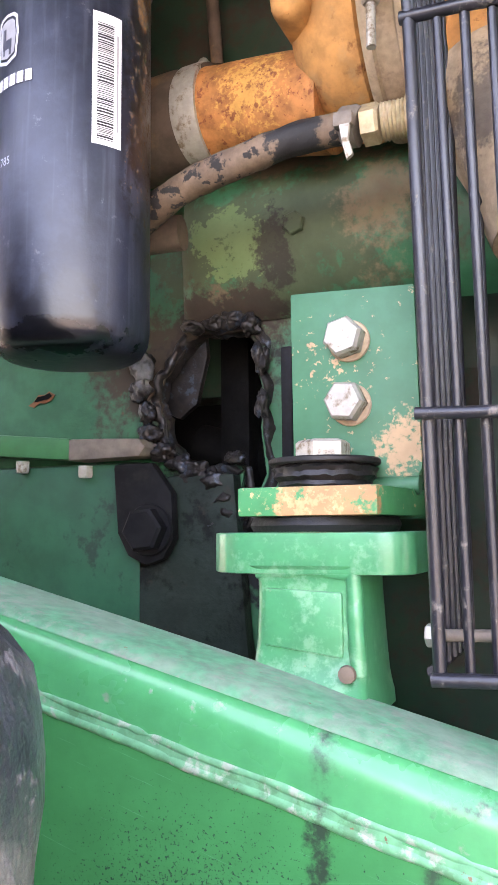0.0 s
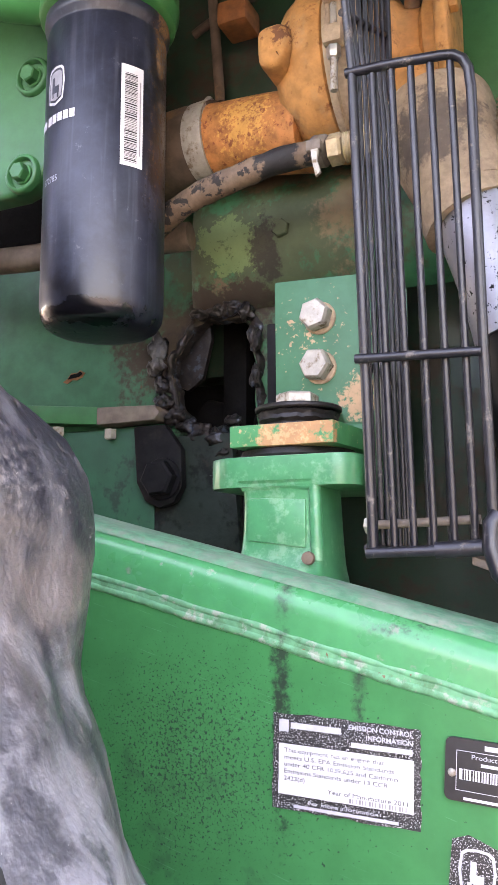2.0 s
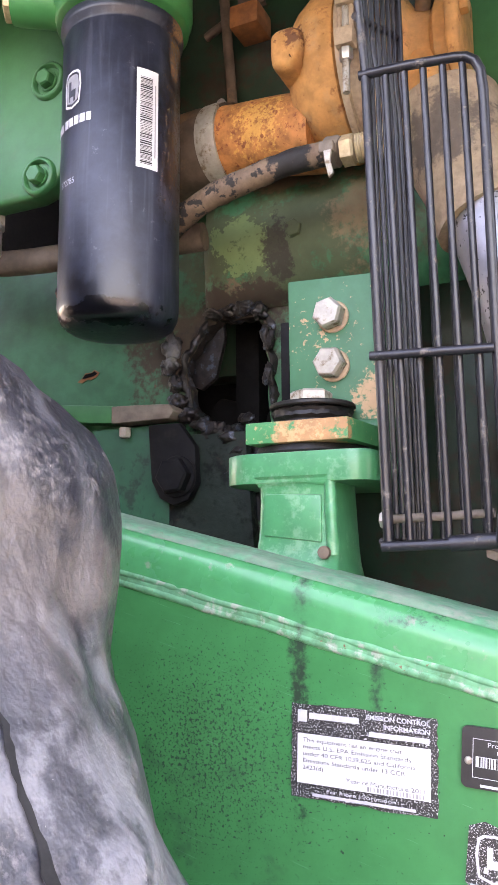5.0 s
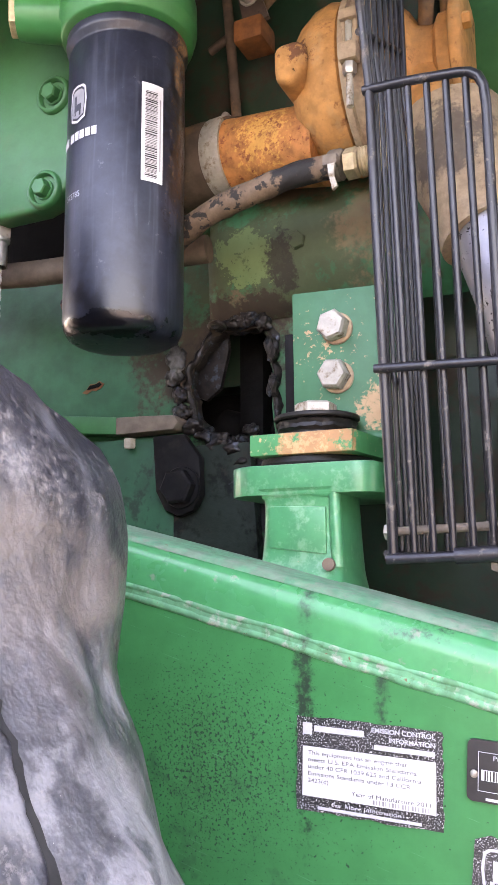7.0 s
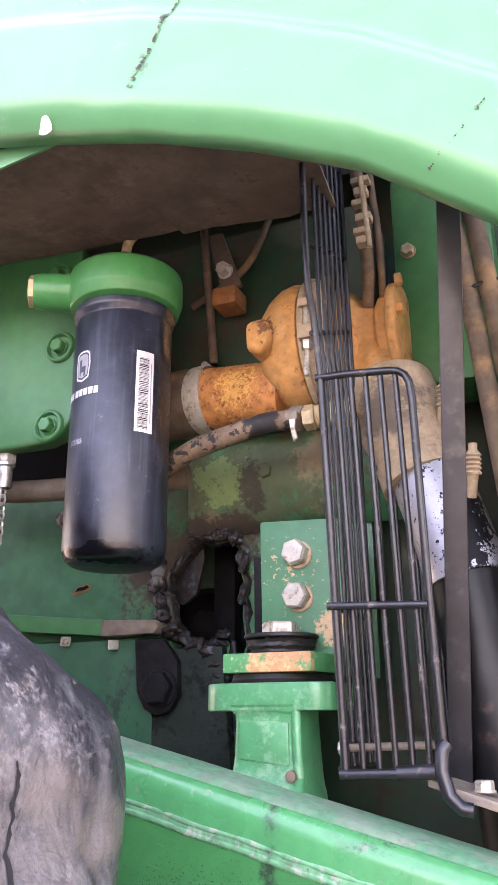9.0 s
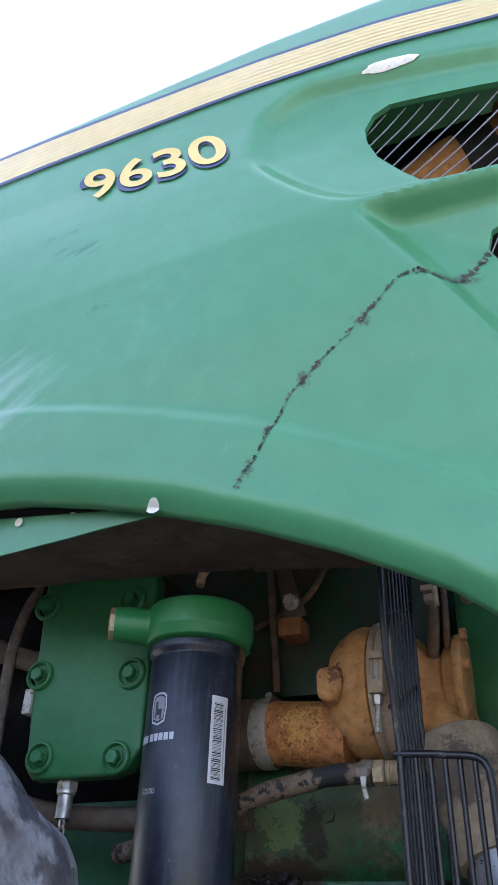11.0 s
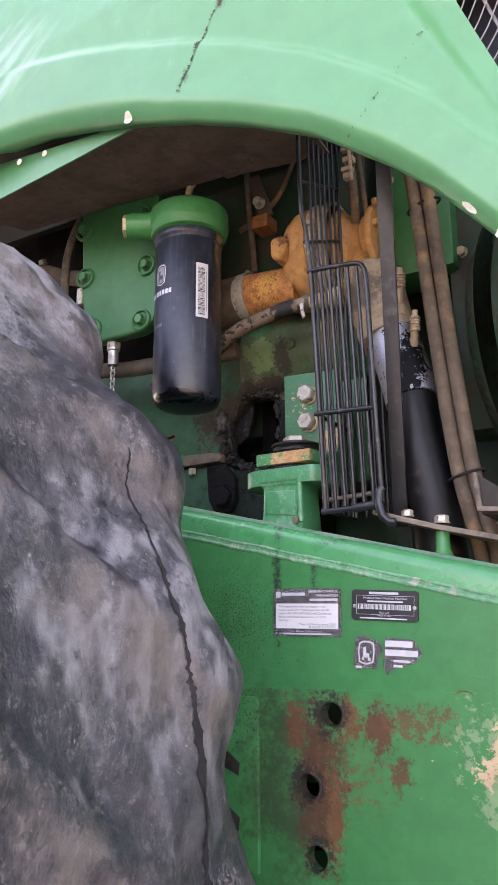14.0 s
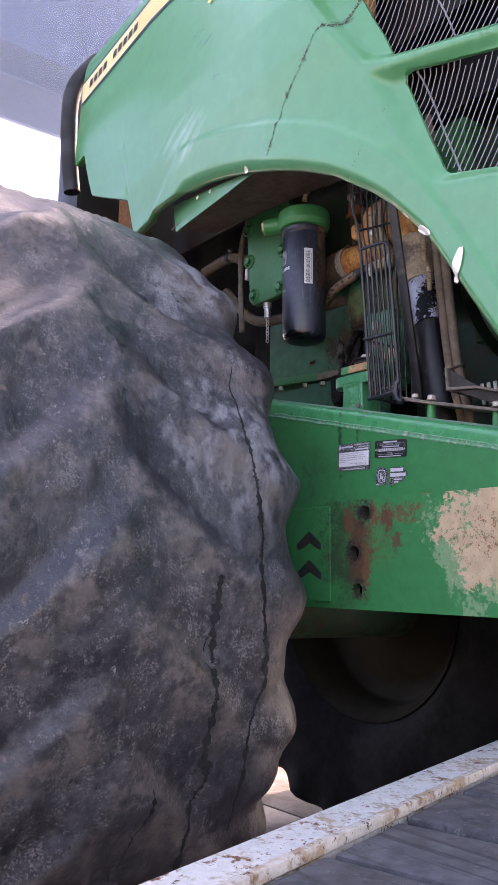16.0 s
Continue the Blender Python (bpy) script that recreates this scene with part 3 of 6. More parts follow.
def lettering(name, body, size, mat, place, parent, label="", bold=0.0, width=None, align="LEFT", depth=0.0004):
    """Flat letters; place maps (u, v) of the text's plane into the world."""
    cu = bpy.data.curves.new(name, "FONT")
    cu.body, cu.size, cu.align_x, cu.offset = body, size, align, bold
    cu.extrude = depth
    ob = bpy.data.objects.new(name, cu)
    scene.collection.objects.link(ob)
    me = bpy.data.meshes.new_from_object(ob.evaluated_get(bpy.context.evaluated_depsgraph_get()))
    bpy.data.objects.remove(ob)
    bpy.data.curves.remove(cu)
    k = 1.0
    if width:
        k = width / max(1e-6, max(v.co.x for v in me.vertices) - min(v.co.x for v in me.vertices))
    bm = bmesh.new()
    bm.from_mesh(me)
    bpy.data.meshes.remove(me)
    for v in bm.verts:
        v.co = place(v.co.x * k, v.co.y, v.co.z)
    return part(name, bm, mat, parent, label)


def bars(rects, place, bm=None):
    bm = bm or bmesh.new()
    for u0, v0, u1, v1 in rects:
        bm.faces.new([bm.verts.new(place(u, v, 0.0)) for u, v in ((u0, v0), (u1, v0), (u1, v1), (u0, v1))])
    return bm


SHIELD = [(0.002, 0.004), (0.0125, 0.0), (0.023, 0.004), (0.025, 0.022), (0.0235, 0.035), (0.020, 0.038), (0.0125, 0.039), (0.005, 0.038), (0.0015, 0.035), (0.0, 0.022)]


def shield(grow, place, close):
    """An outlined shield, or a filled blob of its shape."""
    b = bmesh.new()
    mid = (0.0125, 0.020)
    outer_ = [b.verts.new(place(mid[0] + (u - mid[0]) * grow, mid[1] + (v - mid[1]) * grow)) for u, v in SHIELD]
    if close:
        b.faces.new(outer_)
        return b
    inner_ = [b.verts.new(place(mid[0] + (u - mid[0]) * (grow - 0.16), mid[1] + (v - mid[1]) * (grow - 0.12))) for u, v in SHIELD]
    for k in range(len(SHIELD)):
        q = (k + 1) % len(SHIELD)
        b.faces.new((outer_[k], outer_[q], inner_[q], inner_[k]))
    return b


# ---------- ground, decks ----------
GROUND = -0.75
bm = bmesh.new()
bmesh.ops.create_grid(bm, x_segments=60, y_segments=60, size=1500)
for v in bm.verts:
    v.co.z = GROUND + (noise.noise(v.co * 0.01) * 0.8 if v.co.length > 120 else 0.0)
ground = tagged(part("ground", bm, ground_mat), "dry pale dirt yard in bright sun", "ground", kind="structure")

deck = tagged(new("trailer_lower_deck"), "dark weathered plank floor of a low trailer", "trailer deck", kind="structure")
part("deck_frame", box(-5.2, 0.15, -1.35, 3.95, -0.28, -0.02), black_bar, deck)
part("deck_frame", box(0.16, 1.75, 1.2, 3.95, -0.28, -0.02), black_bar, deck)
rng = random.Random(3)
for i in range(19):
    y0 = -1.3 + i * 0.277
    z = rng.uniform(-0.006, 0.006)
    part("plank", box(-5.2, (1.70 if i > 8 else 0.12) + rng.uniform(-0.02, 0.01), y0, y0 + 0.266, -0.018, 0.045 + z, 0.006), plank_brown, deck)

# the raised front deck, whose edge runs slantwise before the wheels
EDGE = Vector((0.6335, -0.117, 0.747))
ALONG = Vector((-0.230, 0.973, 0.0)).normalized()
OUT = Vector((ALONG.y, -ALONG.x, 0.0))
SLANT = Matrix(((OUT.x, ALONG.x, 0, EDGE.x), (OUT.y, ALONG.y, 0, EDGE.y), (0, 0, 1, EDGE.z), (0, 0, 0, 1)))
upper = tagged(new("trailer_raised_deck"), "grey weathered planks of the trailer's raised front deck", "trailer deck", kind="structure")
for i in range(12):
    a = -0.83 + i * 0.186
    part("plank", box(0.029 if a > -0.1 else 0.165, 2.6, a, a + 0.168, -0.075, -0.008 + rng.uniform(-0.006, 0.003), 0.006, m=SLANT), plank_grey, upper)
part("deck_frame", box(0.06, 2.55, -0.86, 1.36, -0.30, -0.085, m=SLANT), black_bar, upper)
edge = thing("deck_edge_rail", "rusty white chequer-plate edge rail of the raised deck", "edge rail")
part("rail_top", box(-0.055, 0.022, -0.95, 1.38, -0.012, 0.002, 0.003, m=SLANT), rail_white, edge)
part("rail_face", box(-0.052, -0.040, -0.95, 1.38, -0.34, -0.013, 0.003, m=SLANT), rail_white, edge)
bm = bmesh.new()
for i in range(94):
    for j in range(4):
        c = Vector((-0.045 + j * 0.0175, -0.93 + i * 0.0248 + (j % 2) * 0.012, 0.002))
        w = 0.75 if (i + j) % 2 else -0.75
        d, s = Vector((math.cos(w), math.sin(w), 0)), Vector((-math.sin(w), math.cos(w), 0))
        ring = [bm.verts.new(SLANT @ (c + d * a + s * b)) for a, b in ((-0.010, 0), (0, -0.0032), (0.010, 0), (0, 0.0032))]
        top = bm.verts.new(SLANT @ (c + Vector((0, 0, 0.0014))))
        for k in range(4):
            bm.faces.new((ring[k], ring[(k + 1) % 4], top))
tagged(part("tread_pattern", bm, rail_white, edge), kind="stuff")
part("rail_inner_face", box(0.009, 0.020, -0.95, 1.38, -0.20, -0.013, 0.003, m=SLANT), rail_rust, edge, "rust-streaked white inner face")
part("rail_lip", box(0.011, 0.025, -0.95, 1.38, -0.010, 0.0045, 0.003, m=SLANT), rail_rust, edge, "rusty tan inner lip")
part("corner_gusset", box(0.023, 0.142, -0.36, -0.10, -0.075, -0.055, 0.006, m=SLANT), rail_rust, edge, "rust-streaked white gusset")


def smooth01(v):
    v = min(1, max(0, v))
    return v * v * (3 - 2 * v)


# ---------- wheels ----------
WX, WZ, WR = -0.85, 1.03, 1.0


def lug_phase(a, u):
    return ((a + 0.02 - 0.36 * max(0.0, 0.88 - abs(u))) * 24 + (0 if u > 0 else math.pi)) / (2 * math.pi)


def tread_radius(a, y, u):
    """The worn tread: slanting lugs with a soft upper and a sharper lower flank, deepest at the shoulders."""
    k = abs(u)
    p = lug_phase(a, u)
    lug = (0.5 + 0.5 * math.cos(2 * math.pi * p)) ** 1.6
    f = p - math.floor(p)
    step = f / 0.80 if f < 0.80 else (1 - f) / 0.20
    inner = max(0.0, 1 - abs(k - 0.42) / 0.50)
    q = Vector((math.cos(a) * 3.2, math.sin(a) * 3.2, y * 3.5))
    lumps = (0.016 * noise.noise(q) + 0.016 * noise.noise(q * 3.1)) * (1 - 0.45 * k * k) + 0.006 * noise.noise(q * 8)
    w = math.atan2(math.sin(a), math.cos(a))
    full = 0.046 * smooth01((w - 0.64) / 0.22) * smooth01((2.8 - w) / 0.5) * (1 - 0.40 * k * k)
    lumps *= 0.5 + 0.5 * smooth01((k - 0.5) / 0.25)
    full += 0.018 * math.exp(-((w - 0.36) / 0.065) ** 2) * max(0.0, min(1.0, (u - 0.5) / 0.3))
    full += 0.026 * math.exp(-((w + 0.39) / 0.05) ** 2) * max(0.0, min(1.0, (u - 0.6) / 0.3))
    return WR + 0.002 - 0.018 * k ** 2 - 0.058 * max(0, (k - 0.72) / 0.28) ** 2.4 - 0.004 * math.exp(-((w - 0.40) / 0.06) ** 2) + 0.009 * math.exp(-((w - 0.53) / 0.06) ** 2) + 0.035 * lug * max(0.0, (k - 0.08) / 0.92) ** 2.2 + 0.034 * (step - 0.85) * inner + lumps + full


def tyre_mesh(y_out, y_in):
    """A bald, lumpy tractor tyre; worn lug stubs make its shoulders wavy."""
    bm = bmesh.new()
    n, prof = 480, []
    dust = bm.verts.layers.float.new("dust")
    w = y_in - y_out
    mid = (y_in + y_out) / 2
    for s in range(49):
        u = -1 + s / 24.0
        prof.append((mid + u * w / 2, 0, u))
    side = [(0.995, 0.80, 0), (1.01, 0.70, 0), (0.96, 0.60, 0), (0.86, 0.52, 0), (0.80, 0.50, 0)]
    ring_profile = [(mid - s * w / 2, r, None) for s, r, _ in reversed(side)] + prof + [(mid + s * w / 2, r, None) for s, r, _ in side]
    rings = []
    for i in range(n):
        a = 2 * math.pi * i / n
        ring = []
        for y, r, u in ring_profile:
            rr, yy, dd = r, y, 0.0
            if u is not None:
                rr = tread_radius(a, y, u)
                p = lug_phase(a, u)
                lug = (0.5 + 0.5 * math.cos(2 * math.pi * p)) ** 1.6
                yy += 0.024 * lug * max(0, (abs(u) - 0.8) / 0.2) * (1 if u > 0 else -1)
                f = p - math.floor(p) + 0.10 * noise.noise(Vector((a * 9, y * 9, 4)))
                dd = max(0.0, min(1.0, (f - 0.30) / 0.35)) * max(0.0, min(1.0, (0.86 - f) / 0.04))
            x, z = WX + rr * math.cos(a), WZ + rr * math.sin(a)
            if z < 0.05:
                z = 0.05
            v = bm.verts.new((x, yy, z))
            v[dust] = dd
            ring.append(v)
        rings.append(ring)
    for i in range(n):
        s, t = rings[i], rings[(i + 1) % n]
        for k in range(len(s) - 1):
            bm.faces.new((s[k], s[k + 1], t[k + 1], t[k]))
    return bm


def tread_at(a, y):
    """A point of the near tyre's tread at the angle a."""
    r = tread_radius(a, y, (y + 0.02) / 0.43) + 0.0015
    return Vector((WX + r * math.cos(a), y, WZ + r * math.sin(a)))


def crack_on_tyre(line, wide, seed):
    """A ragged dark crack along a line of (angle, y) on the tread; wide gives its half-width at even steps along it."""
    path = smooth_path([(p[0], p[1], 0) for p in line], 26)
    bm, prev = bmesh.new(), None
    n = len(path) - 1
    for i, p in enumerate(path):
        y = p.y + 0.004 * noise.noise(Vector((i * 0.10, seed, 0))) + 0.003 * noise.noise(Vector((i * 0.5, seed, 3)))
        f = i / n * (len(wide) - 1)
        k = min(int(f), len(wide) - 2)
        w = wide[k] + (wide[k + 1] - wide[k]) * (f - k)
        w *= 0.15 + 1.2 * abs(noise.noise(Vector((i * 0.11, seed + 9, 0)))) + 0.4 * abs(noise.noise(Vector((i * 0.5, seed + 2, 0))))
        pair = [bm.verts.new(tread_at(p.x, y - w)), bm.verts.new(tread_at(p.x, y + w))]
        if prev:
            bm.faces.new((prev[0], prev[1], pair[1], pair[0]))
        prev = pair
    return bm


near_wheel = thing("tractor_wheel", "huge worn grey-black tractor tyre, cracked and nearly bald", "wheel", "tractor wheels")
tyre = part("tyre", tyre_mesh(-0.45, 0.41), tyre_mat, near_wheel, angle=80)
part("crack", crack_on_tyre([(0.49, 0.280), (0.40, 0.272), (0.30, 0.268), (0.22, 0.283), (0.11, 0.290), (0.02, 0.278), (-0.09, 0.297), (-0.165, 0.306), (-0.24, 0.285), (-0.32, 0.283), (-0.48, 0.290)], (0.003, 0.006, 0.009, 0.008, 0.010, 0.009, 0.011, 0.009, 0.007, 0.006, 0.003), 1), crack_mat, tyre)
part("crack", crack_on_tyre([(0.035, 0.184), (-0.01, 0.179), (-0.08, 0.175), (-0.147, 0.185), (-0.207, 0.184), (-0.30, 0.191), (-0.36, 0.206), (-0.394, 0.192), (-0.454, 0.184), (-0.60, 0.206)], (0.004, 0.026, 0.012, 0.014, 0.016, 0.010, 0.020, 0.008, 0.010, 0.010, 0.006), 4), crack_mat, tyre)
part("crack", crack_on_tyre([(-0.065, 0.174), (-0.09, 0.163), (-0.125, 0.166), (-0.15, 0.182)], (0.002, 0.004, 0.004, 0.002), 7), crack_mat, tyre)
part("crack", crack_on_tyre([(-0.35, 0.084), (-0.40, 0.088), (-0.44, 0.075), (-0.52, 0.060)], (0.002, 0.007, 0.003, 0.002), 8), crack_mat, tyre)
part("crack", crack_on_tyre([(-0.355, 0.135), (-0.345, 0.168), (-0.335, 0.205), (-0.325, 0.228)], (0.002, 0.004, 0.005, 0.002), 12), crack_mat, tyre)


def rim(y_face, sign):
    prof = [(0.52, 0.30), (0.50, 0.27), (0.47, 0.24), (0.46, 0.12), (0.44, 0.10), (0.36, 0.10), (0.30, 0.14), (0.14, 0.15), (0.13, 0.19), (0, 0.19)]
    return lathe(prof, (WX, y_face, WZ), (0, sign, 0), 64)


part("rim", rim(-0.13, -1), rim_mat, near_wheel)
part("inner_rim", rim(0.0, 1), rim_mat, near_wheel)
# the far wheel's shade under the frame is in its materials
far_wheel = thing("tractor_wheel", "worn tractor tyre on a yellow rim, both coloured dark for shade", "wheel", "tractor wheels")
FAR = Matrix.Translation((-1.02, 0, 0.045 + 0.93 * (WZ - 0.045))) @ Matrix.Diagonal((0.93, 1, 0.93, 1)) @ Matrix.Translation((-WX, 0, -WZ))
for name, bm, mat in (("tyre", tyre_mesh(1.75, 2.57), shaded_tyre), ("rim", rim(2.10, -1), rim_mat), ("outer_rim", rim(2.2, 1), rim_mat)):
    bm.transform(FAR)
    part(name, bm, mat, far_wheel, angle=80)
axle = tagged(part("axle", tube([(WX, 0.3, WZ), (WX - 0.15, 1.95, WZ - 0.06)], 0.16, 24), shaded_engine_green), "green axle housing under the tractor frame", "axle")

chip = tagged(part("wood_offcut", box(-0.07, 0.07, -0.022, 0.022, 0, 0.028, 0.004, m=pose(-1.07, 3.0, 0.050, 0, 0, -25)), plank_grey), "small splintered wood offcut lying on the deck planks", "wood offcut")
hook = thing("rope_hook", "dark steel rope hook on the edge rail's outer face", "hook")
ring = [SLANT @ Vector((-0.086 + 0.030 * math.cos(w), 1.045 + 0.035 * math.sin(w), -0.035 + 0.01 * math.sin(w))) for w in [k * math.pi / 12 for k in range(24)]]
part("ring", tube(ring, 0.010, 10, closed=True), black_bar, hook)
part("lug", box(-0.085, -0.053, 0.99, 1.025, -0.06, -0.018, 0.005, m=SLANT), rail_white, hook)

# ---------- frame rail ----------
PY = 0.60
frame_rail = thing("frame_rail", "green steel frame rail with rust and bare tan patches", "frame rail")


def rail_top(x):
    return 1.468 - 0.243 * x


def plate_with_holes(outline, holes, y0, y1):
    """An upright plate from an outline in x, z with round holes right through."""
    bm = bmesh.new()
    for y in (y0, y1):
        loops = [[bm.verts.new((x, y, z)) for x, z in outline]]
        for (hx, hz, hr) in holes:
            loops.append([bm.verts.new((hx + hr * math.cos(2 * math.pi * k / 28), y, hz + hr * math.sin(2 * math.pi * k / 28))) for k in range(28)])
        es = [bm.edges.new((lp[i], lp[(i + 1) % len(lp)])) for lp in loops for i in range(len(lp))]
        bmesh.ops.triangle_fill(bm, edges=es, use_beauty=True, use_dissolve=False)
        if y == y0:
            front = loops
    for lf, lb in zip(front, loops):
        for i in range(len(lf)):
            j = (i + 1) % len(lf)
            bm.faces.new((lf[i], lf[j], lb[j], lb[i]))
    return bm


HOLES = [(0.123, 1.205, 0.0155), (0.089, 1.116, 0.0155), (0.098, 1.033, 0.0155)]
outline = [(-1.2, 1.236), (0.84, 1.236), (-1.2, rail_top(-1.2) - 0.028)]
upper_plate = part("upper_plate", plate_with_holes(outline, [], PY, PY + 0.022), rail_green, frame_rail)
outline = [(-1.2, 0.995), (1.6, 0.985), (1.6, rail_top(1.6) - 0.028), (0.84, 1.236), (-1.2, 1.236)]
side_plate = part("lower_plate", plate_with_holes(outline, HOLES, PY - 0.0004, PY + 0.022), stained_green, frame_rail, "green plate with rust and bare tan patches")
for hx, hz, hr in HOLES:
    ringm = lathe([(hr + 0.0005, 0.0), (hr + 0.003, 0.0006), (hr + 0.0026, 0.0018), (hr, 0.0022), (hr - 0.001, -0.02)], (hx, PY, hz), (0, -1, 0), 28)
    part("hole_rim", ringm, stained_green, side_plate)
# rounded shoulder from the side plate to the top flange, then the flange
bm = bmesh.new()
n = 60
rows = []
for i in range(n + 1):
    x = -1.2 + 2.8 * i / n
    zt = rail_top(x)
    prof = [(PY - 0.0005, zt - 0.040)] + [(PY + 0.020 - 0.0205 * math.cos(w), zt - 0.020 + 0.020 * math.sin(w)) for w in [k * math.pi / 2 / 7 for k in range(8)]] + [(PY + 0.040, zt), (PY + 0.075, zt - 0.001), (PY + 0.075, zt - 0.022), (PY + 0.022, zt - 0.030)]
    rows.append([bm.verts.new((x, y, z)) for y, z in prof])
for s, t in zip(rows, rows[1:]):
    for k in range(len(s)):
        j = (k + 1) % len(s)
        bm.faces.new((s[k], s[j], t[j], t[k]))
part("shoulder", bm, shoulder_green, frame_rail)
bm = bmesh.new()
prev = None
for i in range(n + 1):
    x = -1.2 + 2.8 * i / n
    zt = rail_top(x)
    col = [bm.verts.new((x, y, z)) for y, z in ((PY + 0.009, zt - 0.0026), (PY + 0.014, zt + 0.0005), (PY + 0.020, zt + 0.0025), (PY + 0.076, zt + 0.0025), (PY + 0.076, zt - 0.004))]
    if prev:
        for k in range(4):
            bm.faces.new((prev[k], prev[k + 1], col[k + 1], col[k]))
    prev = col
part("top_flange", bm, edge_green, frame_rail, "worn green flange edge with dusty chipped paint")
bead = []
for i in range(421):
    x = -1.2 + 2.8 * i / 420
    bead.append((x, PY + 0.0015, rail_top(x) - 0.039 + 0.0012 * noise.noise(Vector((x * 22, 0, 0)))))
for dz, rb, sd in ((0.0025, 0.0030, 2), (-0.0055, 0.0034, 9)):
    part("weld_bead", tube([(p[0], p[1], p[2] + dz) for p in bead], [rb + 0.0010 * noise.noise(Vector((p[0] * 45, sd, 0))) + 0.0007 * noise.noise(Vector((p[0] * 160, sd + 3, 0))) for p in bead], 8), bead_green, frame_rail, "pale chipped weld bead")
bm = bmesh.new()
prev = None
for p in bead:
    pair = [bm.verts.new((p[0], p[1] - 0.0022 + 0.0006 * noise.noise(Vector((p[0] * 60, 4, 0))), p[2] + dz)) for dz in (0.003, -0.006)]
    if prev:
        bm.faces.new((prev[0], prev[1], pair[1], pair[0]))
    prev = pair
part("weld_fill", bm, bead_green, frame_rail)
part("bottom_plate", box(-1.2, 1.6, PY + 0.023, 1.48, 0.996, 1.012), rail_green, frame_rail)
# black plate added behind the holes to stand for the shade inside
part("shade_backing", box(-1.2, 1.6, PY + 0.12, PY + 0.13, 1.012, 1.10), soot_shade_black, frame_rail)
part("far_plate", box(-1.2, 1.6, 1.48, 1.50, 0.996, 1.40), rail_green, frame_rail)
# slotted bracket behind the tyre
slots = [[(-0.051, z), (-0.010, z - 0.030), (-0.012, z - 0.046), (-0.030, z - 0.038), (-0.049, z - 0.028), (-0.072, z - 0.040), (-0.091, z - 0.045), (-0.095, z - 0.031)] for z in (1.169, 1.101)]
bracket = part("step_bracket", box(-0.30, 0.018, PY - 0.009, PY - 0.0010, 1.005, 1.225, 0.004), stained_green, frame_rail)
# slots are laid-on plates, rust and inner shade both in their colour
for s in slots:
    part("slot", prism(s, PY - 0.0100, PY - 0.0085), slot_brown, bracket, "dark chevron slot")
arc = [(0.297 + 0.013 * math.cos(w), PY - 0.0006, 1.228 + 0.010 * math.sin(w)) for w in [0.5 + 0.2 * k for k in range(12)]]
part("scratch", tube(arc, 0.0010, 5, flat=0.3), orange_dull, side_plate, "curved rusty scratch")

# ---------- stickers on the rail ----------


def on_rail(x, z, tilt=0.0, lift=0.0012):
    c, s = math.cos(radians(tilt)), math.sin(radians(tilt))
    return lambda u, v, w=0.0: Vector((x + u * c - v * s, PY - lift - w, z + u * s + v * c))


lab = thing("emission_label", "white emission label with worn speckled black border", "label")
pl = on_rail(0.039, 1.3045, -1.6, 0.001)
bm = bmesh.new()
rr = random.Random(11)
ring = []
for (ua, va), (ub, vb) in (((0, 0), (0.102, 0)), ((0.102, 0), (0.102, 0.063)), ((0.102, 0.063), (0, 0.063)), ((0, 0.063), (0, 0))):
    for k in range(16):
        t = k / 16
        ring.append(bm.verts.new(pl(ua + (ub - ua) * t + rr.uniform(-0.0007, 0.0007), va + (vb - va) * t + rr.uniform(-0.0007, 0.0007), 0)))
bm.faces.new(ring)
part("backing", bm, label_black, lab, "speckled black label border")
pw = on_rail(0.039, 1.3045, -1.6, 0.0016)
part("panel", bars([(0.0045, 0.010, 0.0975, 0.043)], pw), paper, lab)
pt = on_rail(0.039, 1.3045, -1.6, 0.0021)
for k, (txt, u, v, wd, h) in enumerate([("EMISSION CONTROL", 0.054, 0.0575, 0.043, 0.0042), ("INFORMATION", 0.066, 0.052, 0.031, 0.0042)]):
    lettering("heading", txt, h, ink_white, lambda a, b, c, u=u, v=v: pt(u + a, v + b, 0), lab, width=wd, bold=0.0001, depth=0)
for rect in ((0.013, 0.0535, 0.049, 0.0575), (0.056, 0.0462, 0.097, 0.0495), (0.016, 0.0022, 0.088, 0.0042)):
    part("printed_bar", bars([rect], pt), ink_white, lab, "white printed bar")
part("emblem", bars([(0.0045, 0.051, 0.0115, 0.059)], pt), ink_white, lab)
for txt, u, v, wd in [("This equipment has an engine that", 0.0085, 0.0378, 0.070), ("meets U.S. EPA Emission Standards", 0.0085, 0.0332, 0.076), ("under 40 CFR 1039.625 and California", 0.0085, 0.0286, 0.079), ("Emissions Standards under 13 CCR", 0.0085, 0.0240, 0.072), ("2423(d)", 0.0085, 0.0194, 0.015), ("Year of Manufacture 2011", 0.040, 0.0145, 0.054)]:
    lettering("print", txt, 0.0040, ink_text, lambda a, b, c, u=u, v=v: pt(u + a, v + b, 0), lab, width=wd, depth=0)
lettering("print", "For more information", 0.0036, ink_white, lambda a, b, c: pt(0.026 + a, 0.0055 + b, 0), lab, width=0.048, depth=0)
part("barcode", bars([(0.055 + i * 0.0022, 0.0108, 0.055 + i * 0.0022 + (0.0007 if i % 3 else 0.0014), 0.0138) for i in range(18)], pt), ink_grey, lab)

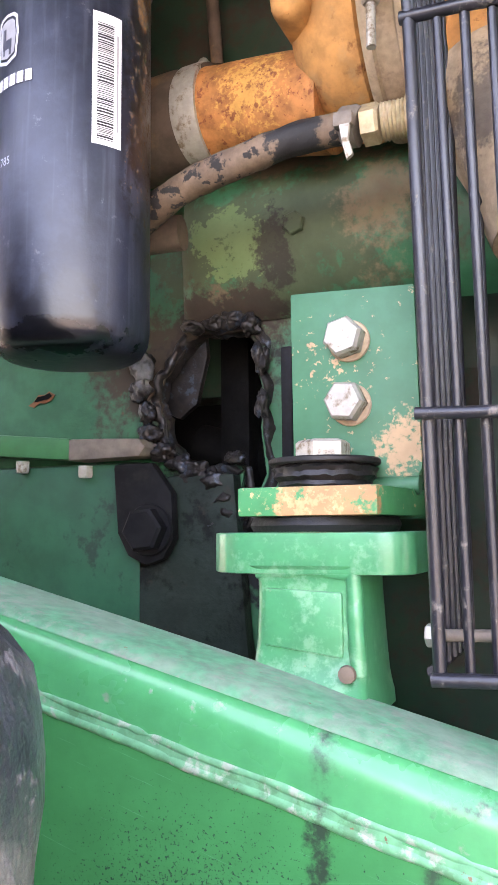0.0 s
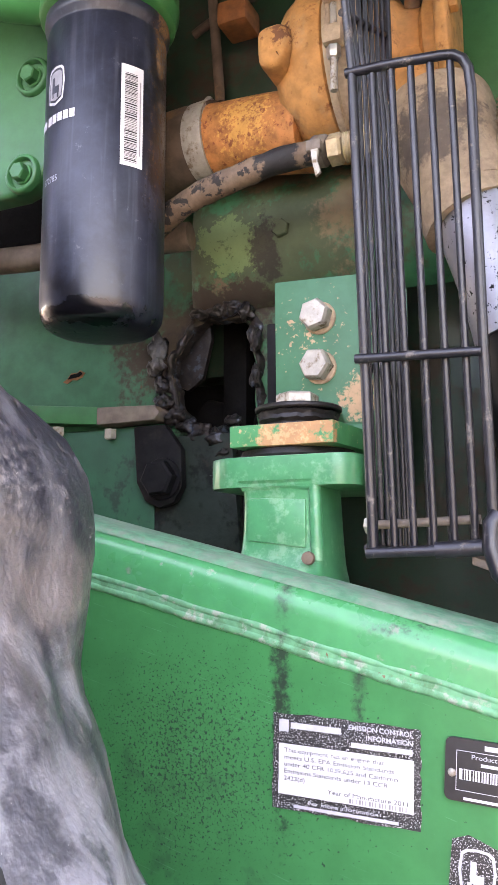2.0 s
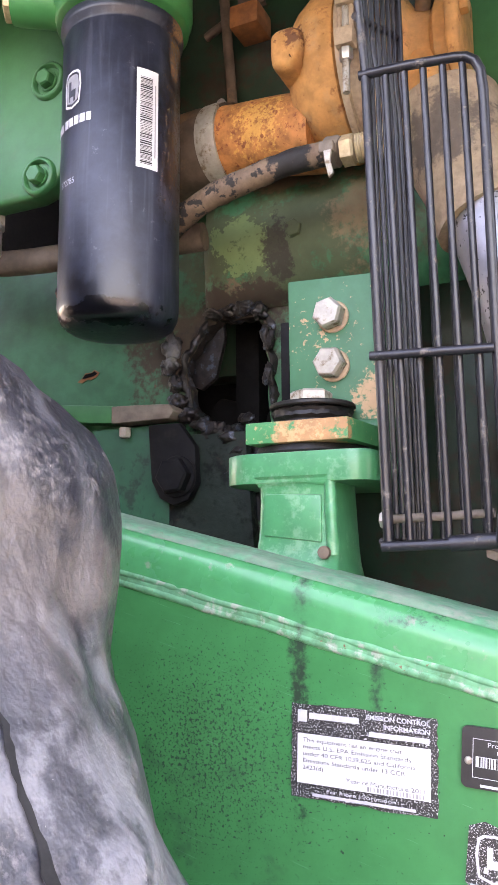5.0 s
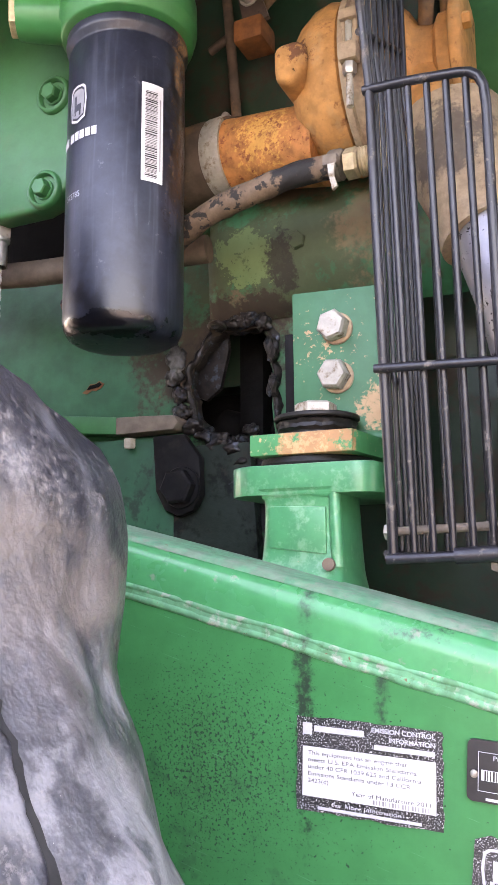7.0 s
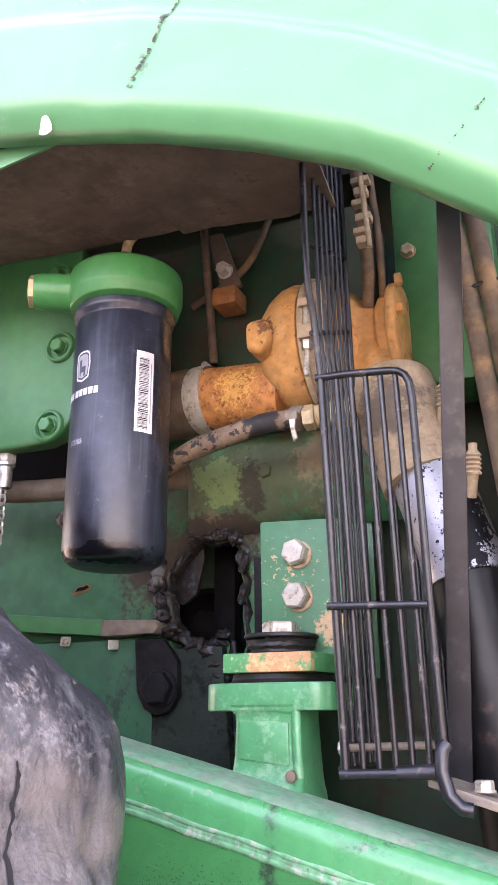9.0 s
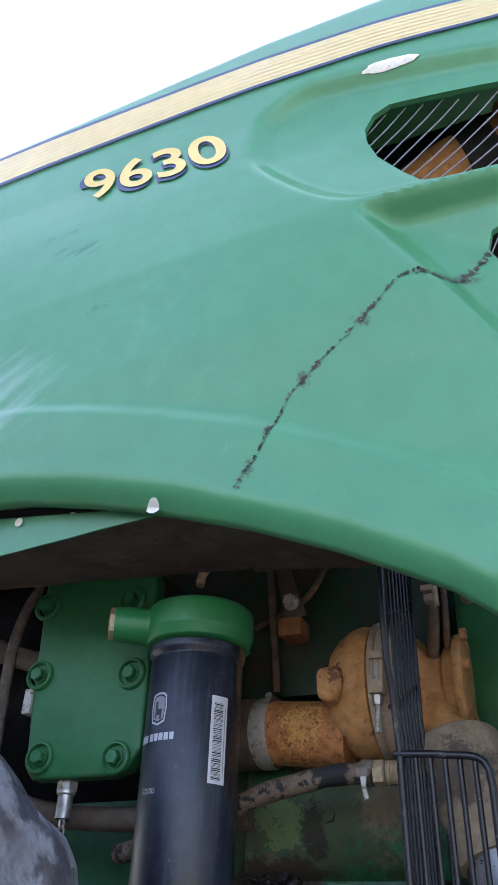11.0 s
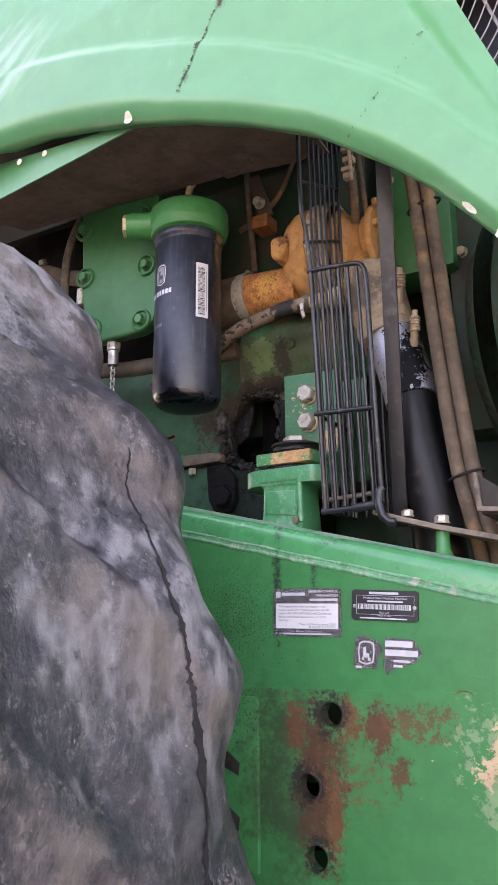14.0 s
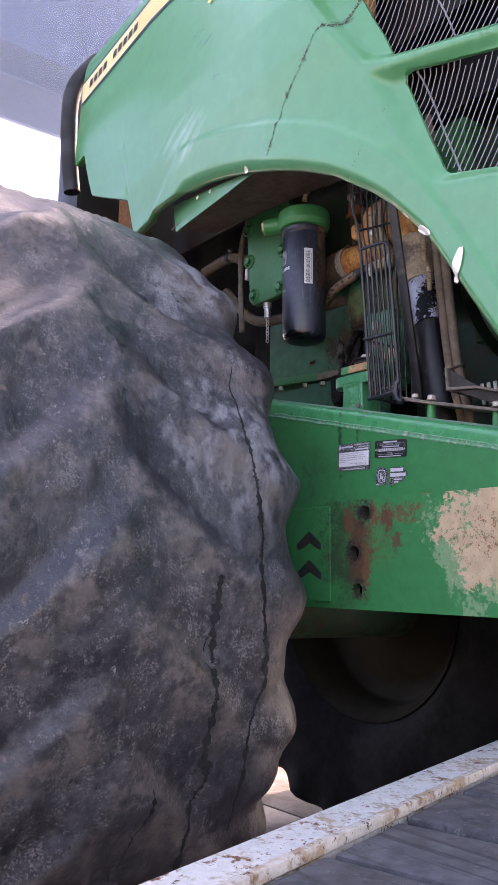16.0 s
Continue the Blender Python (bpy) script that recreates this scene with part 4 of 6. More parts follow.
ser = thing("serial_plate", "black riveted metal serial plate with white print", "serial plate")
ps = on_rail(0.1565, 1.3245, -3.6, 0.003)
bm = bmesh.new()
R = 0.004
pts = []
for cx, cy, a0 in ((0.090 - R, 0.038 - R, 0), (R, 0.038 - R, 90), (R, R, 180), (0.090 - R, R, 270)):
    pts += [(cx + R * math.cos(radians(a0 + k * 22.5)), cy + R * math.sin(radians(a0 + k * 22.5))) for k in range(5)]
f0 = [bm.verts.new(ps(u, v, 0)) for u, v in pts]
f1 = [bm.verts.new(ps(u, v, -0.0025)) for u, v in pts]
bm.faces.new(f0)
for i in range(len(pts)):
    j = (i + 1) % len(pts)
    bm.faces.new((f0[i], f0[j], f1[j], f1[i]))
part("plate", bm, ink_black, ser)
pq = on_rail(0.1565, 1.3245, -3.6, 0.0036)
lettering("print", "Product Identification Number", 0.0040, ink_white, lambda a, b, c: pq(0.016 + a, 0.0265 + b, 0), ser, width=0.060, depth=0)
lettering("print", "TRACTOR", 0.0032, ink_white, lambda a, b, c: pq(0.038 + a, 0.0085 + b, 0), ser, width=0.014, depth=0)
lettering("print", "MADE IN USA", 0.0030, ink_white, lambda a, b, c: pq(0.036 + a, 0.0050 + b, 0), ser, width=0.018, depth=0)
for rect in ((0.024, 0.0325, 0.064, 0.0355), (0.022, 0.0225, 0.070, 0.0245), (0.012, 0.0015, 0.076, 0.0032), (0.007, 0.0305, 0.085, 0.0309), (0.007, 0.0068, 0.085, 0.0072), (0.007, 0.0070, 0.0074, 0.0307), (0.0846, 0.0070, 0.085, 0.0307)):
    part("printed_bar", bars([rect], pq), ink_white, ser)
part("barcode", bars([(0.009, 0.0135, 0.081, 0.0200)], pq), paper, ser)
pq2 = on_rail(0.1565, 1.3245, -3.6, 0.0040)
part("barcode_print", bars([(0.011 + i * 0.00175, 0.0137, 0.011 + i * 0.00175 + (0.0006 if i % 3 else 0.0011), 0.0198) for i in range(39)], pq2), ink_black, ser)
for u in (0.0045, 0.0855):
    part("rivet", lathe([(0.0026, 0), (0.0022, 0.001), (0, 0.0016)], pq(u, 0.0168), (0, -1, 0), 14), steel, ser)

dea = thing("torn_dealer_sticker", "torn black and white dealer sticker on green paint", "sticker")
pd = on_rail(0.156, 1.255, -3.0, 0.001)
part("backing", (lambda b: (b.faces.new([b.verts.new(pd(u, v)) for u, v in ((0, 0.012), (0.006, 0.006), (0.016, 0.010), (0.032, 0.008), (0.034, 0.022), (0.040, 0.034), (0.030, 0.044), (0.012, 0.050), (0.002, 0.046))]), b)[1])(bmesh.new()), label_black, dea)
part("backing_strip", (lambda b: (b.faces.new([b.verts.new(pd(u, v)) for u, v in ((0.040, 0.014), (0.046, 0.002), (0.056, 0.012), (0.080, 0.018), (0.092, 0.030), (0.080, 0.047), (0.044, 0.048))]), b)[1])(bmesh.new()), label_black, dea)
pd2 = on_rail(0.156, 1.255, -3.0, 0.0016)
pe = lambda u, v, w=0.0: pd2(0.006 + u * 0.92, 0.013 + v * 0.76)
part("emblem", shield(1.0, pe, False), ink_white, dea, "plain white outlined shield")
part("emblem_mark", bars([(0.008, 0.012, 0.017, 0.019), (0.008, 0.019, 0.012, 0.029), (0.015, 0.007, 0.019, 0.012), (0.006, 0.008, 0.009, 0.013)], pe), ink_white, dea)
for rect in ((0.043, 0.037, 0.079, 0.0445), (0.043, 0.026, 0.086, 0.0335), (0.054, 0.0185, 0.076, 0.0215), (0.003, 0.0085, 0.012, 0.0115), (0.054, 0.0125, 0.066, 0.0155)):
    part("printed_bar", bars([rect], pd2), ink_white, dea)

# ---------- engine mount ----------
post = thing("mount_post", "green welded mount post with round flange", "mount post")
FY = 0.745
corner = [(cx + r * math.cos(radians(a0 + k * 15)), cy + r * math.sin(radians(a0 + k * 15))) for cx, cy, r, a0 in ((0.050, 0.795, 0.03, 0), (-0.030, 0.795, 0.03, 90), (-0.024, 0.708, 0.036, 180), (0.060, 0.692, 0.02, 270)) for k in range(7)]
part("flange", prism(corner, 1.5295, 1.5555, "z", 0.0022), mount_green, post)
bm = bmesh.new()
prev = None
for z, grow in ((1.535, 0.006), (1.531, 0.0025), (1.525, 0.0005), (1.515, 0.0), (1.490, 0.0), (1.476, 0.001), (1.468, 0.004), (1.462, 0.010), (1.457, 0.018), (1.450, 0.020)):
    down = (1.533 - z) / 0.093
    x0, x1, y0, y1 = -0.020 - 0.004 * down - grow, 0.046 + 0.005 * down + grow * 0.15, 0.676 - grow, 0.742
    ring = []
    for cx, cy, a0 in ((x1, y1, 0), (x0, y1, 90), (x0, y0, 180), (x1, y0, 270)):
        r = 0.008
        ring += [bm.verts.new((cx + (-r if cx == x1 else r) + r * math.cos(radians(a0 + k * 22.5)), cy + (-r if cy == y1 else r) + r * math.sin(radians(a0 + k * 22.5)), z - 0.22 * (cx + 0.02) * max(0.0, down - 0.6) + 0.0006 * noise.noise(Vector((cx * 200 + k, cy * 200, z * 90))))) for k in range(5)]
    if prev:
        for k in range(20):
            bm.faces.new((prev[k], prev[(k + 1) % 20], ring[(k + 1) % 20], ring[k]))
    prev = ring
part("column", bm, mount_green, post, angle=80)
part("face_plate", prism([(-0.013, 1.521), (0.037, 1.519), (0.037, 1.480), (-0.015, 1.486)], 0.6735, 0.679, bevel=0.002), mount_green, post)
for pts, r in (([(0.0435, 0.6775, 1.532), (0.0445, 0.6772, 1.500), (0.046, 0.677, 1.470)], 0.0052), ([(-0.020, 0.678, 1.5305), (0.015, 0.677, 1.531), (0.047, 0.677, 1.530)], 0.0042)):
    bead = smooth_path(pts, 12)
    part("weld_bead", tube(bead, [r + 0.0010 * noise.noise(p * 120) for p in bead], 12, rough=0.0005), mount_green, post, angle=85)
part("weld_end", lathe([(0.0055, -0.001), (0.005, 0.002), (0, 0.003)], (0.041, 0.668, 1.472), (0, -1, 0), 16), hose_dust, post, "rusty weld end")
mount = thing("engine_mount_bracket", "green L-shaped engine bracket, chipped, with two bolts", "bracket")
BY = 0.772
part("upright", prism([(-0.031, 1.739), (0.066, 1.735), (0.068, 1.60), (0.060, 1.585), (-0.030, 1.585)], BY, BY + 0.026, bevel=0.003), bracket_green, mount)
part("foot", prism([(-0.039, 0.690), (0.056, 0.690), (0.066, 0.80), (-0.032, 0.80)], 1.566, 1.585, "z", 0.0015), orange_green, mount)
part("fillet", tube([(-0.03, 0.772, 1.588), (0.066, 0.772, 1.588)], 0.007, 10), bracket_green, mount)
hex_bolt("bolt", (0.015, BY, 1.698), (-0.05, -1, 0.02), 0.0265, bolt_pale, mount, washer=False, height=0.016, turn=0.2, label="pale hex bolt head with grade marks")
hex_bolt("bolt", (0.015, BY, 1.650), (-0.05, -1, 0.02), 0.0265, bolt_pale, mount, washer=False, height=0.016, turn=0.9, label="pale hex bolt head with grade marks")
for z in (1.6965, 1.6485):
    disc("washer", (0.0165, BY, z), (0, -1, 0), [(0, 0), (0.0157, 0), (0.0160, 0.0012), (0.0152, 0.0024), (0, 0.0024)], elbow_tan, mount, "dull tan washer", 32)
part("side_tab", box(-0.042, -0.032, BY + 0.006, BY + 0.024, 1.60, 1.70, 0.003), soot_arm, mount)
iso = thing("rubber_isolator", "black ridged rubber washer stack under a nut", "isolator")
disc("lower_washer", (0.004, FY, 1.5560), (0, 0, 1), [(0, 0), (0.051, 0), (0.053, 0.004), (0.051, 0.0095), (0, 0.0095)], rubber, iso, seg=48)
bm = lathe([(0.030, 0), (0.0335, 0.002), (0.0325, 0.005), (0.0365, 0.008), (0.0355, 0.011), (0.0375, 0.014), (0.034, 0.0165)], (0.004, FY, 1.5855), (0, 0, 1), 96)
for v in bm.verts:
    v.co += Vector(noise.noise_vector(v.co * 160)) * 0.0016
part("mashed_rubber", bm, rubber, iso, "squeezed cracked rubber")
disc("upper_washer", (0.004, FY, 1.602), (0, 0, 1), [(0, 0), (0.0385, 0.0), (0.0398, 0.0012), (0.0398, 0.0034), (0.0385, 0.0046), (0, 0.0065)], rubber, iso, seg=64)
hex_bolt("nut", (0.003, FY, 1.608), (0, 0, 1), 0.034, bolt_pale, iso, washer=False, height=0.012, turn=0.5)

# ---------- engine housing with the burnt hole ----------
HY = 0.835
housing_thing = thing("engine_housing", "green scorched housing with a jagged burnt hole", "engine housing")
rr = random.Random(5)
hole_outline = [(-0.150, 1.722), (-0.138, 1.730), (-0.120, 1.727), (-0.100, 1.729), (-0.088, 1.722), (-0.080, 1.712), (-0.083, 1.690), (-0.078, 1.668), (-0.081, 1.640), (-0.076, 1.600), (-0.095, 1.560), (-0.104, 1.575), (-0.096, 1.605), (-0.112, 1.612), (-0.135, 1.606), (-0.158, 1.618), (-0.172, 1.632), (-0.176, 1.655), (-0.182, 1.672), (-0.176, 1.690), (-0.165, 1.705)]
fine = []
for i, p in enumerate(hole_outline):
    q = hole_outline[(i + 1) % len(hole_outline)]
    for k in range(4):
        t = k / 4
        fine.append((p[0] + (q[0] - p[0]) * t + 0.003 * noise.noise(Vector((i * 1.3 + k * 0.33, 1, 0))), p[1] + (q[1] - p[1]) * t + 0.003 * noise.noise(Vector((i * 1.3 + k * 0.33, 7, 0)))))
bm = bmesh.new()
outer = [(-0.50, 1.615), (-0.195, 1.615), (-0.195, 1.45), (-0.03, 1.45), (-0.03, 1.56), (0.085, 1.56), (0.085, 2.02), (-0.225, 2.02), (-0.235, 1.835), (-0.50, 1.832)]
lo = [bm.verts.new((x, HY, z)) for x, z in outer]
li = [bm.verts.new((x, HY, z)) for x, z in fine]
es = [bm.edges.new((lp[i], lp[(i + 1) % len(lp)])) for lp in (lo, li) for i in range(len(lp))]
bmesh.ops.triangle_fill(bm, edges=es, use_beauty=True)
back = [bm.verts.new((v.co.x + rr.uniform(-0.002, 0.002), HY + 0.016, v.co.z + rr.uniform(-0.002, 0.002))) for v in li]
for i in range(len(li)):
    j = (i + 1) % len(li)
    bm.faces.new((li[i], li[j], back[j], back[i]))
housing_wall = part("housing_wall", bm, housing, housing_thing)
# bulging upper casting above the hole
bm = bmesh.new()
rows = []
for i in range(25):
    x = -0.155 + 0.30 * i / 24
    edge_in = min(1, (x + 0.155) / 0.03)
    row = []
    for k in range(15):
        w = k / 14
        z = 1.735 + 0.155 * w - 0.015 * (1 - edge_in)
        bulge = 0.045 * math.sin(math.pi * min(1, w * 1.05)) ** 0.6 * edge_in ** 0.5
        row.append(bm.verts.new((x, HY - 0.002 - bulge + 0.003 * noise.noise(Vector((x * 30, z * 30, 0))), z)))
    rows.append(row)
for s, t in zip(rows, rows[1:]):
    for k in range(14):
        bm.faces.new((s[k], s[k + 1], t[k + 1], t[k]))
part("upper_casting", bm, housing, housing_thing)
hex_bolt("bolt", (-0.030, HY - 0.046, 1.800), (0, -1, 0), 0.017, housing, housing_thing, washer=False, height=0.006)
part("upper_rib", tube(smooth_path([(-0.145, HY - 0.012, 1.872), (-0.12, HY - 0.03, 1.888), (-0.02, HY - 0.03, 1.90), (0.15, HY - 0.02, 1.88)], 6), 0.014, 10, rough=0.0015), housing, housing_thing)
burnt = thing("burnt_hole_edge", "melted and charred metal crust round the burnt hole", "burnt edge", kind="stuff")
# a molten lip runs round the hole, thick and thin by turns
cx, cz = -0.125, 1.655
bm = bmesh.new()
rim_pts = smooth_path([Vector((x, HY, z)) for x, z in fine + fine[:1]], 4)[:-1]
prev, first = None, None
N = len(rim_pts)
for i, p in enumerate(rim_pts):
    d = (rim_pts[(i + 2) % N] - rim_pts[i - 2])
    nrm = Vector((d.z, 0, -d.x)).normalized()
    if nrm.dot(p - Vector((cx, HY, cz))) < 0:
        nrm = -nrm
    wide = 0.009 + 0.012 * max(0.0, noise.noise(p * 35 + Vector((3, 0, 0)))) + 0.003 * noise.noise(p * 110)
    tall = 0.0030 + 0.007 * max(0.0, noise.noise(p * 28))
    ring = []
    for k in range(9):
        s = k / 8
        q = p + nrm * (wide * (s * 1.25 - 0.25)) + Vector((0, 0.010 * (1 - s) ** 3 - tall * math.sin(math.pi * s) - 0.0006, 0))
        q += (Vector(noise.noise_vector(q * 70)) * 0.0026 + Vector(noise.noise_vector(q * 190)) * 0.0010) * (1 if k < 8 else 0.3)
        ring.append(bm.verts.new(q))
    if prev:
        for k in range(8):
            bm.faces.new((prev[k], prev[k + 1], ring[k + 1], ring[k]))
    first, prev = first or ring, ring
for k in range(8):
    bm.faces.new((prev[k], prev[k + 1], first[k + 1], first[k]))
part("crust", bm, charred, burnt, angle=70)
for x, z, r, f in ((-0.140, 1.737, 0.010, 0.8), (-0.122, 1.738, 0.009, 0.9), (-0.104, 1.738, 0.010, 0.8), (-0.086, 1.730, 0.008, 1.2), (-0.077, 1.700, 0.0055, 2.6), (-0.076, 1.660, 0.005, 2.6), (-0.195, 1.703, 0.0095, 1.7), (-0.198, 1.682, 0.009, 1.3), (-0.190, 1.660, 0.007, 1.6), (-0.186, 1.640, 0.009, 1.0), (-0.172, 1.622, 0.010, 0.9), (-0.155, 1.611, 0.011, 0.8), (-0.138, 1.603, 0.012, 0.9), (-0.122, 1.596, 0.012, 0.9), (-0.112, 1.582, 0.011, 1.0), (-0.107, 1.566, 0.009, 1.1), (-0.102, 1.615, 0.007, 0.9), (-0.120, 1.555, 0.008, 0.8), (-0.106, 1.545, 0.008, 0.7), (-0.092, 1.540, 0.007, 0.7)):
    bm = bmesh.new()
    bmesh.ops.create_icosphere(bm, subdivisions=4, radius=1.0)
    for v in bm.verts:
        d = 0.95 + 0.55 * noise.noise(v.co * 1.3 + Vector((x * 90, z * 90, 0))) + 0.26 * noise.noise(v.co * 3.0 + Vector((x * 50, 0, z * 70))) + 0.07 * noise.noise(v.co * 8)
        v.co = Vector((x + v.co.x * r * d * 1.25, HY - 0.009 + v.co.y * r * 0.9 * d, z + v.co.z * r * d * f))
    part("slag_lump", bm, charred, burnt, angle=85)
# flaps inside the hole; its depths are blackened for soot and shade
inner = thing("inner_gearcase", "gear case inside the burnt hole, black for soot and shade", "gear case")
part("back_wall", box(-0.40, 0.06, HY + 0.13, HY + 0.15, 1.30, 1.95), soot_shade_black, inner)
part("side_wall", box(-0.25, -0.24, HY + 0.004, HY + 0.13, 1.45, 1.95), soot_shade_black, inner)
part("side_wall", box(-0.03, -0.02, HY + 0.004, HY + 0.13, 1.45, 1.95), soot_shade_black, inner)
part("top_wall", box(-0.24, -0.03, HY + 0.004, HY + 0.13, 1.78, 1.79), soot_shade_black, inner)
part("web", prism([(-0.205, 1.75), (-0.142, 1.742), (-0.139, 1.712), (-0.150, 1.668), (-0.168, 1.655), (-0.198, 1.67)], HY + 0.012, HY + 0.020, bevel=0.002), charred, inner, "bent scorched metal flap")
part("web", box(-0.150, -0.118, HY + 0.06, HY + 0.10, 1.45, 1.80, 0.006), soot_shade_black, inner)
part("web", box(-0.10, -0.055, HY + 0.09, HY + 0.15, 1.45, 1.80, 0.008), soot_shade_black, inner)
part("shaft", tube([(-0.19, HY + 0.10, 1.64), (-0.05, HY + 0.10, 1.60)], 0.022, 16), soot_shade_black, inner)

# left lower plate with seam and bolts
seam = thing("sump_flange", "green flange seam with burnt bare end and small bolts", "flange")
part("flange_strip", prism([(-0.62, 1.672), (-0.262, 1.638), (-0.262, 1.618), (-0.62, 1.648)], 0.806, 0.835, bevel=0.002), cover_green, seam)
part("bare_end", prism([(-0.262, 1.637), (-0.225, 1.636), (-0.186, 1.634), (-0.180, 1.626), (-0.186, 1.618), (-0.262, 1.617)], 0.805, 0.835, bevel=0.002), strip_mat, seam, "grey bare metal end of flange")
hex_bolt("bolt", (-0.246, 0.81, 1.612), (0, 0, -1), 0.012, bolt_pale, seam, washer=False, height=0.011)
hex_bolt("bolt", (-0.318, 0.81, 1.619), (0, 0, -1), 0.012, bolt_pale, seam, washer=False, height=0.011)
hex_bolt("bolt", (-0.42, 0.81, 1.628), (0, 0, -1), 0.013, bolt_pale, seam, washer=False, height=0.011)
part("rust_dent", prism([(-0.332, 1.677), (-0.325, 1.681), (-0.320, 1.687), (-0.311, 1.687), (-0.307, 1.690), (-0.300, 1.686), (-0.304, 1.681), (-0.312, 1.678), (-0.318, 1.679), (-0.325, 1.675)], HY - 0.0015, HY - 0.0005), orange_dull, seam, "rusty dent")
part("dent_hole", prism([(-0.324, 1.680), (-0.320, 1.685), (-0.311, 1.686), (-0.306, 1.688), (-0.303, 1.685), (-0.308, 1.682), (-0.316, 1.681)], HY - 0.0026, HY - 0.0016), soot_shade_black, seam)
low = thing("oil_pan", "green oil pan coloured dark for deep shade", "oil pan")
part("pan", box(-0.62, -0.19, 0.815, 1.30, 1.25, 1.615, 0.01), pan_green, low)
arm = thing("sooty_bracket_arm", "soot-blackened bracket arm with a large bolt", "bracket")
part("arm", prism([(-0.212, 1.612), (-0.172, 1.612), (-0.152, 1.585), (-0.150, 1.545), (-0.160, 1.528), (-0.178, 1.522), (-0.196, 1.530), (-0.207, 1.55)], 0.803, 0.815, bevel=0.004), soot_arm, arm)
hex_bolt("bolt", (-0.173, 0.803, 1.553), (0, -1, 0), 0.034, soot_arm, arm, height=0.013, turn=0.1)
part("soot_plate", prism([(-0.165, 1.60), (-0.10, 1.60), (-0.085, 1.42), (-0.26, 1.42), (-0.22, 1.52)], 0.818, 0.833, bevel=0.002), sooted_block, arm)

# the housing group stands a little behind the bracket
DEEP = Matrix.Translation((0.271, 0.057, 1.475)) @ Matrix.Scale(1.066, 4) @ Matrix.Translation((-0.271, -0.057, -1.475))
for ob in (housing_thing, burnt, inner, seam, low, arm):
    ob.matrix_world = DEEP @ ob.matrix_world

# ---------- engine block and rear cover ----------
block = thing("engine_block", "green engine block with dusty castings, coloured dark for shade", "engine block")
part("block", box(-0.75, 0.42, 0.985, 1.35, 1.70, 2.36, 0.01), shaded_engine_green, block)
part("crankcase", box(-0.19, 0.60, 0.985, 1.36, 1.02, 1.72, 0.01), shaded_engine_green, block)
# casting coloured black to stand for the shade beside the engine
part("casting", box(-0.66, -0.27, HY + 0.075, 0.97, 1.66, 2.12, 0.012), soot_shade_black, block)
# black mass added to close the gap behind the engine as shade
part("added_rear_mass", box(-1.35, -0.64, 0.95, 1.40, 1.05, 2.36, 0.02), soot_shade_black, block)
part("casting", box(-0.40, 0.10, 0.86, 0.96, 1.98, 2.20, 0.012), shaded_engine_green, block)
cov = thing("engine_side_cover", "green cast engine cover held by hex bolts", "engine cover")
CY = 0.705
cpts = [(-0.452, 2.150), (-0.275, 2.150), (-0.258, 2.120), (-0.256, 1.885), (-0.274, 1.860), (-0.300, 1.853), (-0.418, 1.853), (-0.430, 1.866), (-0.440, 1.95)]
part("cover", prism(cpts, CY, CY + 0.028, bevel=0.006, segments=3), cover_green, cov)
part("neck", prism([(-0.44, 2.14), (-0.27, 2.14), (-0.27, 1.93), (-0.42, 1.93)], CY + 0.026, HY + 0.01), shaded_engine_green, cov)
for x, z in ((-0.440, 2.097), (-0.432, 1.993), (-0.408, 1.880), (-0.293, 2.089), (-0.281, 1.982), (-0.290, 1.874)):
    b = hex_bolt("bolt", (x, CY - 0.001, z), (0, -1, 0), 0.017, cover_green, cov, height=0.010, turn=x * 40)
    part("boss", lathe([(0.0220, -0.001), (0.0212, 0.0045), (0.0195, 0.0062), (0.0175, 0.0062), (0.0162, 0.0045), (0.0158, 0.0004)], (x, CY, z), (0, -1, 0), 28), cover_green, cov)
part("side_tab", box(-0.452, -0.438, CY - 0.004, CY + 0.02, 1.94, 1.975, 0.003), bolt_pale, cov)

# ---------- oil filter ----------
OX, OY = -0.174, 0.688
oil = thing("oil_filter", "black spin-on oil filter canister with white barcode label", "oil filter")
R = 0.0585
body = [(0, 1.680), (0.030, 1.681), (0.047, 1.684), (0.0535, 1.688), (0.0572, 1.695), (R, 1.704), (R, 1.974), (R - 0.0015, 1.977), (R - 0.0015, 1.980), (R + 0.0026, 1.984), (R + 0.0032, 1.988), (R + 0.0026, 1.994), (R - 0.002, 1.996), (0, 1.997)]
can = part("canister", lathe([(r, h) for r, h in body], (OX, OY, 0), (0, 0, 1), 72), filter_black, oil)


def on_filter(a0, z0, lift):
    """Wraps a flat label round the canister; a0 is the angle of its u = 0."""
    def place(u, v, w=0.0):
        a = radians(a0) + u / R
        return Vector((OX + (R + lift) * math.cos(a), OY + (R + lift) * math.sin(a), z0 + v))
    return place


def wrapped(rects, place, steps=6):
    bm = bmesh.new()
    for u0, v0, u1, v1 in rects:
        lo_, hi_ = [], []
        for k in range(steps + 1):
            u = u0 + (u1 - u0) * k / steps
            lo_.append(bm.verts.new(place(u, v0)))
            hi_.append(bm.verts.new(place(u, v1)))
        for k in range(steps):
            bm.faces.new((lo_[k], lo_[k + 1], hi_[k + 1], hi_[k]))
    return bm


